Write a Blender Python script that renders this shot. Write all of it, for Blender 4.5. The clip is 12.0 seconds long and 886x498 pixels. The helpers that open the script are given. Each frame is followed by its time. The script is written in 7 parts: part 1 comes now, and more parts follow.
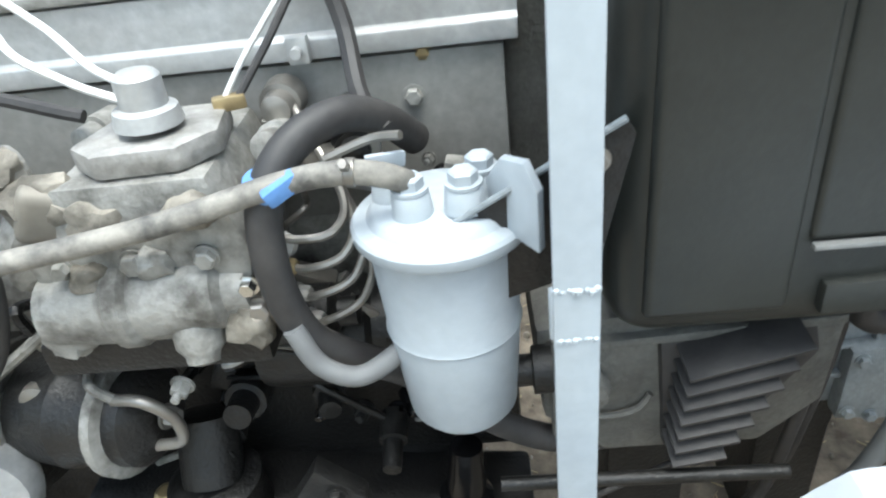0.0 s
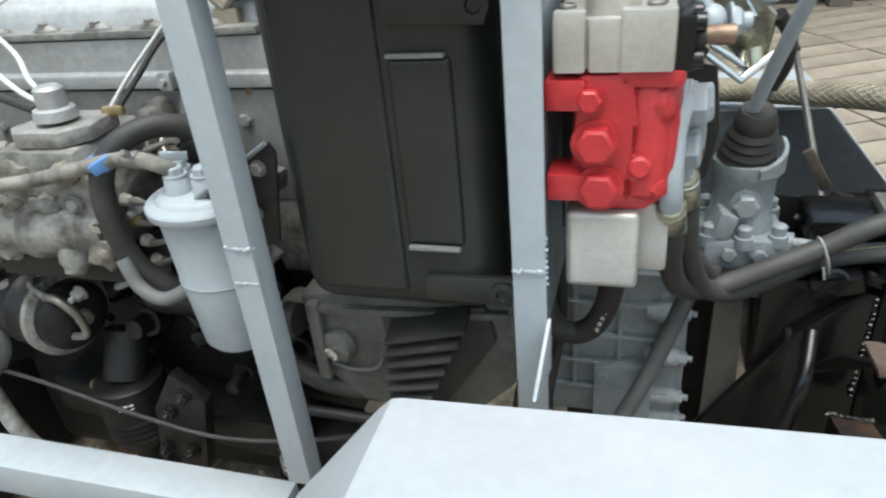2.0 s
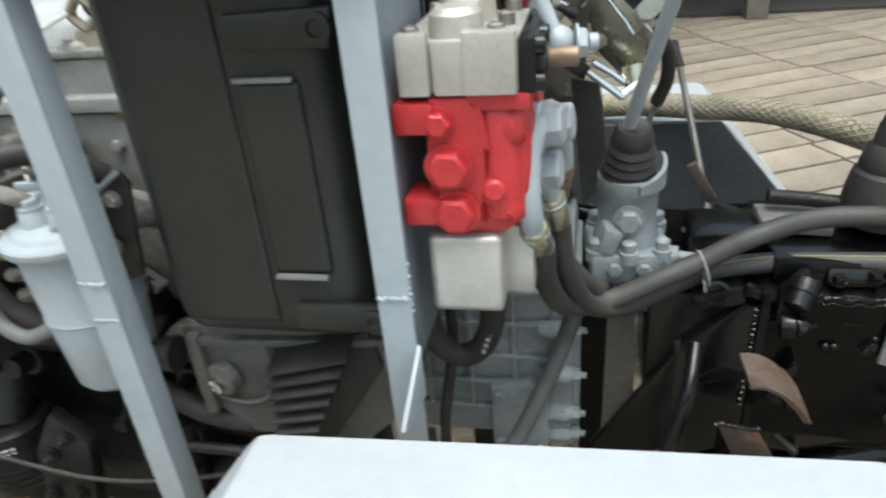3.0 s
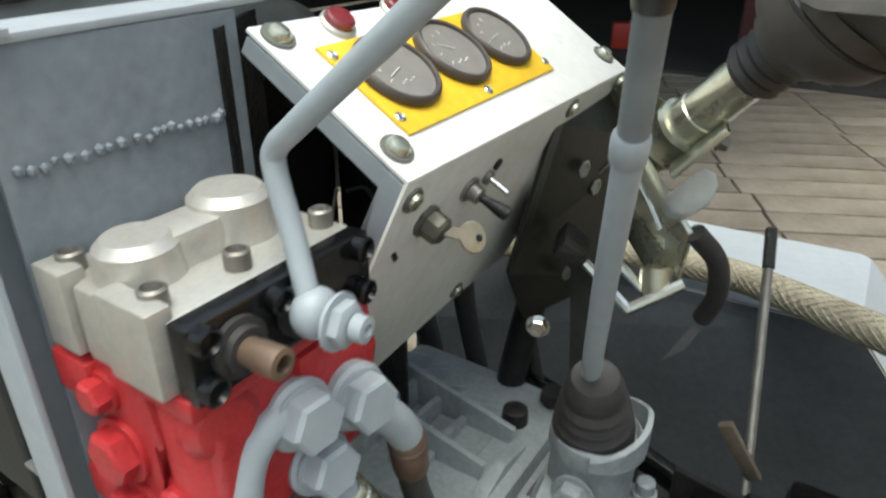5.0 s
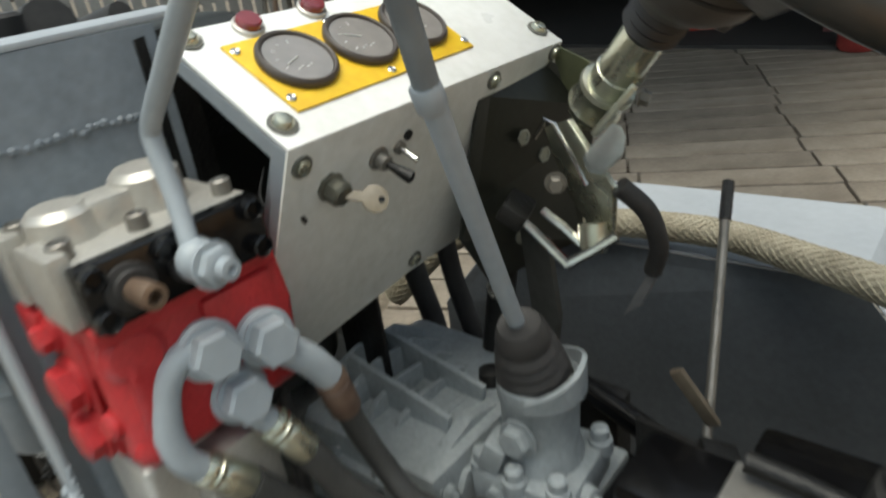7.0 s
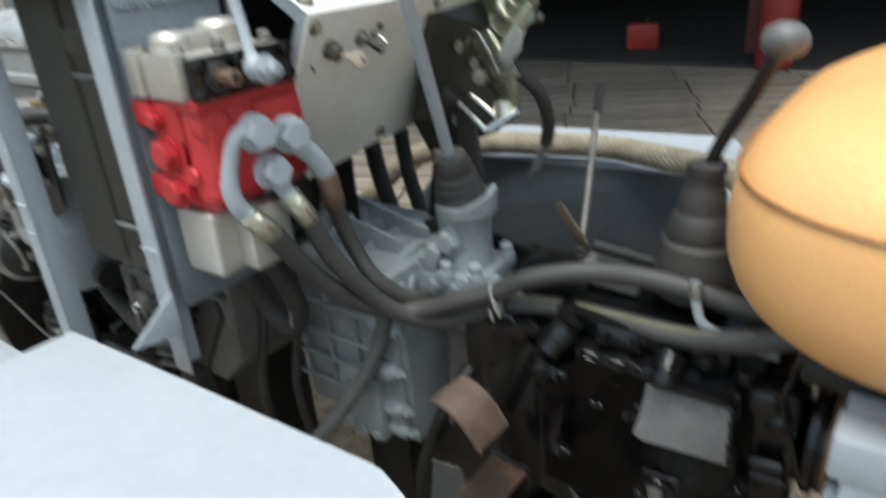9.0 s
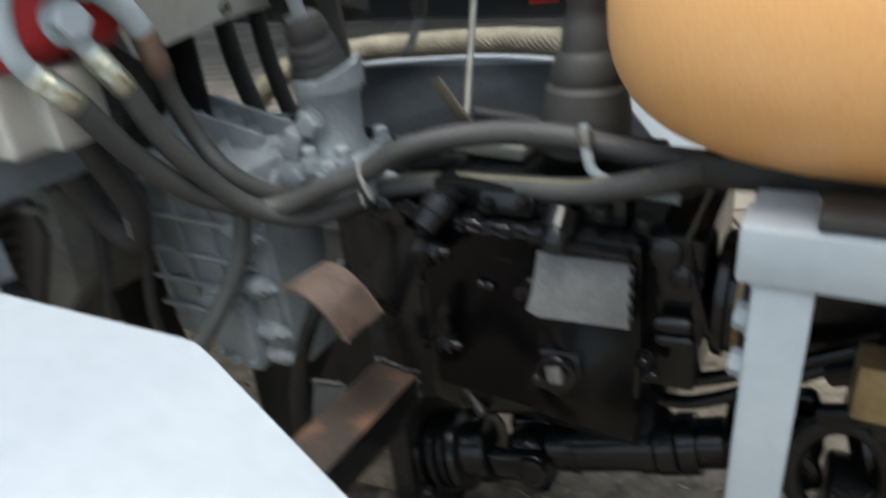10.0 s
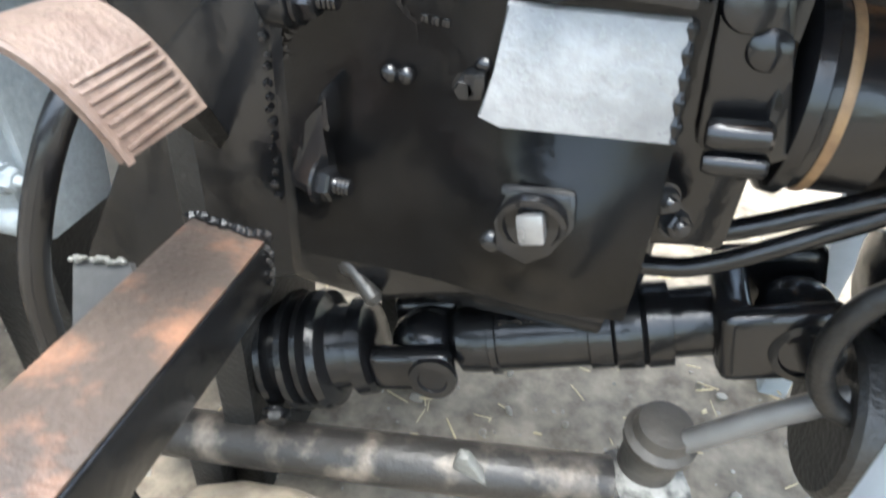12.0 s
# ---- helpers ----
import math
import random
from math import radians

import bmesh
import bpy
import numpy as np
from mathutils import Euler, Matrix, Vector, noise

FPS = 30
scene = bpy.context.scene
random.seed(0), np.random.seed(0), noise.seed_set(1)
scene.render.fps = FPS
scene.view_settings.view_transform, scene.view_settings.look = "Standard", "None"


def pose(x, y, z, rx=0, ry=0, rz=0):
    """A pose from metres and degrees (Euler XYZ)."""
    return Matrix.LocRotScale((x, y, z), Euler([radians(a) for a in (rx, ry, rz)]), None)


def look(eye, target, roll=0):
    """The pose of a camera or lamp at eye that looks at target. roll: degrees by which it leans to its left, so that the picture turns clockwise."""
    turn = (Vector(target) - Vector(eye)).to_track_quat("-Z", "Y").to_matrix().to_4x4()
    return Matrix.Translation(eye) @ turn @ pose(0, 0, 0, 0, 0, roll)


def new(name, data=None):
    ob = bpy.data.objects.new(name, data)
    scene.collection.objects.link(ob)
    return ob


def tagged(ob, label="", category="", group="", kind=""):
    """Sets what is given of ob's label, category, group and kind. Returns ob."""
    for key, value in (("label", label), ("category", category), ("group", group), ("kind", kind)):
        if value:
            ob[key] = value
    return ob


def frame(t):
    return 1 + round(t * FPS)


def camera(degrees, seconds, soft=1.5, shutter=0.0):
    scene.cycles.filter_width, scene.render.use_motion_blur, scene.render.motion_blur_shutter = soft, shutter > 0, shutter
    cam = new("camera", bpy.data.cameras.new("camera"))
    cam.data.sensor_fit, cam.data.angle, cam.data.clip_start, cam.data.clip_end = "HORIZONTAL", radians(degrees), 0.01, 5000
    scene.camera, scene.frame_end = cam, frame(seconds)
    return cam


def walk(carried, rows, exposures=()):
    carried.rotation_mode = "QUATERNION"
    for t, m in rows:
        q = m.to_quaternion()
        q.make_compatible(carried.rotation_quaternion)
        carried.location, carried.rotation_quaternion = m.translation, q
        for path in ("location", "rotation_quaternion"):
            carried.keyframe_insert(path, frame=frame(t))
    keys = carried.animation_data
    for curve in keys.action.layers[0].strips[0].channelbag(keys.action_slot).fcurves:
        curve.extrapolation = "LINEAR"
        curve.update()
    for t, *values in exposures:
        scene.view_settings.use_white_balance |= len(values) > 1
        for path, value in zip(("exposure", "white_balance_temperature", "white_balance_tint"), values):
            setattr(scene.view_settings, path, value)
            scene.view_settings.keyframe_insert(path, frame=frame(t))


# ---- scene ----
cam = camera(66.2, 12.0, soft=2.1, shutter=0.5)
PATH = [
    (0, (-0.393, -0.174, 0.823), (-0.53, 1.504, -0.257), -7.4),
    (0.5, (-0.318, -0.195, 0.846), (-0.61, 1.456, -0.245), -6.1),
    (0.8, (-0.240, -0.227, 0.842), (-0.689, 1.435, -0.176), -4.7),
    (1, (-0.191, -0.265, 0.854), (-0.79, 1.383, -0.108), -5.3),
    (1.2, (-0.144, -0.290, 0.858), (-0.738, 1.353, -0.116), -4.2),
    (1.5, (-0.081, -0.308, 0.856), (-0.637, 1.329, -0.15), -4.1),
    (1.7, (-0.053, -0.307, 0.861), (-0.596, 1.336, -0.142), -5.4),
    (2, (-0.021, -0.311, 0.862), (-0.572, 1.351, -0.105), -5.8),
    (2.5, (0.009, -0.305, 0.865), (-0.463, 1.378, -0.106), -5.4),
    (2.9, (0.035, -0.286, 0.865), (-0.411, 1.415, -0.088), -5.8),
    (3, (0.039, -0.279, 0.859), (-0.37, 1.435, -0.088), -5.3),
    (3.5, (0.077, -0.203, 0.845), (-0.259, 1.516, -0.121), -2.5),
    (3.7, (0.096, -0.167, 0.842), (-0.25, 1.556, -0.113), -2.8),
    (5.3, (0.218, 0.066, 0.917), (-0.863, 1.497, 0.033), -1.2),
    (5.5, (0.229, 0.087, 0.91), (-0.876, 1.515, 0.05), -3.3),
    (6, (0.24, 0.119, 0.911), (-0.878, 1.564, 0.097), -6.0),
    (6.5, (0.256, 0.113, 0.913), (-0.862, 1.556, 0.097), -6.6),
    (7, (0.33, 0.056, 0.896), (-0.896, 1.38, 0.033), -8.0),
    (7.2, (0.385, 0.017, 0.888), (-0.892, 1.322, 0.071), -8.5),
    (8.8, (0.492, -0.167, 0.885), (-0.72, 1.227, 0.118), -5.2),
    (9, (0.508, -0.177, 0.842), (-0.618, 1.256, 0.02), -4.8),
    (9.3, (0.517, -0.175, 0.807), (-0.530, 1.265, -0.104), -5.5),
    (9.5, (0.521, -0.17, 0.803), (-0.527, 1.249, -0.14), -7.3),
    (9.8, (0.502, -0.143, 0.766), (-0.494, 1.342, -0.130), -8.1),
    (10, (0.516, -0.116, 0.709), (-0.413, 1.413, -0.185), -5.9),
    (10.2, (0.475, -0.090, 0.654), (-0.283, 1.467, -0.347), -1.5),
    (10.5, (0.414, -0.022, 0.615), (-0.246, 1.54, -0.445), 2.0),
    (10.7, (0.382, 0.019, 0.590), (-0.191, 1.624, -0.458), 2.1),
    (11, (0.358, 0.05, 0.574), (-0.113, 1.694, -0.463), 4.5),
    (11.3, (0.360, 0.064, 0.576), (-0.070, 1.692, -0.503), 3.8),
    (11.5, (0.358, 0.06, 0.566), (0.002, 1.677, -0.556), 4.2),
    (12, (0.371, 0.042, 0.546), (0.039, 1.601, -0.662), 3.9),
]
EXPOSE = [(0, 1.5, 6000, 2), (1, 1.5, 6000, 2), (1.5, 1.0, 6000, 2), (2, 0.8, 6200, 2), (2.5, 0.8, 6300, 1), (3, 0.85, 6300, 1), (3.5, 1.38, 6200, 0), (3.7, 1.38, 6200, 0), (5.3, 0.42, 6500, 0), (6.5, 0.28, 6650, 0), (7.2, 0.22, 6550, 1), (8.8, 0.65, 6200, 3), (9.5, 0.6, 6200, 3), (10, 0.65, 6150, 4), (10.5, 1.15, 6150, 4), (11, 2.6, 5950, 4), (12, 2.85, 5900, 4)]
walk(cam, [(t, look(eye, target, roll)) for t, eye, target, roll in PATH], EXPOSE)

# ---- world, sun ----
world = bpy.data.worlds.new("overcast_sky")
scene.world = world
world.use_nodes = True
wn = world.node_tree.nodes
wl = world.node_tree.links
sky = wn.new("ShaderNodeTexSky")
sky.sky_type = 'NISHITA'
sky.sun_disc = False
sky.sun_elevation = radians(78)
sky.sun_rotation = radians(160)
sky.air_density, sky.dust_density = 1.6, 5.0
soft_sky = wn.new("ShaderNodeHueSaturation")
soft_sky.inputs["Saturation"].default_value = 0.75
wl.new(sky.outputs[0], soft_sky.inputs["Color"])
wl.new(soft_sky.outputs[0], wn["Background"].inputs["Color"])
wn["Background"].inputs["Strength"].default_value = 0.15
sun = new("sun", bpy.data.lights.new("sun", "SUN"))
sun.data.energy, sun.data.angle, sun.data.color = 1.6, radians(40), (1.0, 0.98, 0.96)
sun.matrix_world = look((0.33, -0.7, 5.0), (0, 0.2, 0.5))


# ---- materials ----
def surface(name, col, col2=None, rough=0.5, metal=0.0, scale=12.0, spread=0.5, bump=0.15, grain=120.0, coat=0.0, contrast=(0.35, 0.7), vary=0.0, spec=0.5):
    """A procedural surface: two colours in patches, fine grain in relief and gloss."""
    m = bpy.data.materials.new(name)
    m.use_nodes = True
    n, l = m.node_tree.nodes, m.node_tree.links
    p = n["Principled BSDF"]
    co = n.new("ShaderNodeTexCoord")
    big = n.new("ShaderNodeTexNoise")
    big.inputs["Scale"].default_value, big.inputs["Detail"].default_value = scale, 6.0
    big.inputs["Roughness"].default_value = 0.62
    fine = n.new("ShaderNodeTexNoise")
    fine.inputs["Scale"].default_value, fine.inputs["Detail"].default_value = grain, 4.0
    l.new(co.outputs["Object"], big.inputs["Vector"])
    l.new(co.outputs["Object"], fine.inputs["Vector"])
    ramp = n.new("ShaderNodeValToRGB")
    ramp.color_ramp.elements[0].position, ramp.color_ramp.elements[1].position = contrast
    c2 = col2 or tuple(c * 0.72 for c in col)
    ramp.color_ramp.elements[0].color, ramp.color_ramp.elements[1].color = (*col, 1), (*c2, 1)
    l.new(big.outputs["Fac"], ramp.inputs["Fac"])
    mix = n.new("ShaderNodeMixRGB")
    mix.blend_type = 'OVERLAY'
    mix.inputs["Fac"].default_value = spread * 0.5
    l.new(ramp.outputs["Color"], mix.inputs["Color1"])
    l.new(fine.outputs["Fac"], mix.inputs["Color2"])
    out = mix.outputs["Color"]
    if vary:
        info = n.new("ShaderNodeObjectInfo")
        hsv = n.new("ShaderNodeHueSaturation")
        rng = n.new("ShaderNodeMapRange")
        rng.inputs["To Min"].default_value, rng.inputs["To Max"].default_value = 1 - vary, 1 + vary
        l.new(info.outputs["Random"], rng.inputs["Value"])
        l.new(rng.outputs["Result"], hsv.inputs["Value"])
        l.new(out, hsv.inputs["Color"])
        out = hsv.outputs["Color"]
    l.new(out, p.inputs["Base Color"])
    rr = n.new("ShaderNodeMapRange")
    rr.inputs["To Min"].default_value, rr.inputs["To Max"].default_value = max(rough - 0.12, 0.03), min(rough + 0.15, 1)
    l.new(big.outputs["Fac"], rr.inputs["Value"])
    l.new(rr.outputs["Result"], p.inputs["Roughness"])
    p.inputs["Metallic"].default_value = metal
    p.inputs["Coat Weight"].default_value = coat
    p.inputs["Specular IOR Level"].default_value = spec
    if bump:
        bp = n.new("ShaderNodeBump")
        bp.inputs["Strength"].default_value, bp.inputs["Distance"].default_value = bump, 0.002
        add = n.new("ShaderNodeMath")
        add.operation = 'ADD'
        l.new(fine.outputs["Fac"], add.inputs[0])
        l.new(big.outputs["Fac"], add.inputs[1])
        l.new(add.outputs[0], bp.inputs["Height"])
        l.new(bp.outputs["Normal"], p.inputs["Normal"])
    return m


GRAY = surface("gray_brush_paint", (0.36, 0.395, 0.42), (0.325, 0.36, 0.39), 0.4, scale=14, bump=0.12, grain=90, spread=0.25)
GRAYCAST = surface("gray_painted_casting", (0.25, 0.275, 0.288), (0.16, 0.178, 0.187), 0.42, scale=22, bump=0.4, grain=200, contrast=(0.45, 0.75))
FENDER = surface("pale_gray_sheet_paint", (0.375, 0.40, 0.425), (0.33, 0.355, 0.38), 0.40, scale=5, bump=0.04, grain=80, spread=0.25)
DASHTOP = surface("white_dash_paint", (0.80, 0.80, 0.78), (0.68, 0.68, 0.65), 0.3, scale=20, bump=0.08)
DASH = surface("warm_gray_dash_paint", (0.72, 0.715, 0.67), (0.60, 0.595, 0.55), 0.38, scale=9, bump=0.12)
PLASTIC = surface("black_tank_plastic", (0.012, 0.0135, 0.0115), (0.022, 0.0235, 0.020), 0.42, scale=9, bump=0.15, grain=160)
BLACK = surface("glossy_black_paint", (0.003, 0.003, 0.0034), (0.008, 0.008, 0.0085), 0.2, scale=16, bump=0.38, grain=55, coat=0.0, spec=0.42)
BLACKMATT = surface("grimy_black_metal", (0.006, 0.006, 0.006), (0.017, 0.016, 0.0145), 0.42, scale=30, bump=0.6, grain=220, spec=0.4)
RED = surface("red_cast_paint", (0.47, 0.032, 0.036), (0.34, 0.015, 0.02), 0.42, scale=24, bump=0.3, grain=300)
ALU = surface("cast_aluminium", (0.55, 0.53, 0.485), (0.44, 0.42, 0.38), 0.36, metal=0.5, scale=20, bump=0.12, grain=300, spread=0.3)
ENGINE = surface("dirty_engine_alloy", (0.27, 0.265, 0.245), (0.08, 0.075, 0.065), 0.55, metal=0.25, scale=30, bump=0.8, grain=150, contrast=(0.42, 0.68))
COVER = surface("engine_cover_alloy", (0.46, 0.47, 0.47), (0.30, 0.30, 0.29), 0.45, metal=0.35, scale=10, bump=0.2)
BELL = surface("gray_clutch_casting", (0.15, 0.148, 0.135), (0.08, 0.078, 0.07), 0.6, metal=0.2, scale=22, bump=0.8, grain=200)
RUBBER = surface("black_rubber", (0.022, 0.021, 0.021), (0.045, 0.042, 0.04), 0.6, scale=26, bump=0.25)
HOSE = surface("dusty_hose_rubber", (0.042, 0.042, 0.041), (0.076, 0.073, 0.067), 0.55, scale=14, bump=0.3, grain=260)
RUST = surface("worn_brown_steel", (0.07, 0.055, 0.046), (0.25, 0.13, 0.08), 0.34, metal=0.3, scale=18, bump=0.35, grain=200, contrast=(0.46, 0.64))
PEDAL = surface("worn_pedal_steel", (0.145, 0.105, 0.083), (0.07, 0.043, 0.032), 0.42, metal=0.3, scale=30, bump=0.5, grain=220, contrast=(0.42, 0.72))
STEEL = surface("bare_dirty_steel", (0.30, 0.285, 0.26), (0.18, 0.165, 0.145), 0.42, metal=0.7, scale=30, bump=0.3)
ZINC = surface("yellow_zinc_plating", (0.62, 0.60, 0.47), (0.48, 0.50, 0.42), 0.26, metal=0.9, scale=18, bump=0.08)
CHROME = surface("bright_plated_steel", (0.72, 0.72, 0.70), (0.6, 0.6, 0.58), 0.16, metal=1.0, scale=20, bump=0.05)
BRASS = surface("brass", (0.42, 0.33, 0.18), (0.26, 0.20, 0.11), 0.42, metal=0.8, scale=40, bump=0.15)
YELLOW = surface("yellow_gauge_plate", (0.78, 0.50, 0.03), (0.72, 0.45, 0.02), 0.4, scale=12, bump=0.03)
DIAL = surface("gray_dial_face", (0.27, 0.25, 0.235), (0.22, 0.205, 0.19), 0.22, scale=30, bump=0.02, coat=0.8)
MARK = surface("pale_dial_print", (0.7, 0.7, 0.66), None, 0.5, bump=0)
BEZEL = surface("brown_black_bezel", (0.075, 0.06, 0.05), (0.05, 0.042, 0.036), 0.4, scale=40, bump=0.1)
REDLENS = surface("red_lamp_lens", (0.21, 0.03, 0.035), (0.15, 0.02, 0.025), 0.25, bump=0.05, coat=0.5)
SEAT = surface("orange_vinyl", (0.80, 0.44, 0.175), (0.74, 0.385, 0.145), 0.36, scale=6, bump=0.09, grain=420)
SEAM = surface("brown_piping", (0.33, 0.15, 0.045), None, 0.5, bump=0.1)
BRAID = surface("beige_braid", (0.40, 0.36, 0.27), (0.24, 0.21, 0.15), 0.75, scale=30, bump=0.8, grain=320)
BULK = surface("dull_blue_gray_paint", (0.20, 0.225, 0.25), (0.14, 0.16, 0.18), 0.45, scale=10, bump=0.25)
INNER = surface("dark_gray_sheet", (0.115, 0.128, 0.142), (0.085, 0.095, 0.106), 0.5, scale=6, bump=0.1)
TAPE = surface("blue_tape", (0.11, 0.24, 0.50), (0.08, 0.17, 0.38), 0.5, bump=0.3)
WIRE = surface("white_wire", (0.62, 0.62, 0.60), None, 0.5, bump=0.1)
DIRT = surface("dry_dirt", (0.235, 0.195, 0.145), (0.08, 0.065, 0.048), 0.95, scale=28, bump=1.0, grain=70)
STRAW = surface("straw", (0.52, 0.43, 0.26), (0.38, 0.30, 0.17), 0.8, bump=0.1, vary=0.2)
PAVER = surface("worn_clay_paver", (0.29, 0.25, 0.20), (0.16, 0.13, 0.10), 0.8, scale=3.2, bump=0.5, grain=90, vary=0.18)
WOOD = surface("gray_weathered_wood", (0.20, 0.18, 0.155), (0.12, 0.105, 0.09), 0.8, scale=10, bump=0.5)
# near-black, with the shade inside the shed put into the colour
DARKWALL = surface("shed_shade_dark", (0.035, 0.033, 0.032), (0.055, 0.05, 0.047), 0.85, scale=2.5, bump=0.3)
FENCEM = surface("gray_corrugated_steel", (0.20, 0.21, 0.21), (0.13, 0.13, 0.128), 0.6, metal=0.2, scale=3, bump=0.1)
PATCH = surface("gray_cover_paint", (0.165, 0.165, 0.165), (0.10, 0.10, 0.10), 0.24, scale=20, bump=0.5, grain=110, contrast=(0.5, 0.75))


# ---- building helpers ----
V = Vector


def part(name, bm, mat, parent=None, label="", sharp=38):
    """Links a bmesh, in world metres, as one mesh object under a thing or part."""
    me = bpy.data.meshes.new(name)
    bmesh.ops.recalc_face_normals(bm, faces=bm.faces)
    bm.to_mesh(me)
    bm.free()
    me.materials.append(mat)
    for p in me.polygons:
        if len(p.vertices) == 4:
            q = [me.vertices[i].co for i in p.vertices]
            e0, e1 = (q[1] - q[0]).length, (q[2] - q[1]).length
            broad = p.area > 0.0015 and max(e0, e1) < 4 * min(e0, e1)
        else:
            broad = len(p.vertices) > 4
        p.use_smooth = sharp >= 180 or not broad
    me.set_sharp_from_angle(angle=radians(sharp))
    ob = new(name, me)
    if parent is not None:
        ob.parent = parent
        world_m = Matrix.Translation(parent.location) if parent.parent is None else Matrix.Identity(4)
        ob.matrix_parent_inverse = world_m.inverted()
    if label:
        ob["label"] = label
    if name in ("weld_bead", "gasket_bead"):
        tagged(ob, kind="stuff")
    return ob


def thing(name, base, label, category, group="", kind=""):
    ob = new(name)
    ob.location = base
    ob.empty_display_size = 0.02
    return tagged(ob, label, category, group, kind)


def solo(name, bm, mat, label, category, group="", kind="", sharp=38):
    return tagged(part(name, bm, mat, None, "", sharp), label, category, group, kind)


def nb():
    return bmesh.new()


def box(bm, c, s, rot=(0, 0, 0), bev=0.0, seg=2):
    m = Matrix.LocRotScale(V(c), Euler([radians(a) for a in rot]), V(s))
    g = bmesh.ops.create_cube(bm, size=1, matrix=m)
    if bev:
        es = list({e for v in g["verts"] for e in v.link_edges})
        bmesh.ops.bevel(bm, geom=es, offset=bev, segments=seg, affect='EDGES', profile=0.6)
    return bm


def frame_of(d):
    d = V(d).normalized()
    a = V((0, 0, 1)) if abs(d.z) < 0.9 else V((0, 1, 0))
    u = d.cross(a).normalized()
    return d, u, d.cross(u)


def lathe(bm, p0, d, prof, seg=20, phase=0.0):
    """Turns a profile of (distance along d, radius) about the axis from p0."""
    p0 = V(p0)
    d, u, w = frame_of(d)
    rings = []
    for a, r in prof:
        rings.append([bm.verts.new(p0 + d * a + (u * math.cos(2 * math.pi * k / seg + phase) + w * math.sin(2 * math.pi * k / seg + phase)) * max(r, 1e-5)) for k in range(seg)])
    for i in range(len(rings) - 1):
        for k in range(seg):
            bm.faces.new((rings[i][k], rings[i][(k + 1) % seg], rings[i + 1][(k + 1) % seg], rings[i + 1][k]))
    bm.faces.new(rings[0][::-1])
    bm.faces.new(rings[-1])
    return bm


def cyl(bm, p0, p1, r, r1=None, seg=20, bev=0.0):
    p0, p1 = V(p0), V(p1)
    h = (p1 - p0).length
    r1 = r if r1 is None else r1
    b = min(bev, h * 0.4, r * 0.5)
    prof = [(0, r - b), (b, r), (h - b, r1), (h, r1 - b)] if b else [(0, r), (h, r1)]
    return lathe(bm, p0, p1 - p0, prof, seg)


def smooth_path(pts, sub=8):
    pts = [V(p) for p in pts]
    q = [2 * pts[0] - pts[1]] + pts + [2 * pts[-1] - pts[-2]]
    out = []
    for i in range(1, len(q) - 2):
        a, b, c, d = q[i - 1], q[i], q[i + 1], q[i + 2]
        for k in range(sub):
            t = k / sub
            out.append(0.5 * ((2 * b) + (c - a) * t + (2 * a - 5 * b + 4 * c - d) * t * t + (3 * b - a - 3 * c + d) * t ** 3))
    out.append(pts[-1])
    return out


def tube(bm, pts, r, seg=12, sub=8, smooth=True):
    """A round tube along points; r may be a function of 0..1."""
    ps = smooth_path(pts, sub) if smooth else [V(p) for p in pts]
    n = len(ps)
    u = None
    rings = []
    for i, p in enumerate(ps):
        d = (ps[min(i + 1, n - 1)] - ps[max(i - 1, 0)]).normalized()
        if u is None:
            u = frame_of(d)[1]
        u = (u - d * u.dot(d)).normalized()
        w = d.cross(u)
        rr = r(i / (n - 1)) if callable(r) else r
        rings.append([bm.verts.new(p + (u * math.cos(2 * math.pi * k / seg) + w * math.sin(2 * math.pi * k / seg)) * rr) for k in range(seg)])
    for i in range(n - 1):
        for k in range(seg):
            bm.faces.new((rings[i][k], rings[i][(k + 1) % seg], rings[i + 1][(k + 1) % seg], rings[i + 1][k]))
    bm.faces.new(rings[0][::-1])
    bm.faces.new(rings[-1])
    return bm


def prism(bm, pts, push, bev=0.0):
    """A flat polygon of 3D points, pushed along a vector."""
    a = [bm.verts.new(V(p)) for p in pts]
    b = [bm.verts.new(V(p) + V(push)) for p in pts]
    n = len(pts)
    fs = [bm.faces.new(a[::-1]), bm.faces.new(b)]
    for k in range(n):
        fs.append(bm.faces.new((a[k], a[(k + 1) % n], b[(k + 1) % n], b[k])))
    if bev:
        es = list({e for f in fs for e in f.edges})
        bmesh.ops.bevel(bm, geom=es, offset=bev, segments=2, affect='EDGES', profile=0.6)
    return bm


def hexa(bm, p, d, r, h, washer=True):
    """A hexagon head with a chamfer, on a washer."""
    if washer:
        cyl(bm, p, V(p) + V(d).normalized() * h * 0.22, r * 1.25, seg=18)
    lathe(bm, p, d, [(0, r), (h * 0.85, r), (h, r * 0.82)], 6)
    return bm


def ball(bm, c, r, sq=(1, 1, 1), u=18, v=12):
    bmesh.ops.create_uvsphere(bm, u_segments=u, v_segments=v, radius=1, matrix=Matrix.LocRotScale(V(c), None, V((r * sq[0], r * sq[1], r * sq[2]))))
    return bm


def weld(bm, p0, p1, n=10, r=0.003, seed=1):
    rnd = random.Random(seed)
    for k in range(n):
        p = V(p0).lerp(V(p1), (k + 0.5) / n) + V([rnd.uniform(-1, 1) * r * 0.4 for _ in range(3)])
        bmesh.ops.create_icosphere(bm, subdivisions=1, radius=r * rnd.uniform(0.75, 1.25), matrix=Matrix.Translation(p))
    return bm


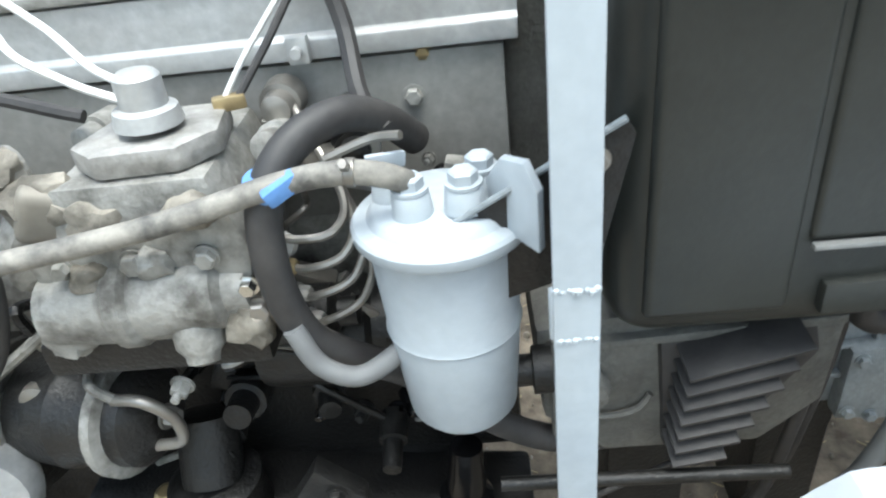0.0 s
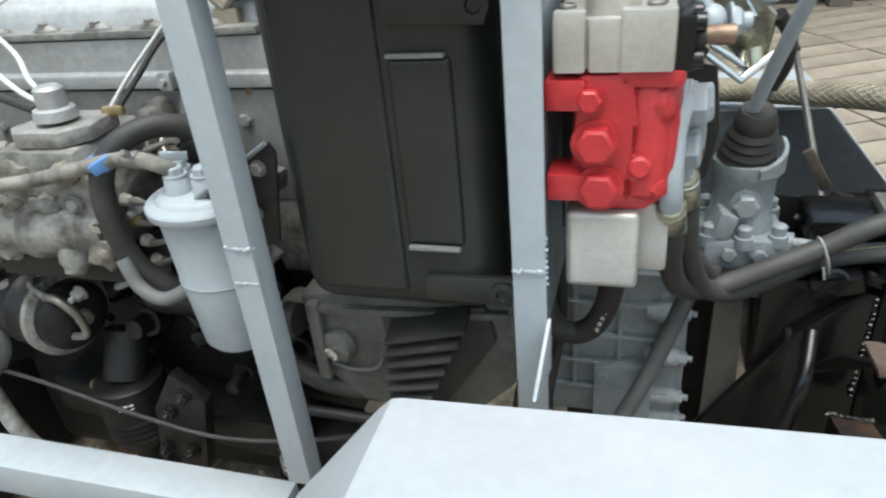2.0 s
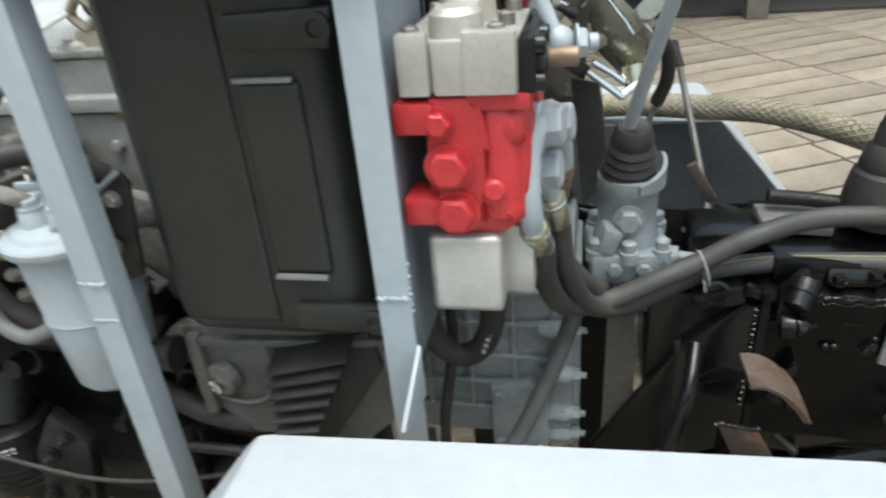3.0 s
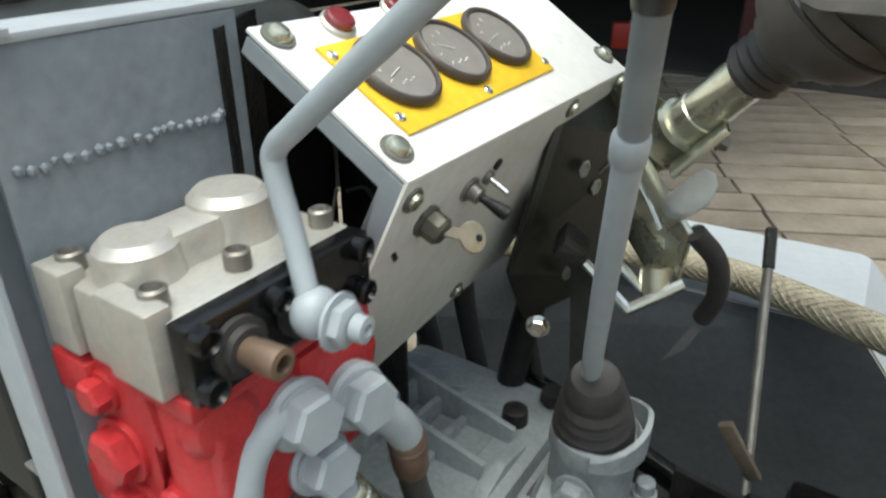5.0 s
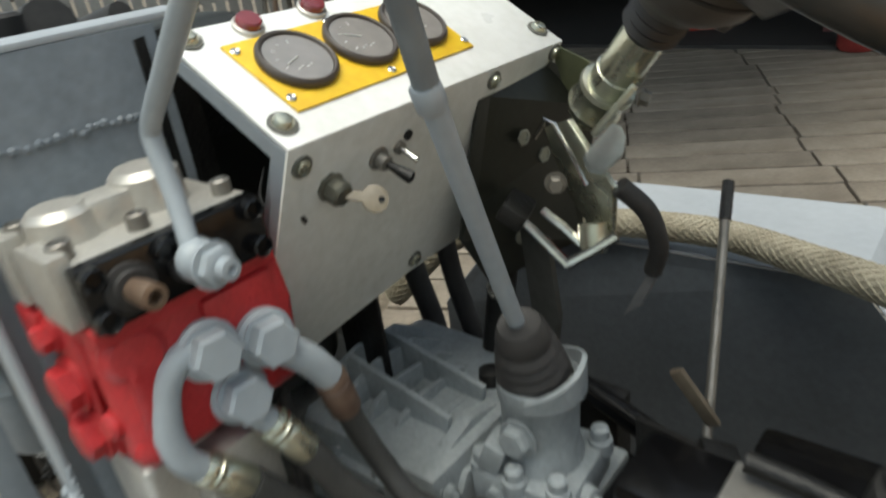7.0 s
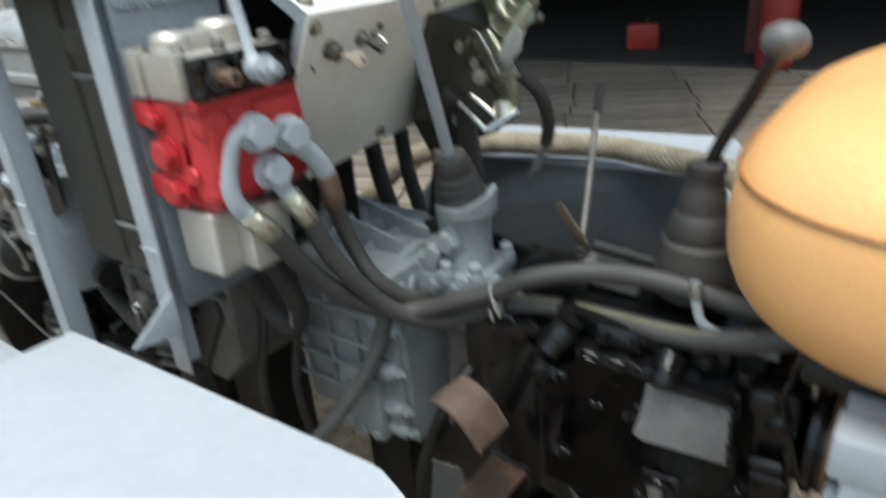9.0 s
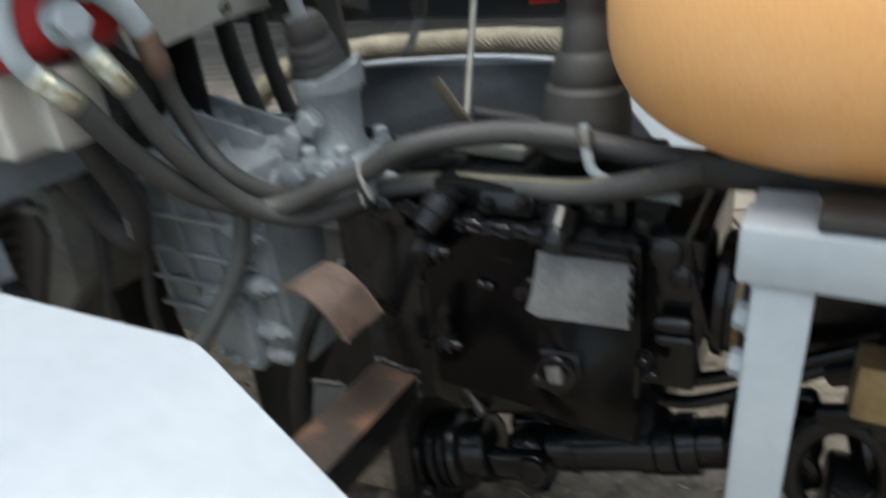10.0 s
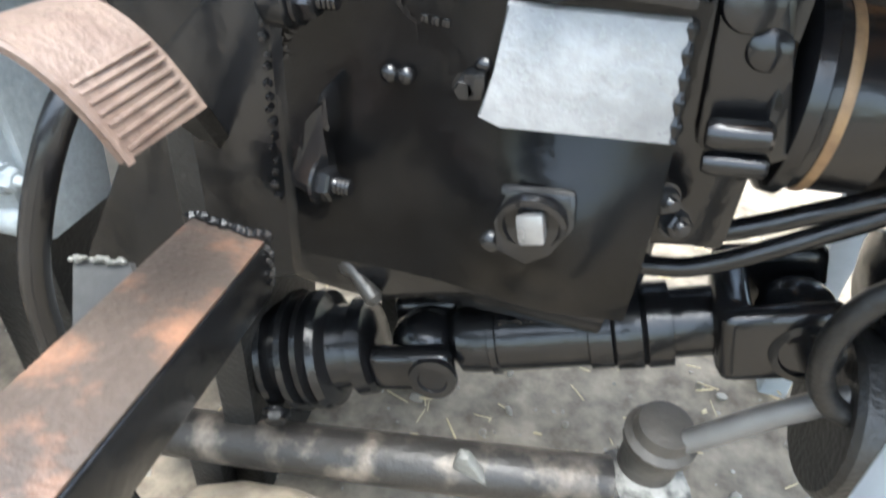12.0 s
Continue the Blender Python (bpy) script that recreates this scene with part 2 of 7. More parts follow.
def bolt(name, p, d, r, h, mat, parent, label="", stud=0.0):
    b = hexa(nb(), p, d, r, h)
    if stud:
        e = V(p) + V(d).normalized() * h
        lathe(b, e, d, [(0, r * 0.5)] + [(stud * k / 8, r * (0.5 if k % 2 else 0.43)) for k in range(1, 9)], 10)
    return part(name, b, mat, parent, label)

# ---- ground ----
g = nb()
N = 100
def warp(i):
    s = (i / N) * 2 - 1
    return math.copysign(abs(s) ** 3.4, s) * 40
vs = [[None] * (N + 1) for _ in range(N + 1)]
for i in range(N + 1):
    for j in range(N + 1):
        x, y = warp(i) + 0.2, warp(j) + 0.4
        z = 0.012 * noise.noise((x * 3, y * 3, 0)) + 0.006 * noise.noise((x * 11, y * 11, 3))
        if y > 1.1 or x < -2.6 or x > 3:
            z = -0.04
        vs[i][j] = g.verts.new((x, y, z))
for i in range(N):
    for j in range(N):
        g.faces.new((vs[i][j], vs[i + 1][j], vs[i + 1][j + 1], vs[i][j + 1]))
solo("ground", g, DIRT, "dry brown yard dirt under the machine", "ground", kind="structure", sharp=180)

# ---- foot fenders ----
def fender(name, far, label, wide):
    def P(x, y, z):
        return (x, 0.852 - y if far else y, z)
    t = -0.002 if not far else 0.002
    f = thing(name, P(0, -0.02, 0.02), label, "fender", "pair of foot fenders")
    w = wide
    fold = [(-0.33, 0.09, 0.34), (-0.22, 0.078, 0.479), (-0.206, 0.0765, 0.4935), (-0.196, 0.076, 0.4963), (0.0, 0.078, 0.504), (0.224, 0.080, 0.5116), (0.236, 0.0795, 0.5112), (0.250, 0.077, 0.506), (0.34, 0.057, 0.469), (0.43, 0.038, 0.432)]
    if far:
        fold = fold[:6] + [(0.238, 0.0795, 0.508), (0.250, 0.078, 0.496), (0.33, 0.078, 0.398), (0.41, 0.078, 0.302)]
    b = nb()
    top, low = [], []
    for x, y, z in fold:
        line = [P(x, y, z), P(x * 0.985, w, z + 0.003)]
        top.append([b.verts.new(q) for q in line])
        low.append([b.verts.new((q[0], q[1], q[2] - 0.003)) for q in line])
    for k in range(len(fold) - 1):
        for g in (top, low):
            b.faces.new((g[k][0], g[k + 1][0], g[k + 1][1], g[k][1]))
        for e in (0, 1):
            b.faces.new((top[k][e], top[k + 1][e], low[k + 1][e], low[k][e]))
    for k in (0, -1):
        b.faces.new((top[k][0], top[k][1], low[k][1], low[k][0]))
    part("top_sheet", b, FENDER, f, sharp=30)
    b = nb()
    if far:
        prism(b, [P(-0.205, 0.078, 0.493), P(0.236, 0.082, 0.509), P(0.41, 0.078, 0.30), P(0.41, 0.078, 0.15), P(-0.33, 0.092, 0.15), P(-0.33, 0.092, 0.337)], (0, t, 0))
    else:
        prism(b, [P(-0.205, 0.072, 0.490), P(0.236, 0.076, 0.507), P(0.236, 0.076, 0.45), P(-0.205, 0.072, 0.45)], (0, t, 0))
    # the far inner side is coloured darker than its top sheet
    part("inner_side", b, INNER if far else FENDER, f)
    for k, x in enumerate((-0.16, 0.18)):
        b = nb()
        box(b, P(x, w + 0.02, 0.25), (0.03, 0.03, 0.49), bev=0.002)
        part("leg", b, INNER, f)
    return f

fender("foot_fender", False, "pale gray painted sheet steel fender with folded ends", -0.13)
ff = fender("foot_fender", True, "pale gray fender with a dark gray inner side sheet", -0.115)
b = nb()
tube(b, [(-0.34, 0.66, 0.40), (-0.24, 0.70, 0.50), (-0.12, 0.755, 0.525), (-0.02, 0.775, 0.53), (0.09, 0.78, 0.535), (0.19, 0.745, 0.54), (0.30, 0.69, 0.545), (0.42, 0.62, 0.52), (0.55, 0.57, 0.46)], 0.017, seg=20, sub=12)
bh = thing("braided_hose", (0.05, 0.78, 0.51), "thick beige braided hose along the fender edge", "hose")
part("core", b, BRAID, bh)
core = smooth_path([(-0.34, 0.66, 0.40), (-0.24, 0.70, 0.50), (-0.12, 0.755, 0.525), (-0.02, 0.775, 0.53), (0.09, 0.78, 0.535), (0.19, 0.745, 0.54), (0.30, 0.69, 0.545), (0.42, 0.62, 0.52), (0.55, 0.57, 0.46)], 26)
for sgn in (1, -1):
    b = nb()
    for k in range(12):
        pts = []
        for i, p in enumerate(core[::2]):
            q = core[min(2 * i + 1, len(core) - 1)] - core[max(2 * i - 1, 0)]
            d, u, w = frame_of(q)
            a = sgn * i * 0.40 + k * 2 * math.pi / 12
            pts.append(p + (u * math.cos(a) + w * math.sin(a)) * 0.0172)
        tube(b, pts, 0.0011, seg=4, smooth=False)
    tagged(part("braid", b, BRAID, bh), kind="stuff")

# ---- upright frame ----
fr = thing("upright_frame", (-0.22, 0.15, 0.3), "gray painted angle-iron frame around the black tank", "frame")
b = nb()
box(b, (-0.1005, 0.134, 0.65), (0.026, 0.0035, 0.41), bev=0.0008)
box(b, (-0.1115, 0.148, 0.65), (0.0035, 0.026, 0.41), bev=0.0008)
post = part("post", b, GRAY, fr)
part("post_foot", box(nb(), (-0.101, 0.146, 0.27), (0.03, 0.02, 0.34), bev=0.001), BLACKMATT, fr)
part("weld_bead", weld(weld(nb(), (-0.1125, 0.1315, 0.5885), (-0.089, 0.1315, 0.5885), 9, 0.0022, 3), (-0.0872, 0.134, 0.62), (-0.0872, 0.134, 0.575), 9, 0.0018, 8), GRAY, post)
b = nb()
box(b, (-0.348, 0.124, 0.59), (0.026, 0.0035, 0.55), bev=0.0008)
box(b, (-0.3375, 0.137, 0.59), (0.0035, 0.024, 0.55), bev=0.0008)
box(b, (-0.349, 0.127, 0.58), (0.028, 0.006, 0.034), bev=0.001)
strut = part("strut", b, GRAY, fr)
part("weld_bead", weld(weld(nb(), (-0.361, 0.1225, 0.598), (-0.335, 0.1225, 0.598), 8, 0.0022, 5), (-0.361, 0.1225, 0.563), (-0.335, 0.1225, 0.563), 8, 0.0022, 6), GRAY, strut)
b = nb()
prism(b, [(-0.0872, 0.134, 0.495), (-0.0872, 0.134, 0.545), (-0.0925, 0.083, 0.502)], (0.003, 0, 0), 0.0006)
part("gusset", b, GRAY, fr)
b = nb()
prism(b, [(-0.37, 0.122, 0.826), (-0.37, 0.124, 0.848), (-0.37, 0.133, 0.862), (-0.37, 0.15, 0.868), (-0.37, 0.165, 0.868), (-0.37, 0.165, 0.865), (-0.37, 0.15, 0.865), (-0.37, 0.136, 0.860), (-0.37, 0.127, 0.847), (-0.37, 0.125, 0.826)], (0.282, 0, 0))
part("top_rail", b, FENDER, fr, "pale gray rounded sheet top rail")
b = nb()
box(b, (-0.092, 0.2125, 0.69), (0.003, 0.13, 0.345), bev=0.0006)
bk = part("bulkhead", b, BULK, fr)
part("top_edge", prism(nb(), [(-0.089, 0.150, 0.866), (-0.112, 0.150, 0.868), (-0.112, 0.30, 0.870), (-0.092, 0.30, 0.868)], (0, 0, -0.004), 0.001), FENDER, fr, "pale gray folded top edge")
part("weld_bead", weld(nb(), (-0.0898, 0.152, 0.812), (-0.0898, 0.262, 0.812), 22, 0.003, 11), BULK, bk)
b = nb()
prism(b, [(-0.088, 0.262, 0.855), (-0.10, 0.30, 0.86), (-0.10, 0.30, 0.56), (-0.088, 0.262, 0.56)], (-0.003, 0, 0))
part("bulkhead_return", b, BLACKMATT, fr)

part("back_shield", box(nb(), (-0.115, 0.408, 0.645), (0.06, 0.004, 0.27), bev=0.001), BLACKMATT, fr)

# ---- tank ----
tk = thing("tank", (-0.22, 0.3, 0.5), "large black moulded plastic tank behind the frame", "tank")
b = nb()
box(b, (-0.226, 0.285, 0.685), (0.19, 0.24, 0.34), bev=0.038, seg=6)
body = part("body", b, PLASTIC, tk)
b = nb()
box(b, (-0.257, 0.1675, 0.69), (0.088, 0.012, 0.30), bev=0.0058, seg=4)
part("raised_panel", b, PLASTIC, tk)
b = nb()
box(b, (-0.183, 0.1675, 0.668), (0.050, 0.012, 0.156), bev=0.0058, seg=4)
part("raised_panel", b, PLASTIC, tk)
# moulding ledges: the light caught on their edges is painted in as pale gray
for z in (0.748, 0.588):
    b = nb()
    box(b, (-0.184, 0.160, z), (0.045, 0.006, 0.0035), bev=0.0012)
    part("ledge", b, surface("highlit_plastic_edge", (0.20, 0.20, 0.19), None, 0.5, bump=0.3), tk, "moulding ledge in a pale highlight colour")
for z, x in ((0.782, -0.165), (0.55, -0.155)):
    b = nb()
    prism(b, [(x - 0.04, 0.157, z - 0.012), (x + 0.035, 0.157, z - 0.014), (x + 0.04, 0.157, z + 0.013), (x - 0.04, 0.157, z + 0.011)], (0, 0.01, 0), 0.003)
    lug = part("strap_lug", b, PLASTIC, tk)
    part("lug_eye", lathe(nb(), (x + 0.028, 0.158, z), (0, -1, 0), [(0, 0.011), (0.004, 0.011), (0.0045, 0.006), (0.002, 0.005)], 18), PLASTIC, lug)
b = nb()
lathe(b, (-0.235, 0.22, 0.525), (0, 0, -1), [(0, 0.022), (0.012, 0.02), (0.022, 0.012)], 18)
part("drain_boss", b, PLASTIC, tk)
b = nb()
cyl(b, (-0.30, 0.25, 0.845), (-0.30, 0.25, 0.875), 0.028, 0.03, 20, 0.003)
part("cap", b, RUBBER, tk)
b = nb()
tube(b, [(-0.30, 0.30, 0.86), (-0.35, 0.31, 0.85), (-0.40, 0.34, 0.80), (-0.44, 0.36, 0.78)], 0.022, seg=14)
part("air_duct", b, RUBBER, tk)

# ---- engine ----
en = thing("engine", (-0.66, 0.42, 0.05), "dirty aluminium diesel engine with wires and hoses", "engine")
b = nb()
prism(b, [(-1.0, 0.315, 0.735), (-1.0, 0.318, 0.70), (-1.0, 0.312, 0.697), (-1.0, 0.312, 0.682), (-1.0, 0.325, 0.680), (-1.0, 0.56, 0.680), (-1.0, 0.56, 0.735)], (0.64, 0, 0), 0.002)
part("cover_side", b, COVER, en)
b = nb()
prism(b, [(-1.0, 0.335, 0.735), (-1.0, 0.345, 0.765), (-1.0, 0.375, 0.785), (-1.0, 0.55, 0.79), (-1.0, 0.55, 0.735)], (0.63, 0, 0), 0.006)
part("valve_cover", b, COVER, en)
b = nb()
box(b, (-0.70, 0.335, 0.741), (0.60, 0.05, 0.008), bev=0.002)
rim = part("cover_flange", b, ENGINE, en)
for k in range(8):
    x = -0.95 + 0.07 * k
    b = ball(nb(), (x, 0.322, 0.745), 0.013, (1.3, 0.8, 0.6), 12, 8)
    part("flange_lug", b, ENGINE, rim)
    bolt("flange_bolt", (x, 0.320, 0.749), (0, 0, 1), 0.006, 0.006, STEEL, rim)
b = nb()
box(b, (-0.67, 0.335, 0.613), (0.60, 0.03, 0.13), bev=0.004)
part("side_plate", b, surface("tan_gray_plate", (0.27, 0.265, 0.25), (0.18, 0.175, 0.16), 0.5, 0.2, 9), en)
b = nb()
box(b, (-0.69, 0.43, 0.50), (0.64, 0.22, 0.10), bev=0.01)
part("block", b, ENGINE, en)
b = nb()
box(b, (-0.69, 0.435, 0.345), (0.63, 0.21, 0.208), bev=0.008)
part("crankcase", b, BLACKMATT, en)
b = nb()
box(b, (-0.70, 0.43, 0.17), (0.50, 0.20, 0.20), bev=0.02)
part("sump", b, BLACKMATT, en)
for k in range(5):
    x = -0.44 - 0.115 * k
    bolt("side_bolt", (x, 0.32, 0.645 - 0.012 * (k % 2)), (0, -1, 0), 0.007, 0.007, ENGINE, en)
b = nb()
box(b, (-0.442, 0.332, 0.715), (0.030, 0.012, 0.09), (0, 0, 0), 0.003)
tube(b, [(-0.442, 0.33, 0.76), (-0.428, 0.33, 0.775), (-0.442, 0.33, 0.79), (-0.456, 0.33, 0.775), (-0.442, 0.33, 0.76)], 0.005, seg=8)
part("lifting_eye", b, surface("tan_steel", (0.30, 0.27, 0.21), (0.2, 0.17, 0.13), 0.5, 0.4), en, "tan steel lifting eye plate")
for x, z in ((-0.44, 0.735), (-0.436, 0.70), (-0.43, 0.675)):
    bolt("eye_bolt", (x, 0.326, z), (0, -1, 0), 0.006, 0.006, BRASS, en)
b = nb()
box(b, (-0.515, 0.303, 0.693), (0.016, 0.012, 0.02), bev=0.003)
cyl(b, (-0.515, 0.298, 0.693), (-0.515, 0.29, 0.693), 0.004, seg=10)
part("clip_block", b, COVER, en)

part("flywheel_housing", box(nb(), (-0.338, 0.475, 0.60), (0.066, 0.20, 0.38), bev=0.006), BELL, en)
# injection pump at the engine's side
pu = thing("injection_pump", (-0.62, 0.23, 0.50), "grimy aluminium injection pump with cap and pipes", "pump")
b = nb()
prism(b, [(-0.685, 0.19, 0.53), (-0.70, 0.19, 0.61), (-0.66, 0.19, 0.655), (-0.56, 0.19, 0.655), (-0.545, 0.19, 0.60), (-0.56, 0.19, 0.53)], (0, 0.12, 0), 0.008)
part("housing", b, ENGINE, pu)
b = nb()
prism(b, [(-0.650, 0.212, 0.655), (-0.628, 0.193, 0.655), (-0.575, 0.196, 0.655), (-0.555, 0.222, 0.655), (-0.562, 0.272, 0.655), (-0.635, 0.272, 0.655)], (0, 0, 0.018), 0.006)
top = part("top_cover", b, surface("bright_pump_alloy", (0.36, 0.35, 0.33), (0.13, 0.125, 0.112), 0.5, 0.3, 34, bump=0.6), pu)
part("cap", lathe(nb(), (-0.60, 0.228, 0.678), (0.05, 0, 1), [(0, 0.022), (0.010, 0.020), (0.012, 0.015), (0.03, 0.0145), (0.033, 0.011)], 16), COVER, top)
b = nb()
box(b, (-0.665, 0.200, 0.632), (0.050, 0.02, 0.040), (8, 24, 24), 0.009, 3)
part("cold_start_block", b, surface("tan_alloy", (0.23, 0.21, 0.175), (0.11, 0.10, 0.082), 0.6, 0.2, 30), pu)
for k in range(6):
    x = -0.67 + 0.024 * k
    bolt("pump_bolt", (x, 0.188, 0.60 - 0.045 * (k % 2)), (0, -1, 0), 0.006 + 0.001 * (k % 3), 0.008, STEEL if k % 2 else ENGINE, pu)
part("governor_barrel", lathe(nb(), (-0.70, 0.196, 0.562), (1, 0.02, 0.04), [(0, 0.016), (0.004, 0.026), (0.05, 0.029), (0.055, 0.033), (0.066, 0.033), (0.07, 0.029), (0.125, 0.027), (0.13, 0.020), (0.145, 0.018)], 22), ENGINE, pu)
part("drain_lump", lathe(nb(), (-0.597, 0.188, 0.545), (0.1, -0.6, -1), [(0, 0.018), (0.014, 0.017), (0.020, 0.012), (0.026, 0.011), (0.028, 0.005)], 14), ENGINE, pu)
# solid black box in place of the shaded hollow below the pump
part("gap_shade_box", box(nb(), (-0.64, 0.24, 0.515), (0.17, 0.09, 0.03), bev=0.006), BLACKMATT, pu)
b = nb()
tube(b, [(-0.78, 0.19, 0.50), (-0.74, 0.18, 0.545), (-0.715, 0.175, 0.60), (-0.72, 0.18, 0.64)], 0.009)
part("coolant_pipe", b, RUBBER, pu)
b = nb()
box(b, (-0.565, 0.205, 0.56), (0.02, 0.03, 0.05), bev=0.003)
part("bracket", b, surface("rusty_bracket", (0.22, 0.10, 0.06), (0.13, 0.06, 0.04), 0.7), pu)
part("bright_nut", hexa(nb(), (-0.553, 0.188, 0.575), (0, -1, 0), 0.006, 0.008), CHROME, pu)
for k in range(4):
    a = 0.012 * k
    b = nb()
    tube(b, [(-0.545 + a * 0.4, 0.225, 0.59 - a * 2.0), (-0.52, 0.215, 0.59 - a * 2.0), (-0.497 + a * 0.3, 0.22, 0.592 - a * 1.6), (-0.49 + a * 0.3, 0.235, 0.61 - a), (-0.515, 0.27, 0.65), (-0.53, 0.30, 0.66)], 0.0032, seg=8)
    part("injector_pipe", b, STEEL, pu)
    part("pipe_union", hexa(nb(), (-0.545 + a * 0.4, 0.222, 0.59 - a * 2.0), (1, -0.3, 0), 0.006, 0.012), BRASS if k == 1 else ALU, pu)
part("pipe_clip", box(nb(), (-0.559, 0.262, 0.674), (0.022, 0.010, 0.010), (0, 0, 20), 0.002), BRASS, pu)

rnd = random.Random(31)
TANGRIME = surface("tan_grime_casting", (0.22, 0.20, 0.165), (0.075, 0.067, 0.053), 0.65, metal=0.1, scale=34, bump=0.9, grain=140, contrast=(0.4, 0.66))
for k, (x, y, z, sx, sy, sz) in enumerate(((-0.672, 0.205, 0.640, 0.030, 0.018, 0.020), (-0.640, 0.196, 0.628, 0.024, 0.014, 0.018), (-0.700, 0.21, 0.600, 0.022, 0.02, 0.030), (-0.575, 0.196, 0.632, 0.022, 0.014, 0.016), (-0.655, 0.188, 0.590, 0.016, 0.012, 0.012), (-0.610, 0.188, 0.598, 0.013, 0.010, 0.012), (-0.560, 0.192, 0.545, 0.018, 0.016, 0.022), (-0.715, 0.215, 0.660, 0.028, 0.02, 0.014), (-0.69, 0.19, 0.545, 0.020, 0.014, 0.020))):
    b = nb()
    bmesh.ops.create_icosphere(b, subdivisions=3, radius=1)
    for v in b.verts:
        q = v.co.copy()
        f = 1 + 0.35 * noise.noise(q * 1.7 + V((k * 3.1, 0, 0))) + 0.12 * noise.noise(q * 5 + V((0, k * 2.3, 0)))
        v.co = V((x, y, z)) + V((q.x * sx, q.y * sy, q.z * sz)) * f
    part("casting_lump", b, TANGRIME if k % 3 != 2 else ENGINE, pu)

rnd = random.Random(77)
for k in range(128):
    x, z = rnd.uniform(-0.94, -0.40), rnd.uniform(0.30, 0.66)
    y = 0.315 - (0.06 if z > 0.42 else 0.02) * rnd.random()
    if x < -0.54 and z > 0.44:
        y -= 0.085 * rnd.random()
    r = rnd.uniform(0.005, 0.014)
    # bits below z 0.45 take mostly black materials
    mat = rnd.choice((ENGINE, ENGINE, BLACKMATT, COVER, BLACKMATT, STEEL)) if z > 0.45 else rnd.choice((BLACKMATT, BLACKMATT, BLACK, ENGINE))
    kind = k % 4
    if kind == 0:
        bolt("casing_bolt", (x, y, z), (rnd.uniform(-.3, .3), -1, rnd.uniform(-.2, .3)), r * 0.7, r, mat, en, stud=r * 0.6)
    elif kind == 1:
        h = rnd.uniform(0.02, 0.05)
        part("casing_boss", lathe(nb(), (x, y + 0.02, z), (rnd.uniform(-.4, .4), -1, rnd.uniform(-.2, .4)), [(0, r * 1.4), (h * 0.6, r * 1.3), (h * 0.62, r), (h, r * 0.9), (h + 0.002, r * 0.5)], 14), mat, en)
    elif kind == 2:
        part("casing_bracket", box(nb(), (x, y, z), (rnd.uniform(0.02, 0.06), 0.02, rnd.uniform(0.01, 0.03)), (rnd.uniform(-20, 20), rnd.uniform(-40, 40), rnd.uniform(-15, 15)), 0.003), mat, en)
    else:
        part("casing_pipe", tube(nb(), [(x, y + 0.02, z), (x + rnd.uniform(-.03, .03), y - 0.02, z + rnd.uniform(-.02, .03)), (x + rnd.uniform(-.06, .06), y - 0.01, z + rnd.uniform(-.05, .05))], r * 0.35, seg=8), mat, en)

# wiring over the engine
for k, (pts, r, m, lab, nm) in enumerate((
        ([(-0.60, 0.228, 0.70), (-0.63, 0.24, 0.712), (-0.67, 0.27, 0.735), (-0.72, 0.28, 0.77), (-0.80, 0.30, 0.80)], 0.0028, WIRE, "white insulated wire over the engine", "wire"),
        ([(-0.605, 0.22, 0.695), (-0.645, 0.232, 0.708), (-0.69, 0.255, 0.73), (-0.70, 0.29, 0.775), (-0.66, 0.33, 0.80)], 0.0028, WIRE, "white insulated wire over the engine", "wire"),
        ([(-0.565, 0.26, 0.672), (-0.545, 0.275, 0.70), (-0.515, 0.295, 0.735), (-0.49, 0.31, 0.76), (-0.45, 0.33, 0.78)], 0.0022, WIRE, "thin pale wire up the engine side", "wire"),
        ([(-0.556, 0.262, 0.672), (-0.53, 0.28, 0.705), (-0.505, 0.30, 0.738), (-0.48, 0.31, 0.75)], 0.003, RUBBER, "black sleeved cable up the engine side", "cable"),
        ([(-0.49, 0.30, 0.755), (-0.478, 0.29, 0.71), (-0.47, 0.26, 0.67), (-0.455, 0.25, 0.65)], 0.0065, RUBBER, "black breather hose down the engine", "hose"),
        ([(-0.95, 0.26, 0.64), (-0.85, 0.25, 0.685), (-0.75, 0.26, 0.70), (-0.66, 0.26, 0.675)], 0.005, RUBBER, "black sleeved cable along the engine", "cable"))):
    solo(nm, tube(nb(), pts, r, seg=8), m, lab, nm)

# fuel filter
ft = thing("fuel_filter", (-0.42, 0.19, 0.46), "gray painted fuel filter canister with head fittings", "filter")
part("canister", lathe(nb(), (-0.4215, 0.196, 0.446), (0, 0, 1), [(0, 0.026), (0.003, 0.035), (0.010, 0.040), (0.080, 0.0455), (0.083, 0.0455), (0.085, 0.0472), (0.088, 0.0458), (0.140, 0.0485), (0.158, 0.0495)], 44), GRAY, ft)
part("head", lathe(nb(), (-0.4215, 0.196, 0.602), (0, 0, 1), [(0, 0.0500), (0.002, 0.0560), (0.004, 0.0575), (0.010, 0.0575), (0.0125, 0.0555), (0.014, 0.047), (0.018, 0.0445), (0.020, 0.042), (0.021, 0.018)], 44), GRAY, ft)
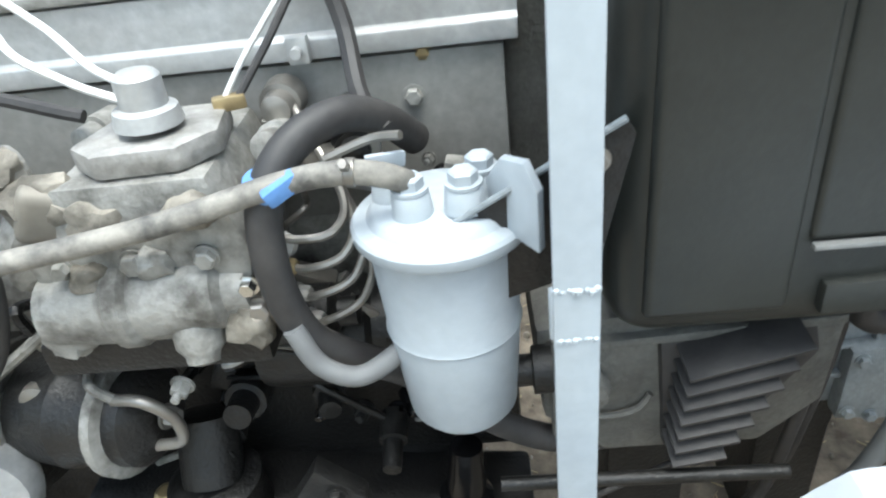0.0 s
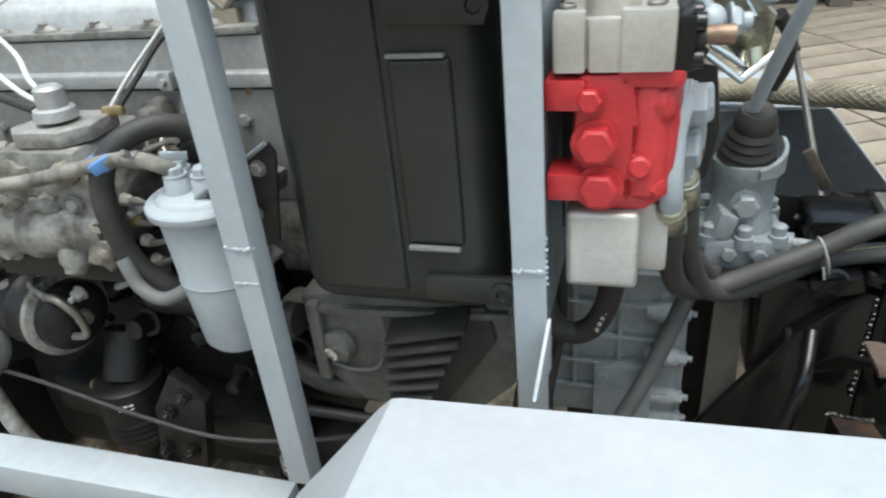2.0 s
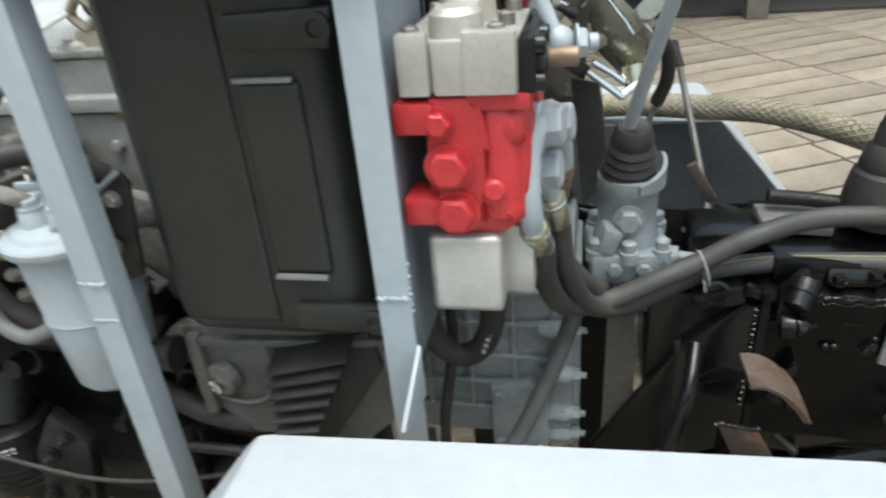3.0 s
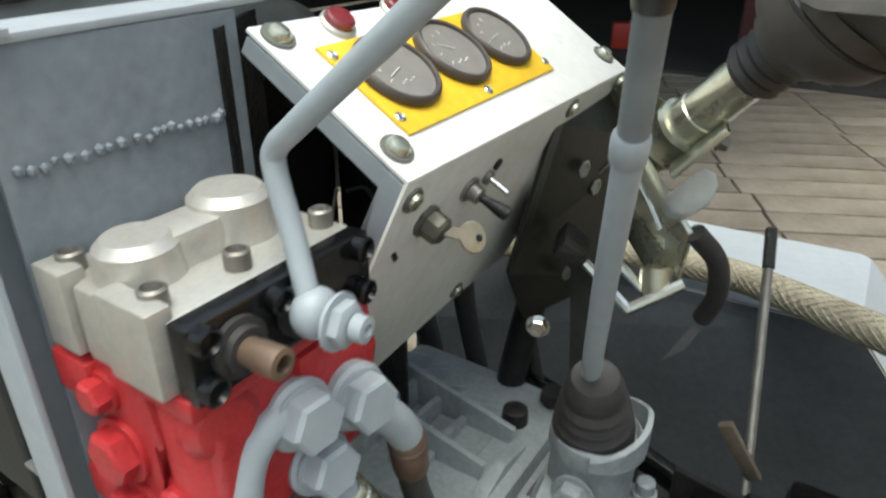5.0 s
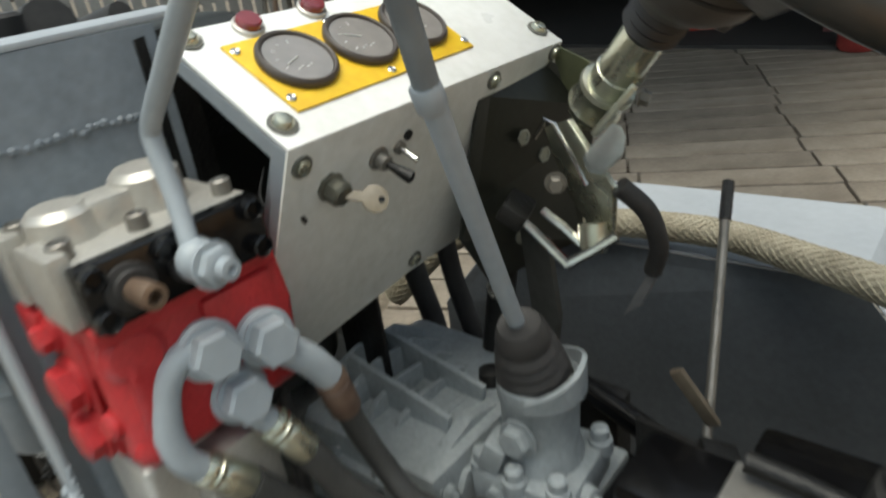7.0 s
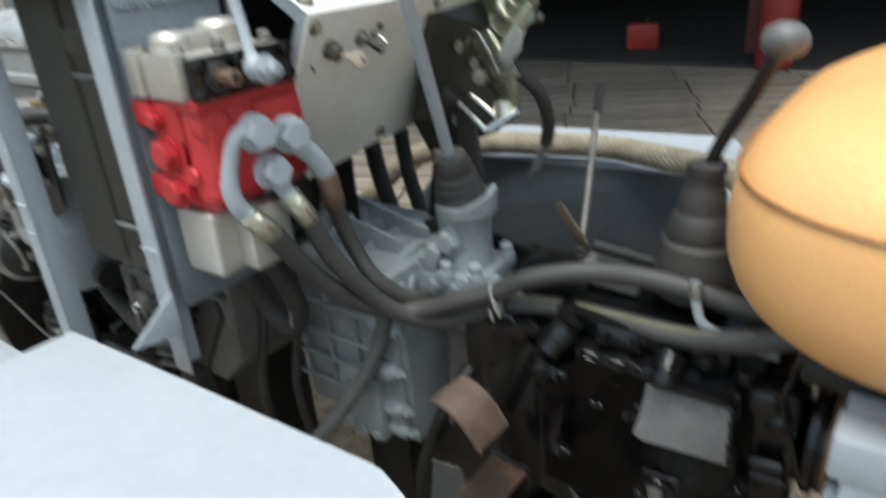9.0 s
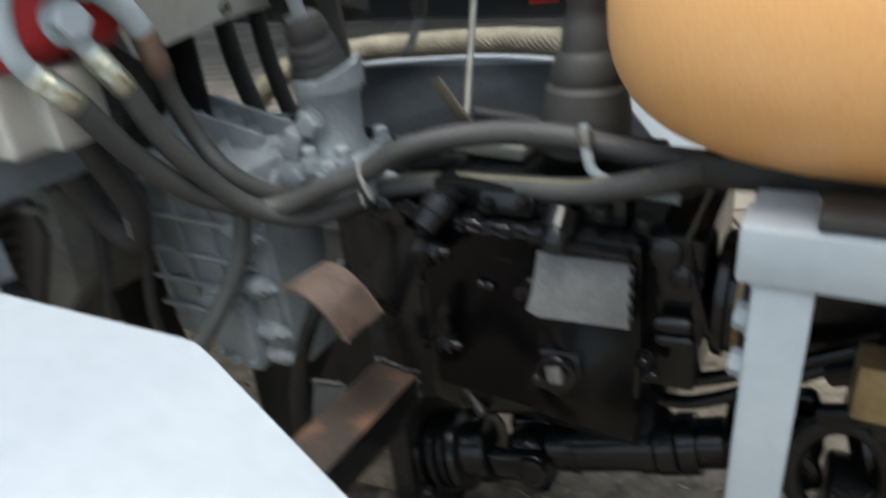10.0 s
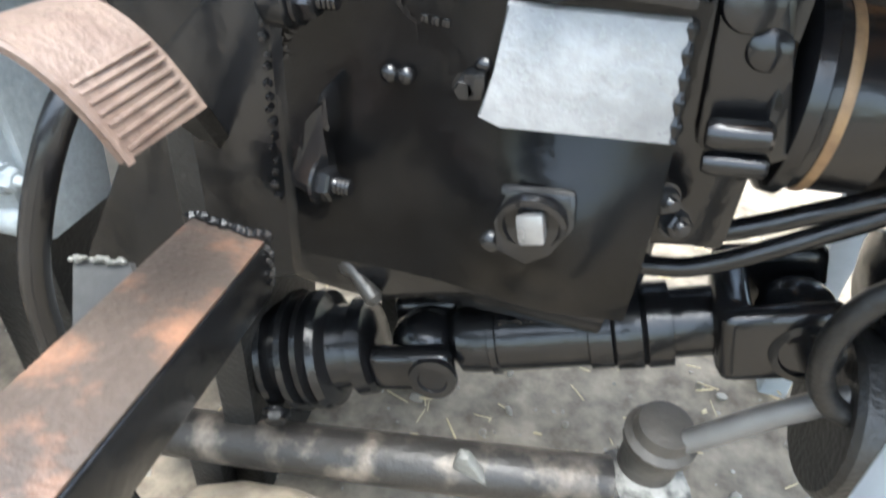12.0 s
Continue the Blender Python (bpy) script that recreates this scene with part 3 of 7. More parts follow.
for x, y, z, nm in ((-0.437, 0.180, 0.628, "banjo"), (-0.405, 0.178, 0.63, "banjo"), (-0.452, 0.205, 0.624, "bleed_screw"), (-0.395, 0.205, 0.626, "vent")):
    pb = part(nm + "_boss", lathe(nb(), (x, y, z - 0.006), (0, 0, 1), [(0, 0.013), (0.014, 0.0115), (0.016, 0.010)], 18), GRAY, ft)
    part(nm + "_bolt", hexa(nb(), (x, y, z + 0.010), (0, 0, 1), 0.009, 0.010), GRAY, pb)
part("bleed_wing", box(nb(), (-0.452, 0.203, 0.648), (0.026, 0.005, 0.010), (0, 8, 25), 0.002), GRAY, ft)
b = nb()
prism(b, [(-0.392, 0.182, 0.612), (-0.392, 0.182, 0.640), (-0.384, 0.170, 0.658), (-0.372, 0.152, 0.662), (-0.366, 0.140, 0.650), (-0.366, 0.140, 0.612)], (0.004, 0.006, 0), 0.001)
part("mounting_bracket", b, GRAY, ft)
fh = thing("fuel_hose", (-0.65, 0.17, 0.62), "dusty black fuel hose clamped to the filter", "hose")
part("tube", tube(nb(), [(-0.86, 0.16, 0.60), (-0.72, 0.165, 0.617), (-0.60, 0.172, 0.632), (-0.515, 0.178, 0.65), (-0.475, 0.175, 0.656), (-0.45, 0.175, 0.652), (-0.437, 0.18, 0.643)], 0.0075, seg=12), surface("grimy_fuel_hose", (0.075, 0.072, 0.066), (0.25, 0.235, 0.205), 0.7, scale=34, bump=0.5, contrast=(0.4, 0.65)), fh)
clamp = part("clamp", lathe(nb(), (-0.472, 0.175, 0.656), (1, 0, -0.1), [(0, 0.0078), (0.0005, 0.0086), (0.006, 0.0086), (0.0065, 0.0078)], 16), STEEL, fh, "small steel worm clamp")
part("clamp_screw", hexa(nb(), (-0.469, 0.166, 0.664), (0, -0.7, 0.5), 0.0035, 0.008, False), STEEL, clamp)
lp = thing("coolant_hose", (-0.52, 0.19, 0.49), "thick black rubber hose looped beside the filter", "hose")
part("loop", tube(nb(), [(-0.440, 0.285, 0.625), (-0.456, 0.262, 0.650), (-0.478, 0.235, 0.668), (-0.506, 0.208, 0.664), (-0.526, 0.188, 0.638), (-0.532, 0.182, 0.59), (-0.526, 0.188, 0.535), (-0.505, 0.20, 0.50), (-0.46, 0.22, 0.455), (-0.41, 0.225, 0.40), (-0.35, 0.23, 0.36), (-0.27, 0.25, 0.34)], 0.0118, seg=18), RUBBER, lp)
part("branch", tube(nb(), [(-0.528, 0.176, 0.545), (-0.515, 0.172, 0.515), (-0.49, 0.172, 0.502), (-0.462, 0.182, 0.512), (-0.45, 0.195, 0.52)], 0.0075, seg=12), surface("gray_hose_rubber", (0.16, 0.165, 0.165), (0.10, 0.10, 0.10), 0.6, scale=30), lp)
b = lathe(nb(), (-0.522, 0.189, 0.640), (-0.12, -0.1, 1), [(0, 0.0128), (0.002, 0.0138), (0.011, 0.0138), (0.014, 0.0128)], 16)
box(b, (-0.510, 0.174, 0.650), (0.024, 0.010, 0.012), (10, -25, 20), 0.003)
part("tape", b, TAPE, lp, "blue insulating tape wrapped round the hoses")
solo("hose_clip", tube(nb(), [(-0.49, 0.21, 0.65), (-0.46, 0.21, 0.66), (-0.44, 0.20, 0.665)], 0.003, seg=6), STEEL, "small steel hose clip wire", "clip")

# starter and low engine parts
sr = thing("starter_motor", (-0.5, 0.3, 0.38), "black starter motor low on the engine", "starter motor")
part("housing", lathe(nb(), (-0.60, 0.29, 0.45), (1, 0, 0), [(0, 0.03), (0.005, 0.045), (0.02, 0.047), (0.10, 0.047), (0.105, 0.042), (0.16, 0.04), (0.165, 0.03)], 24), BLACKMATT, sr)
part("solenoid", lathe(nb(), (-0.58, 0.25, 0.50), (1, 0, 0), [(0, 0.015), (0.003, 0.024), (0.06, 0.024), (0.065, 0.012), (0.08, 0.012)], 20), BLACKMATT, sr)
for k in range(3):
    bolt("terminal", (-0.585, 0.23 + 0.02 * k, 0.50 - 0.02 * k), (-1, 0, 0), 0.005, 0.012, BRASS, sr)
al = thing("alternator", (-0.76, 0.25, 0.36), "grimy alloy alternator with black fan", "alternator")
part("housing", lathe(nb(), (-0.80, 0.26, 0.42), (1, -0.25, 0), [(0, 0.03), (0.006, 0.052), (0.05, 0.054), (0.055, 0.050), (0.085, 0.048), (0.09, 0.03)], 24), BLACKMATT, al)
part("end_rim", lathe(nb(), (-0.715, 0.238, 0.42), (1, -0.25, 0), [(0, 0.050), (0.001, 0.055), (0.010, 0.055), (0.012, 0.050)], 28), ENGINE, al)
part("rear_cover", lathe(nb(), (-0.71, 0.237, 0.42), (1, -0.25, 0), [(0, 0.046), (0.02, 0.044), (0.03, 0.03), (0.032, 0.012)], 24), BLACKMATT, al)
part("rear_nut", hexa(nb(), (-0.677, 0.229, 0.42), (1, -0.25, 0), 0.009, 0.012), STEEL, al)
b = nb()
tube(b, [(-0.70, 0.21, 0.46), (-0.67, 0.20, 0.465), (-0.655, 0.205, 0.44), (-0.66, 0.21, 0.41), (-0.69, 0.215, 0.40)], 0.005)
part("cover_loop", b, STEEL, al)
part("fan_ring", lathe(nb(), (-0.83, 0.265, 0.40), (1, -0.25, 0), [(0, 0.07), (0.003, 0.075), (0.012, 0.075), (0.014, 0.068)], 28), BLACKMATT, al)
pm = thing("power_pump", (-0.86, 0.22, 0.42), "grimy pale alloy pump at the engine front", "pump")
b = nb()
box(b, (-0.86, 0.23, 0.47), (0.10, 0.08, 0.11), (0, 0, 12), 0.012)
box(b, (-0.89, 0.21, 0.40), (0.07, 0.06, 0.06), (0, 15, 0), 0.01)
part("housing", b, ENGINE, pm)
part("front_ring", lathe(nb(), (-0.85, 0.20, 0.385), (0.3, -1, 0.1), [(0, 0.055), (0.01, 0.058), (0.03, 0.052), (0.034, 0.03), (0.04, 0.028)], 26), COVER, pm)
for k in range(6):
    a = k * math.pi / 3
    bolt("ring_bolt", (-0.84 + 0.044 * math.cos(a), 0.168, 0.388 + 0.044 * math.sin(a)), (0.3, -1, 0.1), 0.006, 0.007, STEEL, pm)
part("yellow_tag", box(nb(), (-0.86, 0.22, 0.59), (0.04, 0.015, 0.05), (0, 10, 0), 0.003), YELLOW, pm)
part("copper_union", lathe(nb(), (-0.80, 0.19, 0.445), (0.2, -1, 0.2), [(0, 0.009), (0.012, 0.009), (0.014, 0.006)], 10), BRASS, pm)
part("support_arm", tube(nb(), [(-0.86, 0.19, 0.45), (-0.83, 0.18, 0.36), (-0.79, 0.17, 0.26), (-0.74, 0.17, 0.20)], 0.011), ENGINE, pm)

# belt pulley and oil filter low at the front
of = thing("oil_filter", (-0.66, 0.25, 0.2), "black ribbed oil filter hanging under the engine", "filter")
part("can", lathe(nb(), (-0.68, 0.26, 0.20), (0, 0, 1), [(0, 0.03), (0.006, 0.045)] + [(0.012 + 0.005 * k, 0.0475 if k % 2 else 0.0455) for k in range(10)] + [(0.07, 0.046), (0.10, 0.046), (0.104, 0.04)], 28), BLACKMATT, of)
for k in range(6):
    a = radians(-70 + 9 * (k % 3))
    part("print_mark", box(nb(), (-0.68 + 0.0468 * math.cos(a), 0.26 + 0.0468 * math.sin(a), 0.285 - 0.006 * (k // 3)), (0.005, 0.0012, 0.0025 if k < 3 else 0.0015), (0, 0, math.degrees(a) + 90)), MARK, of)
part("neck", cyl(nb(), (-0.68, 0.26, 0.30), (-0.68, 0.29, 0.36), 0.03, seg=18), BLACKMATT, of)
cw = thing("chassis_rail", (-0.72, 0.16, 0.02), "gray painted steel chassis rail with bolted plate", "chassis")
b = nb()
box(b, (-0.78, 0.135, 0.245), (0.80, 0.05, 0.05), bev=0.003)
rail = part("rail", b, GRAY, cw)
for x in (-1.1, -0.44):
    part("stand_leg", box(nb(), (x, 0.15, 0.11), (0.04, 0.04, 0.22), bev=0.002), BLACKMATT, cw)
ax = thing("front_axle_link", (-0.5, 0.24, 0.0), "black bolted suspension arm under the engine", "suspension")
b = nb()
box(b, (-0.60, 0.30, 0.22), (0.46, 0.07, 0.06), (0, 6, 0), 0.008)
part("cross_arm", b, BLACKMATT, ax)
b = nb()
prism(b, [(-0.62, 0.21, 0.20), (-0.55, 0.21, 0.20), (-0.52, 0.21, 0.32), (-0.56, 0.21, 0.36), (-0.60, 0.21, 0.30)], (0, 0.02, 0), 0.003)
part("hanger_plate", b, BLACKMATT, ax)
for x, z in ((-0.60, 0.235), (-0.56, 0.235), (-0.575, 0.30), (-0.545, 0.33), (-0.60, 0.21)):
    bolt("arm_bolt", (x, 0.208, z), (0, -1, 0), 0.008, 0.008, BLACKMATT, ax, stud=0.006)
part("damper", lathe(nb(), (-0.455, 0.235, 0.02), (0.08, 0.1, 1), [(0, 0.02), (0.14, 0.02), (0.145, 0.024), (0.16, 0.024), (0.165, 0.02), (0.20, 0.02), (0.205, 0.027), (0.24, 0.027), (0.245, 0.02), (0.30, 0.016)], 18), BLACK, ax)
for z in (0.18, 0.19, 0.20):
    part("damper_clip", lathe(nb(), (-0.441, 0.253, z), (0.08, 0.1, 1), [(0, 0.021), (0.001, 0.0225), (0.004, 0.0225), (0.005, 0.021)], 18), ALU, ax)
part("axle_beam", box(nb(), (-1.12, 0.34, 0.165), (0.24, 0.26, 0.31), bev=0.02), BLACKMATT, ax)
part("leg", cyl(nb(), (-0.75, 0.31, 0.0), (-0.75, 0.31, 0.22), 0.02), BLACKMATT, ax)
solo("brake_cable", tube(nb(), [(-0.95, 0.20, 0.36), (-0.76, 0.19, 0.345), (-0.60, 0.18, 0.318), (-0.48, 0.18, 0.30), (-0.36, 0.20, 0.30), (-0.24, 0.24, 0.31)], 0.0028, seg=8), RUBBER, "thin black brake cable under the engine", "cable")
dc = thing("drain_cock", (-0.735, 0.262, 0.2), "small brass drain cock on a pipe", "tap")
part("stem", cyl(nb(), (-0.735, 0.29, 0.24), (-0.735, 0.258, 0.285), 0.006, seg=10), BRASS, dc)
part("knob", lathe(nb(), (-0.735, 0.262, 0.27), (0, -0.2, 1), [(0, 0.007), (0.006, 0.012), (0.014, 0.012), (0.018, 0.007)], 12), BRASS, dc)
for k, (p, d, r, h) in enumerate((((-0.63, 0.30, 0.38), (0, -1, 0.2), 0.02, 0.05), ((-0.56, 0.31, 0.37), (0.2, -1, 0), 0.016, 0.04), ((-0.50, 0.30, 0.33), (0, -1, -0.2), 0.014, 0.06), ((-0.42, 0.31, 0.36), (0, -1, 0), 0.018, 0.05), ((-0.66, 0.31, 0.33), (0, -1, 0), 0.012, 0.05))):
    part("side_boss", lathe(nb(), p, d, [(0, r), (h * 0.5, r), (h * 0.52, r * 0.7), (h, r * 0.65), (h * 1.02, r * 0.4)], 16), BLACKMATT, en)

# ---- clutch bell and boot ----
be = thing("clutch_housing", (-0.23, 0.3, 0.02), "brown-gray cast clutch housing with a plug", "housing")
b = nb()
prism(b, [(-0.365, 0.225, 0.485), (-0.36, 0.225, 0.39), (-0.31, 0.225, 0.345), (-0.18, 0.225, 0.345), (-0.135, 0.225, 0.39), (-0.13, 0.225, 0.50), (-0.20, 0.225, 0.505)], (0, 0.22, 0), 0.008)
part("shell", b, BELL, be)
b = nb()
box(b, (-0.247, 0.222, 0.476), (0.22, 0.012, 0.008), (0, -3, 0), 0.002)
box(b, (-0.347, 0.220, 0.43), (0.014, 0.014, 0.10), bev=0.003)
part("edge_rib", b, BELL, be)
b = nb()
tube(b, [(-0.338, 0.221, 0.40), (-0.31, 0.219, 0.395), (-0.285, 0.22, 0.40), (-0.275, 0.221, 0.415)], 0.003, seg=6)
part("cast_lip", b, BELL, be)
pl = part("plug_boss", lathe(nb(), (-0.325, 0.226, 0.425), (-0.3, -1, -0.05), [(0, 0.02), (0.012, 0.0185), (0.014, 0.012)], 20), BELL, be)
part("plug", lathe(nb(), (-0.328, 0.214, 0.4225), (-0.3, -1, -0.05), [(0, 0.0085), (0.008, 0.0085), (0.0085, 0.005), (0.005, 0.0045)], 14), CHROME, pl)
rbt = part("rubber_boot", prism(nb(), [(-0.272, 0.218, 0.472), (-0.160, 0.218, 0.492), (-0.150, 0.218, 0.45), (-0.215, 0.218, 0.352), (-0.262, 0.218, 0.352)], (0, 0.03, 0), 0.006), RUBBER, be, "black ribbed rubber fork boot")
for k in range(7):
    t = k / 6
    part("fin", box(nb(), (-0.216 - 0.028 * t, 0.203 - 0.002 * t, 0.474 - 0.098 * t), (0.088 - 0.046 * t, 0.034, 0.0042), (14, -15 + 5 * t, 0), 0.0014), RUBBER, rbt)
part("release_rod", cyl(nb(), (-0.40, 0.19, 0.355), (-0.17, 0.19, 0.35), 0.006, seg=10), BLACKMATT, be)
part("stand_foot", box(nb(), (-0.25, 0.34, 0.17), (0.08, 0.08, 0.36), bev=0.005), BLACKMATT, be)
part("sensor", lathe(nb(), (-0.39, 0.20, 0.47), (1, 0, 0), [(0, 0.012), (0.02, 0.012), (0.021, 0.018), (0.035, 0.018)], 14), BLACKMATT, be)
sb = thing("support_bracket", (-0.36, 0.16, 0.56), "black steel support plate beside the filter", "bracket")
part("plate", prism(nb(), [(-0.42, 0.17, 0.615), (-0.318, 0.155, 0.682), (-0.312, 0.155, 0.672), (-0.33, 0.16, 0.585), (-0.40, 0.17, 0.555)], (0, 0.004, 0), 0.001), BLACKMATT, sb)
part("folded_edge", tube(nb(), [(-0.42, 0.168, 0.616), (-0.37, 0.161, 0.648), (-0.318, 0.153, 0.682)], 0.0022, seg=8), GRAYCAST, sb)
for x, z in ((-0.332, 0.658), (-0.345, 0.615)):
    bolt("plate_bolt", (x, 0.157, z), (0, -1, 0), 0.006, 0.006, STEEL, sb)

# ---- main gearbox ----
gx = thing("gearbox", (0.0, 0.42, 0.02), "gray painted cast gearbox with ribbed sides", "gearbox")
b = nb()
box(b, (-0.06, 0.425, 0.385), (0.18, 0.19, 0.23), bev=0.012)
part("case", b, GRAYCAST, gx)
for z in (0.475, 0.435, 0.392, 0.355, 0.318):
    part("rib", box(nb(), (-0.065, 0.3265, z), (0.17, 0.011, 0.005), bev=0.0012), GRAYCAST, gx)
for x in (-0.135, -0.085, -0.035):
    part("rib", box(nb(), (x, 0.3275, 0.40), (0.005, 0.009, 0.17), bev=0.0012), GRAYCAST, gx)
for k, x in enumerate((-0.122, -0.098, -0.072, -0.045, -0.018)):
    b = nb()
    h = 0.540 - 0.009 * k
    prism(b, [(x, 0.335, 0.455), (x, 0.352, h - 0.028), (x, 0.368, h - 0.008), (x, 0.40, h), (x, 0.455, h - 0.006), (x, 0.49, h - 0.03), (x, 0.505, 0.455)], (0.006, 0, 0), 0.0015)
    part("top_rib", b, GRAYCAST, gx)
b = nb()
prism(b, [(-0.125, 0.345, 0.448), (-0.125, 0.375, 0.474), (-0.125, 0.40, 0.482), (-0.125, 0.46, 0.476), (-0.125, 0.50, 0.445)], (0.128, 0, -0.006), 0.004)
part("top_shell", b, GRAYCAST, gx)
for y, z in ((0.385, 0.505), (0.435, 0.504)):
    part("long_rib", box(nb(), (-0.058, y, z), (0.122, 0.006, 0.05), (0, 12, 0), 0.0015), GRAYCAST, gx)
for x, y, z in ((-0.085, 0.41, 0.485), (-0.03, 0.41, 0.478), (-0.058, 0.365, 0.468)):
    bolt("top_bolt", (x, y, z), (0, -0.1, 1), 0.008, 0.010, GRAYCAST, gx)
part("breather", lathe(nb(), (-0.006, 0.46, 0.48), (0, 0, 1), [(0, 0.008), (0.02, 0.008), (0.021, 0.012), (0.034, 0.011), (0.036, 0.006)], 14), BLACKMATT, gx)
b = nb()
prism(b, [(0.004, 0.335, 0.26), (0.004, 0.325, 0.45), (0.004, 0.355, 0.497), (0.004, 0.40, 0.51), (0.004, 0.48, 0.49), (0.004, 0.50, 0.26)], (0.014, 0, 0), 0.002)
fl = part("joint_flange", b, GRAYCAST, gx)
b = nb()
prism(b, [(0.020, 0.342, 0.255), (0.020, 0.335, 0.44), (0.020, 0.365, 0.485), (0.020, 0.48, 0.485), (0.020, 0.50, 0.255)], (0.016, 0, 0), 0.003)
part("joint_flange", b, GRAYCAST, gx)
for y, z in ((0.325, 0.43), (0.325, 0.37), (0.33, 0.31), (0.335, 0.275), (0.345, 0.478)):
    part("flange_boss", lathe(nb(), (-0.008, y, z), (1, 0, 0), [(0, 0.009), (0.012, 0.012), (0.032, 0.012), (0.036, 0.009)], 14), GRAYCAST, fl)
    bolt("flange_bolt", (0.028, y, z), (1, 0, 0), 0.008, 0.009, GRAYCAST, fl, stud=0.006)
b = nb()
prism(b, [(-0.062, 0.312, 0.268), (0.002, 0.312, 0.262), (0.002, 0.312, 0.352), (-0.02, 0.312, 0.362), (-0.062, 0.312, 0.356)], (0, 0.02, 0), 0.003)
cvr = part("side_cover", b, GRAYCAST, gx)
for x, z in ((-0.053, 0.278), (-0.006, 0.273), (-0.006, 0.343), (-0.052, 0.346), (-0.03, 0.272)):
    bolt("cover_bolt", (x, 0.311, z), (0, -1, 0), 0.006, 0.006, GRAYCAST, cvr)
part("rear_block", box(nb(), (0.085, 0.425, 0.445), (0.085, 0.10, 0.045), bev=0.005), GRAYCAST, gx)
tu = part("turret_base", box(nb(), (0.084, 0.405, 0.483), (0.086, 0.086, 0.034), (0, 0, 6), 0.006), GRAYCAST, gx)
for x, y in ((0.050, 0.370), (0.118, 0.374), (0.050, 0.44), (0.118, 0.44), (0.084, 0.366)):
    part("stud_tower", lathe(nb(), (x, y, 0.492), (0, 0, 1), [(0, 0.0105), (0.012, 0.010), (0.0125, 0.0075), (0.022, 0.0075), (0.024, 0.005)], 12), GRAYCAST, tu)
bolt("base_bolt", (0.07, 0.3615, 0.486), (0, -1, 0), 0.008, 0.008, GRAYCAST, tu)
bolt("base_bolt", (0.10, 0.3615, 0.486), (0, -1, 0), 0.008, 0.008, GRAYCAST, tu)
part("detent_plug", lathe(nb(), (0.125, 0.395, 0.485), (1, -0.2, 0), [(0, 0.011), (0.012, 0.011), (0.0125, 0.006), (0.03, 0.006), (0.031, 0.004), (0.045, 0.004)], 14), GRAYCAST, tu)
part("turret", lathe(nb(), (0.082, 0.408, 0.495), (0.02, 0.03, 1), [(0, 0.036), (0.012, 0.034), (0.02, 0.031), (0.06, 0.031), (0.064, 0.0335), (0.078, 0.0335), (0.080, 0.031), (0.074, 0.029), (0.074, 0.005)], 30), GRAYCAST, gx)
b = nb()
arcs = [(a, 0.033, 0.0375) for a in [radians(-75 + 12 * k) for k in range(17)]]
lo_i = [b.verts.new((0.083 + 0.033 * math.cos(a), 0.410 + 0.033 * math.sin(a), 0.566)) for a, _, _ in arcs]
lo_o = [b.verts.new((0.083 + 0.0375 * math.cos(a), 0.410 + 0.0375 * math.sin(a), 0.564)) for a, _, _ in arcs]
hi_i = [b.verts.new((0.083 + 0.034 * math.cos(a), 0.410 + 0.034 * math.sin(a), 0.594 - 0.012 * abs(a - 0.35))) for a, _, _ in arcs]
hi_o = [b.verts.new((0.083 + 0.038 * math.cos(a), 0.410 + 0.038 * math.sin(a), 0.593 - 0.012 * abs(a - 0.35))) for a, _, _ in arcs]
for k in range(16):
    for p, q in ((lo_i, hi_i), (hi_i, hi_o), (hi_o, lo_o), (lo_o, lo_i)):
        b.faces.new((p[k], p[k + 1], q[k + 1], q[k]))
for k in (0, 16):
    b.faces.new((lo_i[k], hi_i[k], hi_o[k], lo_o[k]))
part("turret_collar", b, GRAYCAST, gx)
part("turret_bolt", hexa(nb(), (0.083, 0.378, 0.535), (0, -1, 0.05), 0.013, 0.012), GRAYCAST, gx)
part("turret_arm", box(nb(), (0.062, 0.376, 0.515), (0.02, 0.03, 0.03), (0, 20, 10), 0.005), GRAYCAST, gx)
part("dark_strip", prism(nb(), [(0.066, 0.385, 0.42), (0.095, 0.385, 0.42), (0.103, 0.37, 0.20), (0.062, 0.37, 0.20)], (0, 0.006, 0)), surface("dusty_dark_plate", (0.11, 0.10, 0.09), (0.075, 0.07, 0.062), 0.7), gx, "dusty brown-gray steel strip")
part("stand_foot", box(nb(), (-0.06, 0.43, 0.14), (0.08, 0.1, 0.28), bev=0.005), BLACKMATT, gx)

# gear lever
gl = thing("gear_lever", (0.083, 0.40, 0.57), "gray sleeved gear lever with black knob and boot", "gear lever")
axis = V((0.175, -0.30, 0.93))
part("boot", lathe(nb(), (0.081, 0.410, 0.566), (0.05, -0.30, 0.95), [(0, 0.027), (0.004, 0.030), (0.010, 0.027), (0.014, 0.0295), (0.020, 0.026), (0.024, 0.028), (0.030, 0.024), (0.034, 0.026), (0.040, 0.022), (0.044, 0.024), (0.050, 0.020), (0.056, 0.021), (0.066, 0.018), (0.070, 0.016), (0.068, 0.011)], 28), RUBBER, gl, "black ribbed rubber boot")
part("rod", tube(nb(), [(0.078, 0.398, 0.62), (0.0855, 0.376, 0.662), (0.103, 0.329, 0.75), (0.1195, 0.288, 0.828)], 0.0066, seg=16, smooth=False), GRAY, gl)
part("collar", lathe(nb(), (0.117, 0.293, 0.817), (0.175, -0.464, 0.869), [(0, 0.0066), (0.002, 0.0080), (0.014, 0.0080), (0.016, 0.0066)], 16), GRAY, gl)
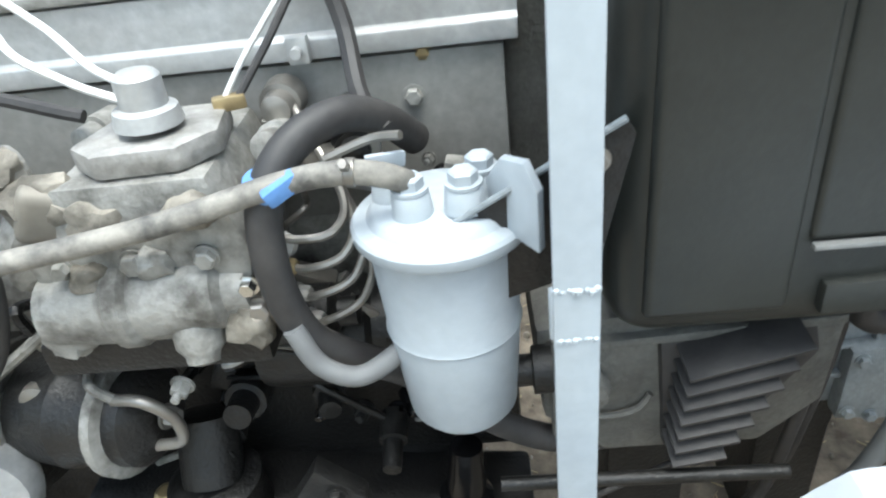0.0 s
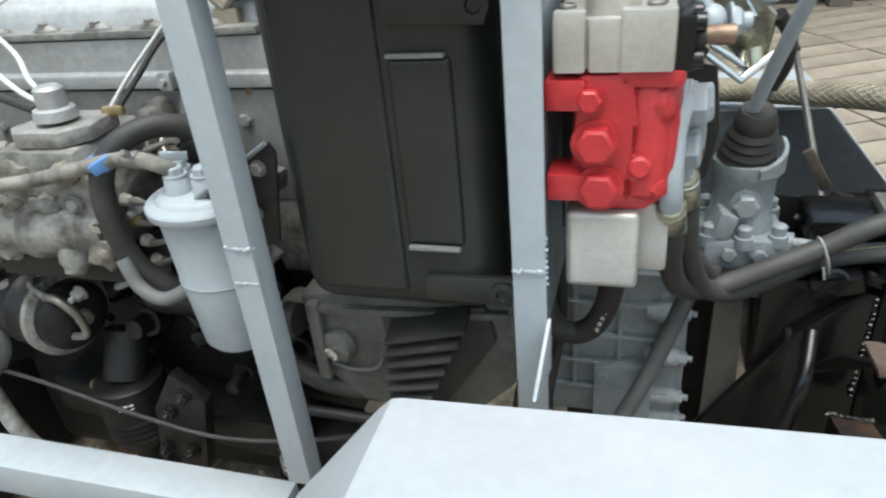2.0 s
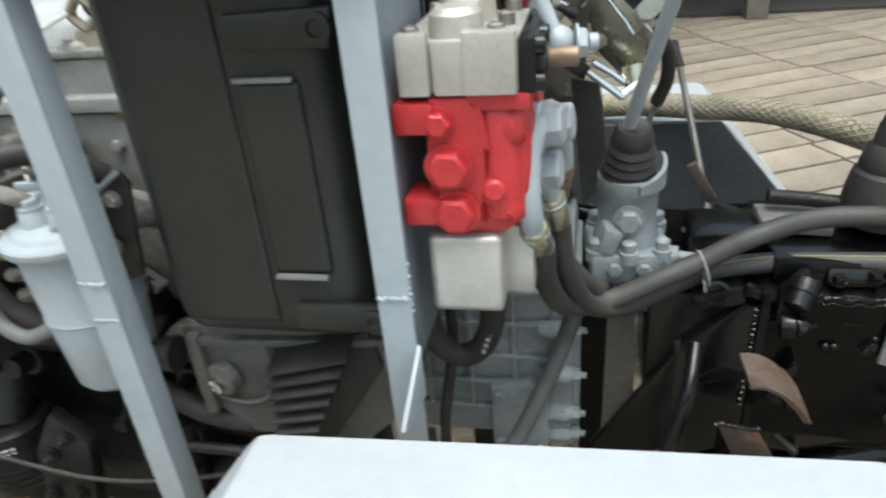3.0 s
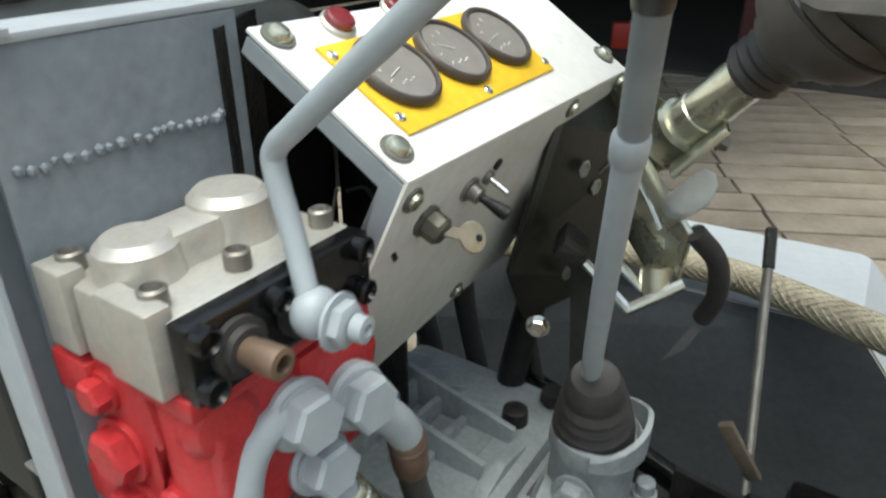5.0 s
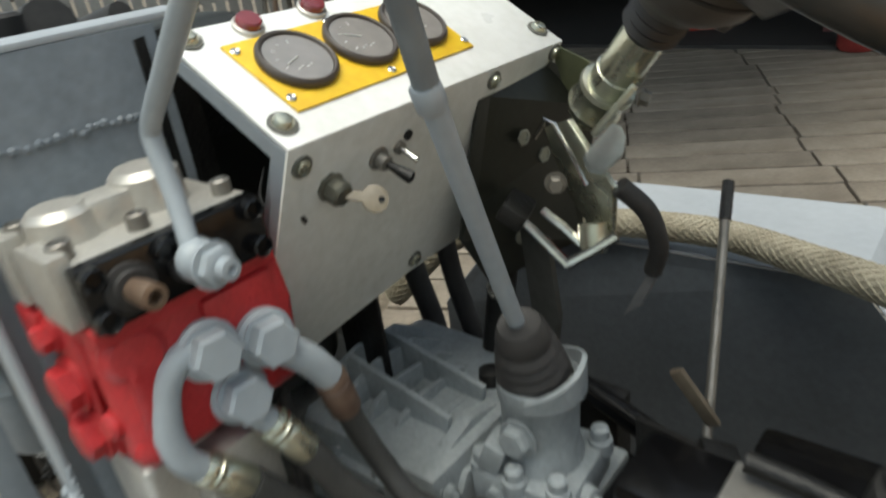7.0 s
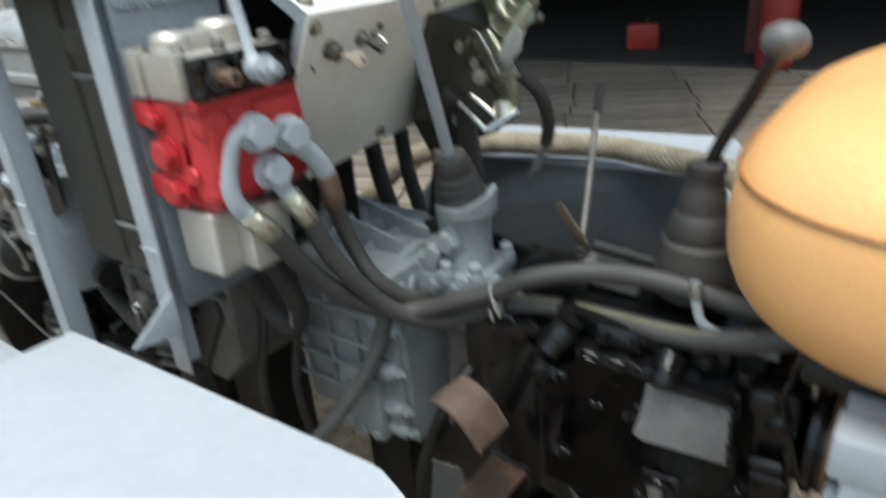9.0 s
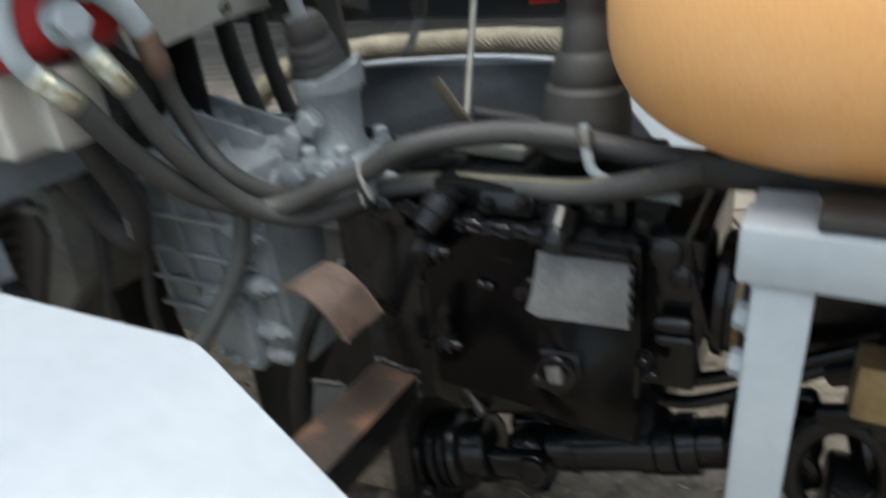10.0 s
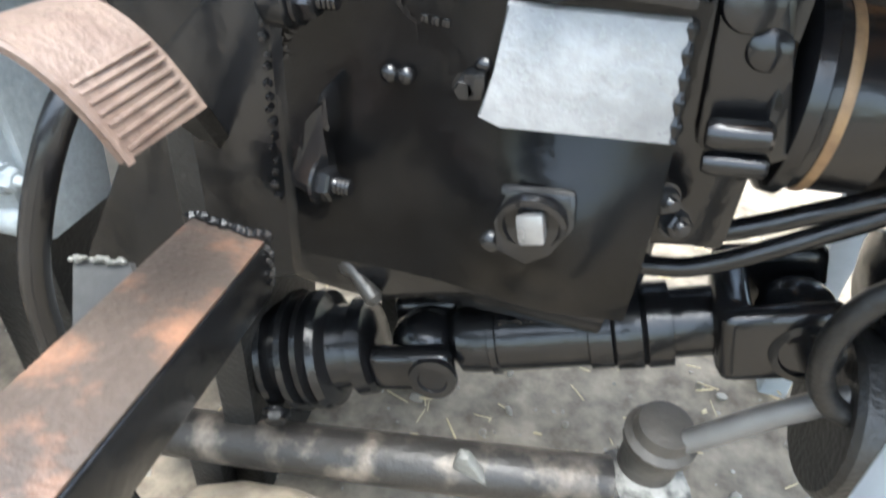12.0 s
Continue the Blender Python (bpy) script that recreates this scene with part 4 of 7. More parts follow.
part("sleeve", lathe(nb(), (0.1195, 0.288, 0.828), (0.134, -0.36, 0.92), [(0.001 * k, 0.0066 if k % 4 else 0.0064) for k in range(60)], 14), surface("gray_wound_sleeve", (0.20, 0.22, 0.23), (0.14, 0.15, 0.16), 0.6, scale=30), gl)
part("knob", lathe(nb(), (0.1268, 0.2678, 0.880), (0.10, -0.30, 0.95), [(0, 0.0072), (0.006, 0.0078), (0.010, 0.0088), (0.013, 0.0120), (0.017, 0.0170), (0.023, 0.0210), (0.031, 0.0225), (0.039, 0.0205), (0.046, 0.0150), (0.050, 0.008), (0.051, 0.003)], 28), surface("black_knob_plastic", (0.022, 0.021, 0.022), (0.05, 0.05, 0.05), 0.35, scale=60, contrast=(0.55, 0.8)), gl)

# ---- hydraulic valve ----
va = thing("hydraulic_valve", (-0.04, 0.2, 0.57), "red hydraulic control valve with aluminium end blocks", "valve")
b = nb()
prism(b, [(-0.070, 0.160, 0.737), (-0.002, 0.160, 0.737), (0.002, 0.160, 0.70), (0.0, 0.160, 0.645), (-0.018, 0.160, 0.630), (-0.060, 0.160, 0.630), (-0.072, 0.160, 0.66)], (0, 0.105, 0), 0.006)
prism(b, [(-0.066, 0.150, 0.735), (-0.030, 0.150, 0.735), (-0.024, 0.150, 0.70), (-0.034, 0.150, 0.68), (-0.030, 0.150, 0.64), (-0.060, 0.150, 0.64), (-0.069, 0.150, 0.70)], (0, 0.02, 0), 0.005)
part("body", b, RED, va)
b = nb()
prism(b, [(-0.034, 0.155, 0.735), (-0.012, 0.155, 0.733), (-0.008, 0.155, 0.705), (-0.026, 0.155, 0.695)], (0, 0.02, 0), 0.005)
part("cast_boss", b, RED, va)
b = nb()
box(b, (-0.075, 0.163, 0.7215), (0.028, 0.036, 0.022), bev=0.003)
part("mounting_lug", b, RED, va)
b = nb()
box(b, (-0.072, 0.163, 0.6535), (0.032, 0.036, 0.021), bev=0.003)
part("mounting_lug", b, RED, va)
b = nb()
prism(b, [(-0.02, 0.22, 0.735), (0.002, 0.22, 0.735), (0.002, 0.262, 0.735), (-0.02, 0.262, 0.735)], (0, 0, 0.024), 0.004)
box(b, (-0.003, 0.232, 0.70), (0.016, 0.05, 0.05), bev=0.006)
part("rear_casting", b, RED, va)
for nm, x, z, r, h in (("port_plug", -0.0535, 0.687, 0.0140, 0.012), ("port_plug", -0.0505, 0.6530, 0.0140, 0.012), ("small_plug", -0.058, 0.7185, 0.0085, 0.010)):
    bs = part(nm, hexa(nb(), (x, 0.150, z), (0, -1, 0), r, h), RED, va)
part("cast_barrel", lathe(nb(), (-0.020, 0.170, 0.642), (0, 0, 1), [(0, 0.012), (0.004, 0.018), (0.080, 0.018), (0.090, 0.012)], 22), RED, va)
part("cast_barrel", lathe(nb(), (-0.018, 0.172, 0.712), (1, -0.25, 0), [(0, 0.019), (0.014, 0.018), (0.019, 0.013), (0.020, 0.004)], 22), RED, va)
part("port_stub", lathe(nb(), (-0.020, 0.166, 0.650), (1, -0.8, 0), [(0, 0.012), (0.010, 0.0115), (0.012, 0.008), (0.016, 0.0075), (0.017, 0.005)], 6), RED, va)
part("relief_boss", lathe(nb(), (-0.025, 0.162, 0.667), (0.15, -1, 0.15), [(0, 0.013), (0.008, 0.012), (0.010, 0.0085), (0.014, 0.0082), (0.016, 0.006)], 18), RED, va)
part("casting_step", prism(nb(), [(-0.040, 0.150, 0.737), (0.003, 0.150, 0.737), (0.003, 0.262, 0.737), (-0.07, 0.262, 0.737)], (0, 0, -0.012), 0.004), RED, va)
ub = nb()
box(ub, (-0.044, 0.205, 0.7545), (0.080, 0.105, 0.033), bev=0.002)
up = part("upper_block", ub, ALU, va)
ub = nb()
box(ub, (-0.072, 0.151, 0.757), (0.021, 0.012, 0.040), bev=0.002)
part("block_pad", ub, ALU, up)
ub = nb()
box(ub, (-0.022, 0.151, 0.757), (0.034, 0.012, 0.040), bev=0.002)
part("block_pad", ub, ALU, up)
ub = nb()
box(ub, (-0.048, 0.152, 0.754), (0.024, 0.008, 0.036), bev=0.003)
part("block_pad", ub, ALU, up)
lb = nb()
cyl(lb, (-0.046, 0.172, 0.765), (-0.046, 0.172, 0.789), 0.019, 0.0175, 28, 0.004)
cyl(lb, (-0.046, 0.222, 0.765), (-0.046, 0.222, 0.794), 0.021, 0.0195, 28, 0.004)
box(lb, (-0.046, 0.197, 0.777), (0.026, 0.05, 0.022), bev=0.005)
part("top_lobe", lb, ALU, up)
for x, y in ((-0.074, 0.158), (-0.018, 0.158), (-0.074, 0.250), (-0.016, 0.250), (-0.016, 0.198)):
    part("socket_bolt", lathe(nb(), (x, y, 0.770), (0, 0, 1), [(0, 0.006), (0.009, 0.006), (0.010, 0.0045), (0.006, 0.0035)], 14), STEEL, up)
sp = part("side_plate", box(nb(), (0.001, 0.205, 0.753), (0.012, 0.106, 0.036), bev=0.002), BLACK, va)
for y, z in ((0.158, 0.765), (0.158, 0.742), (0.196, 0.764), (0.250, 0.765), (0.250, 0.742), (0.215, 0.744)):
    part("plate_bolt", lathe(nb(), (0.006, y, z), (1, 0, 0), [(0, 0.0065), (0.006, 0.0065), (0.007, 0.005), (0.004, 0.0035)], 14), BLACK, sp)
for y in (0.174, 0.209):
    part("spool_seal", lathe(nb(), (0.006, y, 0.753), (1, 0, 0), [(0, 0.0135), (0.004, 0.0135), (0.0045, 0.0105), (0.008, 0.010)], 20), RUBBER, sp)
part("spool_shaft", lathe(nb(), (0.006, 0.173, 0.7535), (1, 0.05, 0), [(0, 0.0062), (0.013, 0.0062), (0.014, 0.0068), (0.026, 0.0068), (0.0265, 0.0042), (0.018, 0.0038)], 18), surface("rusty_spool_steel", (0.30, 0.22, 0.16), (0.2, 0.13, 0.09), 0.45, 0.6, 40), va)
lob = nb()
box(lob, (-0.048, 0.180, 0.597), (0.055, 0.052, 0.066), bev=0.006, seg=3)
box(lob, (-0.012, 0.205, 0.597), (0.026, 0.05, 0.06), bev=0.004)
part("lower_block", lob, ALU, va)
bj = []
for k, (x, y, z) in enumerate(((-0.007, 0.204, 0.696), (-0.009, 0.215, 0.657), (-0.001, 0.237, 0.687))):
    bj.append(part("banjo_union", lathe(nb(), (x, y, z), (1, -0.12, 0.1), [(0, 0.012), (0.003, 0.0175), (0.014, 0.0185), (0.016, 0.0165), (0.018, 0.0165)], 26), GRAY, va))
    part("banjo_bolt", lathe(nb(), V((x, y, z)) + V((1, -0.12, 0.1)).normalized() * 0.018, (1, -0.12, 0.1), [(0, 0.0152), (0.010, 0.0152), (0.012, 0.013)], 6), GRAY, bj[-1])
part("delivery_pipe", tube(nb(), [(0.004, 0.197, 0.702), (0.002, 0.184, 0.698), (-0.001, 0.175, 0.684), (-0.001, 0.169, 0.66), (0.0, 0.171, 0.64), (0.001, 0.178, 0.627)], 0.0088, seg=16), GRAY, va)
def crimp(p, d, parent, mat=ZINC):
    return part("hose_ferrule", lathe(nb(), p, d, [(0, 0.0095), (0.003, 0.0115), (0.006, 0.0115), (0.007, 0.0095), (0.009, 0.0115), (0.012, 0.0115), (0.013, 0.0098), (0.016, 0.0112), (0.036, 0.0112), (0.038, 0.0105)], 20), mat, parent)

# hydraulic hoses
LHOSE = [(0.0055, 0.2015, 0.598), (0.007, 0.237, 0.542), (0.022, 0.283, 0.489), (0.06, 0.330, 0.464), (0.116, 0.343, 0.486), (0.157, 0.355, 0.502), (0.205, 0.362, 0.527), (0.265, 0.385, 0.535), (0.33, 0.39, 0.535), (0.41, 0.40, 0.52), (0.52, 0.42, 0.51), (0.66, 0.45, 0.50)]
h1 = thing("hydraulic_hose", (0.15, 0.35, 0.49), "dusty black hydraulic hose running under the seat", "hose", "hydraulic hoses")
part("tube", tube(nb(), LHOSE, 0.0105, seg=16), HOSE, h1)
crimp((0.0005, 0.178, 0.628), (0.10, 0.62, -0.78), h1)
H2 = [(0.0165, 0.239, 0.602), (0.022, 0.262, 0.545), (0.042, 0.305, 0.478), (0.078, 0.345, 0.449), (0.118, 0.362, 0.460), (0.168, 0.372, 0.480), (0.225, 0.374, 0.490), (0.295, 0.367, 0.496), (0.36, 0.358, 0.503), (0.412, 0.356, 0.517), (0.47, 0.372, 0.53), (0.62, 0.42, 0.53)]
h2 = thing("hydraulic_hose", (0.15, 0.35, 0.47), "dusty black hydraulic hose with a yellow stripe", "hose", "hydraulic hoses")
part("tube", tube(nb(), H2, 0.0105, seg=16), HOSE, h2)
crimp((0.011, 0.222, 0.635), (0.14, 0.45, -0.88), h2, ZINC)
part("stripe", tube(nb(), [V(p) + V((0, -0.0045, 0.0096)) for p in H2[5:10]], 0.0008, seg=6), surface("yellow_hose_stripe", (0.28, 0.25, 0.13), None, 0.6, bump=0.1), h2, "worn yellow stripe")
part("elbow", tube(nb(), [(0.004, 0.215, 0.655), (0.009, 0.216, 0.646), (0.011, 0.222, 0.635)], 0.0085, seg=14), GRAY, h2)
h3 = thing("hydraulic_hose", (0.02, 0.29, 0.5), "black hydraulic hose dropping to the gearbox", "hose", "hydraulic hoses")
part("elbow", tube(nb(), [(0.013, 0.240, 0.68), (0.017, 0.256, 0.662), (0.018, 0.268, 0.642)], 0.0105, seg=14), GRAY, h3)
crimp((0.018, 0.268, 0.642), (-0.12, 0.28, -0.95), h3, surface("rusty_ferrule", (0.22, 0.15, 0.11), (0.16, 0.10, 0.075), 0.5, 0.5, 40))
part("tube", tube(nb(), [(0.013, 0.279, 0.606), (0.009, 0.289, 0.575), (0.016, 0.298, 0.54), (0.034, 0.304, 0.51), (0.05, 0.33, 0.48), (0.06, 0.37, 0.46)], 0.009, seg=14), HOSE, h3)
lp2 = thing("return_hose", (-0.08, 0.27, 0.43), "black rubber return hose in a U bend", "hose")
part("tube", tube(nb(), [(-0.105, 0.21, 0.60), (-0.108, 0.235, 0.53), (-0.106, 0.255, 0.47), (-0.096, 0.262, 0.445), (-0.078, 0.264, 0.437), (-0.06, 0.262, 0.45), (-0.048, 0.255, 0.48), (-0.042, 0.24, 0.52), (-0.04, 0.22, 0.57)], 0.012, seg=16), RUBBER, lp2)
for k in range(6):
    t = k / 5
    part("print_mark", box(nb(), (-0.0555 + 0.013 * t, 0.2475 - 0.006 * t, 0.455 + 0.04 * t), (0.0035, 0.001, 0.0045), (0, 15, -20)), MARK, lp2)
solo("drain_hose", tube(nb(), [(0.03, 0.315, 0.46), (0.018, 0.312, 0.42), (0.0, 0.298, 0.375), (-0.03, 0.27, 0.32), (-0.07, 0.245, 0.27), (-0.12, 0.23, 0.22), (-0.13, 0.23, 0.05), (-0.12, 0.24, 0.01)], 0.0095, seg=14), surface("gray_drain_rubber", (0.10, 0.105, 0.105), (0.065, 0.068, 0.068), 0.6, scale=30), "gray rubber drain hose past the gearbox", "hose")
for k, (x, y) in enumerate(((-0.13, 0.27), (-0.10, 0.30))):
    solo("control_cable", tube(nb(), [(x, y, 0.56), (x + 0.005, y - 0.01, 0.44), (x - 0.01, y - 0.02, 0.33), (x - 0.02, y, 0.20), (x - 0.06, y + 0.05, 0.01)], 0.006, seg=10), RUBBER, "black control cable hanging beside the gearbox", "cable", "control cables")
b = lathe(nb(), (0.156, 0.354, 0.492), (1, 0.15, 0.3), [(0, 0.020), (0.0006, 0.0215), (0.0022, 0.0215), (0.0028, 0.020)], 20)
for v in b.verts:
    v.co.y = 0.355 + (v.co.y - 0.355) * 0.62
box(b, (0.158, 0.3405, 0.480), (0.002, 0.0012, 0.014), (0, -12, 0))
solo("cable_tie", b, surface("gray_nylon", (0.34, 0.34, 0.32), None, 0.5), "pale plastic cable tie binding two hoses", "cable tie")

# valve lever
vl = thing("valve_lever", (0.02, 0.207, 0.75), "gray painted bent steel valve lever", "lever")
part("rod", tube(nb(), [(0.016, 0.206, 0.762), (0.006, 0.211, 0.785), (-0.004, 0.214, 0.812), (-0.003, 0.2145, 0.822), (0.010, 0.213, 0.833), (0.055, 0.209, 0.868), (0.10, 0.205, 0.903), (0.128, 0.203, 0.925)], 0.0053, seg=16, sub=6), GRAY, vl)
part("clamp", ball(nb(), (0.019, 0.2065, 0.7555), 0.0118, (0.9, 1, 1)), GRAY, vl)
part("nut", hexa(nb(), (0.030, 0.2075, 0.7545), (1, 0.1, 0), 0.0105, 0.008), GRAY, vl)
part("stud", lathe(nb(), (0.039, 0.2085, 0.7545), (1, 0.1, 0), [(0, 0.006), (0.006, 0.006), (0.0065, 0.003), (0.004, 0.002)], 14), GRAY, vl)

# ---- dashboard ----
da = thing("dashboard", (-0.03, 0.42, 0.58), "sloped sheet dashboard with yellow gauge plate", "dashboard")
EV = V((-0.824, 0, 0.5665))
NV = V((0.5665, 0, 0.824))
O = V((0.017, 0.278, 0.791))
def D(u, v, h=0.0):
    return O + V((0, u, 0)) + EV * v + NV * h
FV = V((-0.397, 0, -0.918))
FN = V((0.918, 0, -0.397))
def F(u, s, h=0.0):
    return O + V((0, u, 0)) + FV * s + FN * h
b = nb()
prism(b, [D(0, 0), D(0.303, 0), D(0.297, 0.108), D(-0.006, 0.114)], NV * -0.0025, 0.0006)
part("top_panel", b, DASHTOP, da, "white painted sloping panel")
b = nb()
prism(b, [F(0.0, 0.0015), F(0.302, 0.0015), F(0.300, 0.06), F(0.232, 0.178), F(0.15, 0.181), F(0.036, 0.199), F(-0.008, 0.124)], FN * -0.0022, 0.0005)
part("front_panel", b, DASH, da)
b = nb()
prism(b, [D(0.0, 0.0, -0.004), D(-0.006, 0.112, -0.004), D(-0.006, 0.112, -0.014), D(0.0, 0.012, -0.016), F(-0.008, 0.11, -0.016), F(0.02, 0.185, -0.016), F(0.034, 0.197, -0.003), F(-0.008, 0.123, -0.003)], (0, 0.003, 0))
part("side_flange", b, GRAY, da)
b = nb()
prism(b, [D(0.02, 0.112, -0.003), D(0.295, 0.106, -0.003), D(0.295, 0.106, -0.20), D(0.02, 0.112, -0.20)], EV * 0.002)
part("rear_panel", b, BLACKMATT, da)
b = nb()
box(b, (-0.055, 0.42, 0.715), (0.02, 0.29, 0.012), bev=0.002)
part("inner_brace", b, BLACKMATT, da)
solo("coil_wire", tube(nb(), [(-0.06, 0.31, 0.76), (-0.05, 0.295, 0.745), (-0.035, 0.295, 0.735), (-0.03, 0.31, 0.75), (-0.045, 0.32, 0.76), (-0.07, 0.33, 0.75)], 0.0012, seg=6), RUBBER, "thin loop of wire inside the dashboard", "wire")
b = nb()
prism(b, [D(0.026, 0.0225, 0.0003), D(0.204, 0.0255, 0.0003), D(0.199, 0.0925, 0.0003), D(0.0205, 0.0905, 0.0003)], NV * 0.0018, 0.0003)
yp = part("gauge_plate", b, YELLOW, da, "yellow gauge plate")
for u, v in ((0.0255, 0.0825), (0.0295, 0.0335), (0.1145, 0.0290), (0.1070, 0.0885), (0.2010, 0.0335), (0.1965, 0.0860)):
    part("plate_screw", lathe(nb(), D(u, v, 0.0018), NV, [(0, 0.0034), (0.0012, 0.0033), (0.0018, 0.0024), (0.0012, 0.0012)], 14), CHROME, yp)
for k, (u, v) in enumerate(((0.0565, 0.0605), (0.115, 0.0620), (0.172, 0.0635))):
    gz = part("gauge", lathe(nb(), D(u, v, 0.0018), NV, [(0, 0.0268), (0.003, 0.0275), (0.0055, 0.0266), (0.0064, 0.0252), (0.0058, 0.0236), (0.0038, 0.0230), (0.0036, 0.0005)], 48), BEZEL, yp, "round gauge with dark bezel")
    part("dial_face", lathe(nb(), D(u, v, 0.0056), NV, [(0, 0.0231), (0.0003, 0.0230)], 40), DIAL, gz)
    b = nb()
    for j in range(5):
        a = radians(205 - j * 32 + 10 * k)
        p = D(u + 0.0155 * math.cos(a), v + 0.0155 * math.sin(a), 0.0062)
        m = Matrix.Translation(p) @ Matrix(((0, -0.824, 0.5665), (1, 0, 0), (0, 0.5665, 0.824))).to_4x4() @ Matrix.Rotation(a, 4, 'Z') @ Matrix.Diagonal((0.0032 if j % 2 == 0 else 0.002, 0.0007, 0.0002, 1))
        bmesh.ops.create_cube(b, size=1, matrix=m)
    for j in range(4):
        p = D(u - 0.007 + 0.0035 * j, v - 0.010 + 0.0012 * (j % 2), 0.0062)
        m = Matrix.Translation(p) @ Matrix(((0, -0.824, 0.5665), (1, 0, 0), (0, 0.5665, 0.824))).to_4x4() @ Matrix.Diagonal((0.0022, 0.0008, 0.0002, 1))
        bmesh.ops.create_cube(b, size=1, matrix=m)
    part("dial_marks", b, MARK, gz)
    a = radians((200, 150, 190)[k])
    e = D(u + 0.013 * math.cos(a), v + 0.013 * math.sin(a), 0.0066)
    part("needle", tube(nb(), [D(u, v, 0.0066), e], 0.0004, seg=6, smooth=False), MARK, gz)
for u, v in ((0.0515, 0.1035), (0.1085, 0.1060)):
    lb2 = part("warning_lamp", lathe(nb(), D(u, v), NV, [(0, 0.0108), (0.0025, 0.0108), (0.0035, 0.0095), (0.0030, 0.0090), (0.0025, 0.0005)], 28), ALU, da, "red warning lamp in a metal ring")
    part("lens", lathe(nb(), D(u, v, 0.0026), NV, [(0, 0.0089), (0.004, 0.0086), (0.0052, 0.0075), (0.0054, 0.002)], 28), REDLENS, lb2)
for u, v in ((0.0112, 0.0185), (0.2905, 0.0205), (0.0066, 0.104)):
    wz = part("panel_washer", lathe(nb(), D(u, v), NV, [(0, 0.0095), (0.0016, 0.0092), (0.0018, 0.005)], 24), surface("gray_rubber_washer", (0.14, 0.14, 0.12), None, 0.5), da)
    part("panel_screw", lathe(nb(), D(u, v, 0.0014), NV, [(0, 0.0068), (0.002, 0.0066), (0.0042, 0.0048), (0.0048, 0.002)], 20), ZINC, wz)
for u, s in ((0.0108, 0.0155), (0.2045, 0.011), (0.292, 0.008), (0.150, 0.168)):
    wz = part("panel_washer", lathe(nb(), F(u, s), FN, [(0, 0.0078), (0.0014, 0.0075), (0.0016, 0.004)], 20), surface("gray_rubber_washer", (0.14, 0.14, 0.12), None, 0.5), da)
    part("panel_screw", lathe(nb(), F(u, s, 0.0012), FN, [(0, 0.0052), (0.0026, 0.005), (0.0034, 0.003)], 16), ZINC, wz)
ks = part("ignition_switch", lathe(nb(), F(0.036, 0.0405), FN, [(0, 0.0105), (0.003, 0.0105), (0.0035, 0.009), (0.012, 0.0088), (0.014, 0.007)], 8), surface("dull_switch_metal", (0.16, 0.155, 0.125), (0.10, 0.10, 0.08), 0.4, 0.6, 40), da)
b = nb()
k0 = F(0.036, 0.0405, 0.010)
kd = V((0.35, 0.60, -0.30)).normalized()
kw = V((0.75, -0.2, 0.45)).cross(kd).normalized()
pts = [k0 - kw * 0.003, k0 + kd * 0.014 - kw * 0.003]
for j in range(11):
    a = radians(-150 + 30 * j)
    pts.append(k0 + kd * (0.023 + 0.0105 * math.cos(a) * 0.9) + kw * 0.0095 * math.sin(a))
pts += [k0 + kd * 0.014 + kw * 0.003, k0 + kw * 0.003]
prism(b, pts, kd.cross(kw) * 0.0018, 0.0004)
part("key", b, surface("dull_brass_key", (0.52, 0.44, 0.33), (0.38, 0.31, 0.22), 0.35, 0.7, 50), ks, "flat key in the ignition")
part("key_hole", lathe(nb(), k0 + kd * 0.027 - kd.cross(kw) * 0.0003, kd.cross(kw), [(0, 0.0022), (0.0026, 0.0022)], 14), BLACKMATT, ks)
sw = part("toggle_switch", lathe(nb(), F(0.0795, 0.0355), FN, [(0, 0.0085), (0.002, 0.0085), (0.0025, 0.006), (0.009, 0.0055), (0.010, 0.0035)], 14), STEEL, da)
part("toggle_lever", lathe(nb(), F(0.0795, 0.0355, 0.008), (0.75, 0.25, -0.45), [(0, 0.0025), (0.006, 0.003), (0.016, 0.0045), (0.020, 0.0045), (0.021, 0.003)], 12), BLACKMATT, sw)
s2 = part("push_switch", lathe(nb(), F(0.1, 0.034), FN, [(0, 0.005), (0.003, 0.005), (0.0035, 0.003)], 12), STEEL, da)
part("switch_pin", lathe(nb(), F(0.1, 0.034, 0.003), (0.8, 0.1, -0.5), [(0, 0.002), (0.014, 0.0024), (0.0145, 0.001)], 10), CHROME, s2)
part("blank_plug", lathe(nb(), F(0.108, 0.027), FN, [(0, 0.0042), (0.0015, 0.004), (0.002, 0.002)], 14), BLACKMATT, da)
part("slot", box(nb(), F(0.0148, 0.0565, 0.0003), (0.0006, 0.0035, 0.009), (25, 0, 0)), BLACKMATT, da)

# ---- steering column and wheel ----
sc = thing("steering_column", (0.0, 0.55, 0.55), "plated steering column with brackets and wheel", "steering column")
CA, CD = V((0.068, 0.547, 0.752)), V((0.64, -0.26, 0.72)).normalized()
RN = V((0.62, -0.02, 0.78)).normalized()
part("tube", lathe(nb(), CA - CD * 0.02, CD, [(0, 0.0185), (0.055, 0.0185), (0.056, 0.0172), (0.10, 0.0172), (0.102, 0.012)], 28), ZINC, sc)
jk = part("clamp_jacket", lathe(nb(), CA - CD * 0.012, CD, [(0, 0.0195), (0.001, 0.0225), (0.005, 0.0235), (0.008, 0.0215), (0.024, 0.0215), (0.027, 0.0235), (0.031, 0.0225), (0.032, 0.0195)], 28), ZINC, sc)
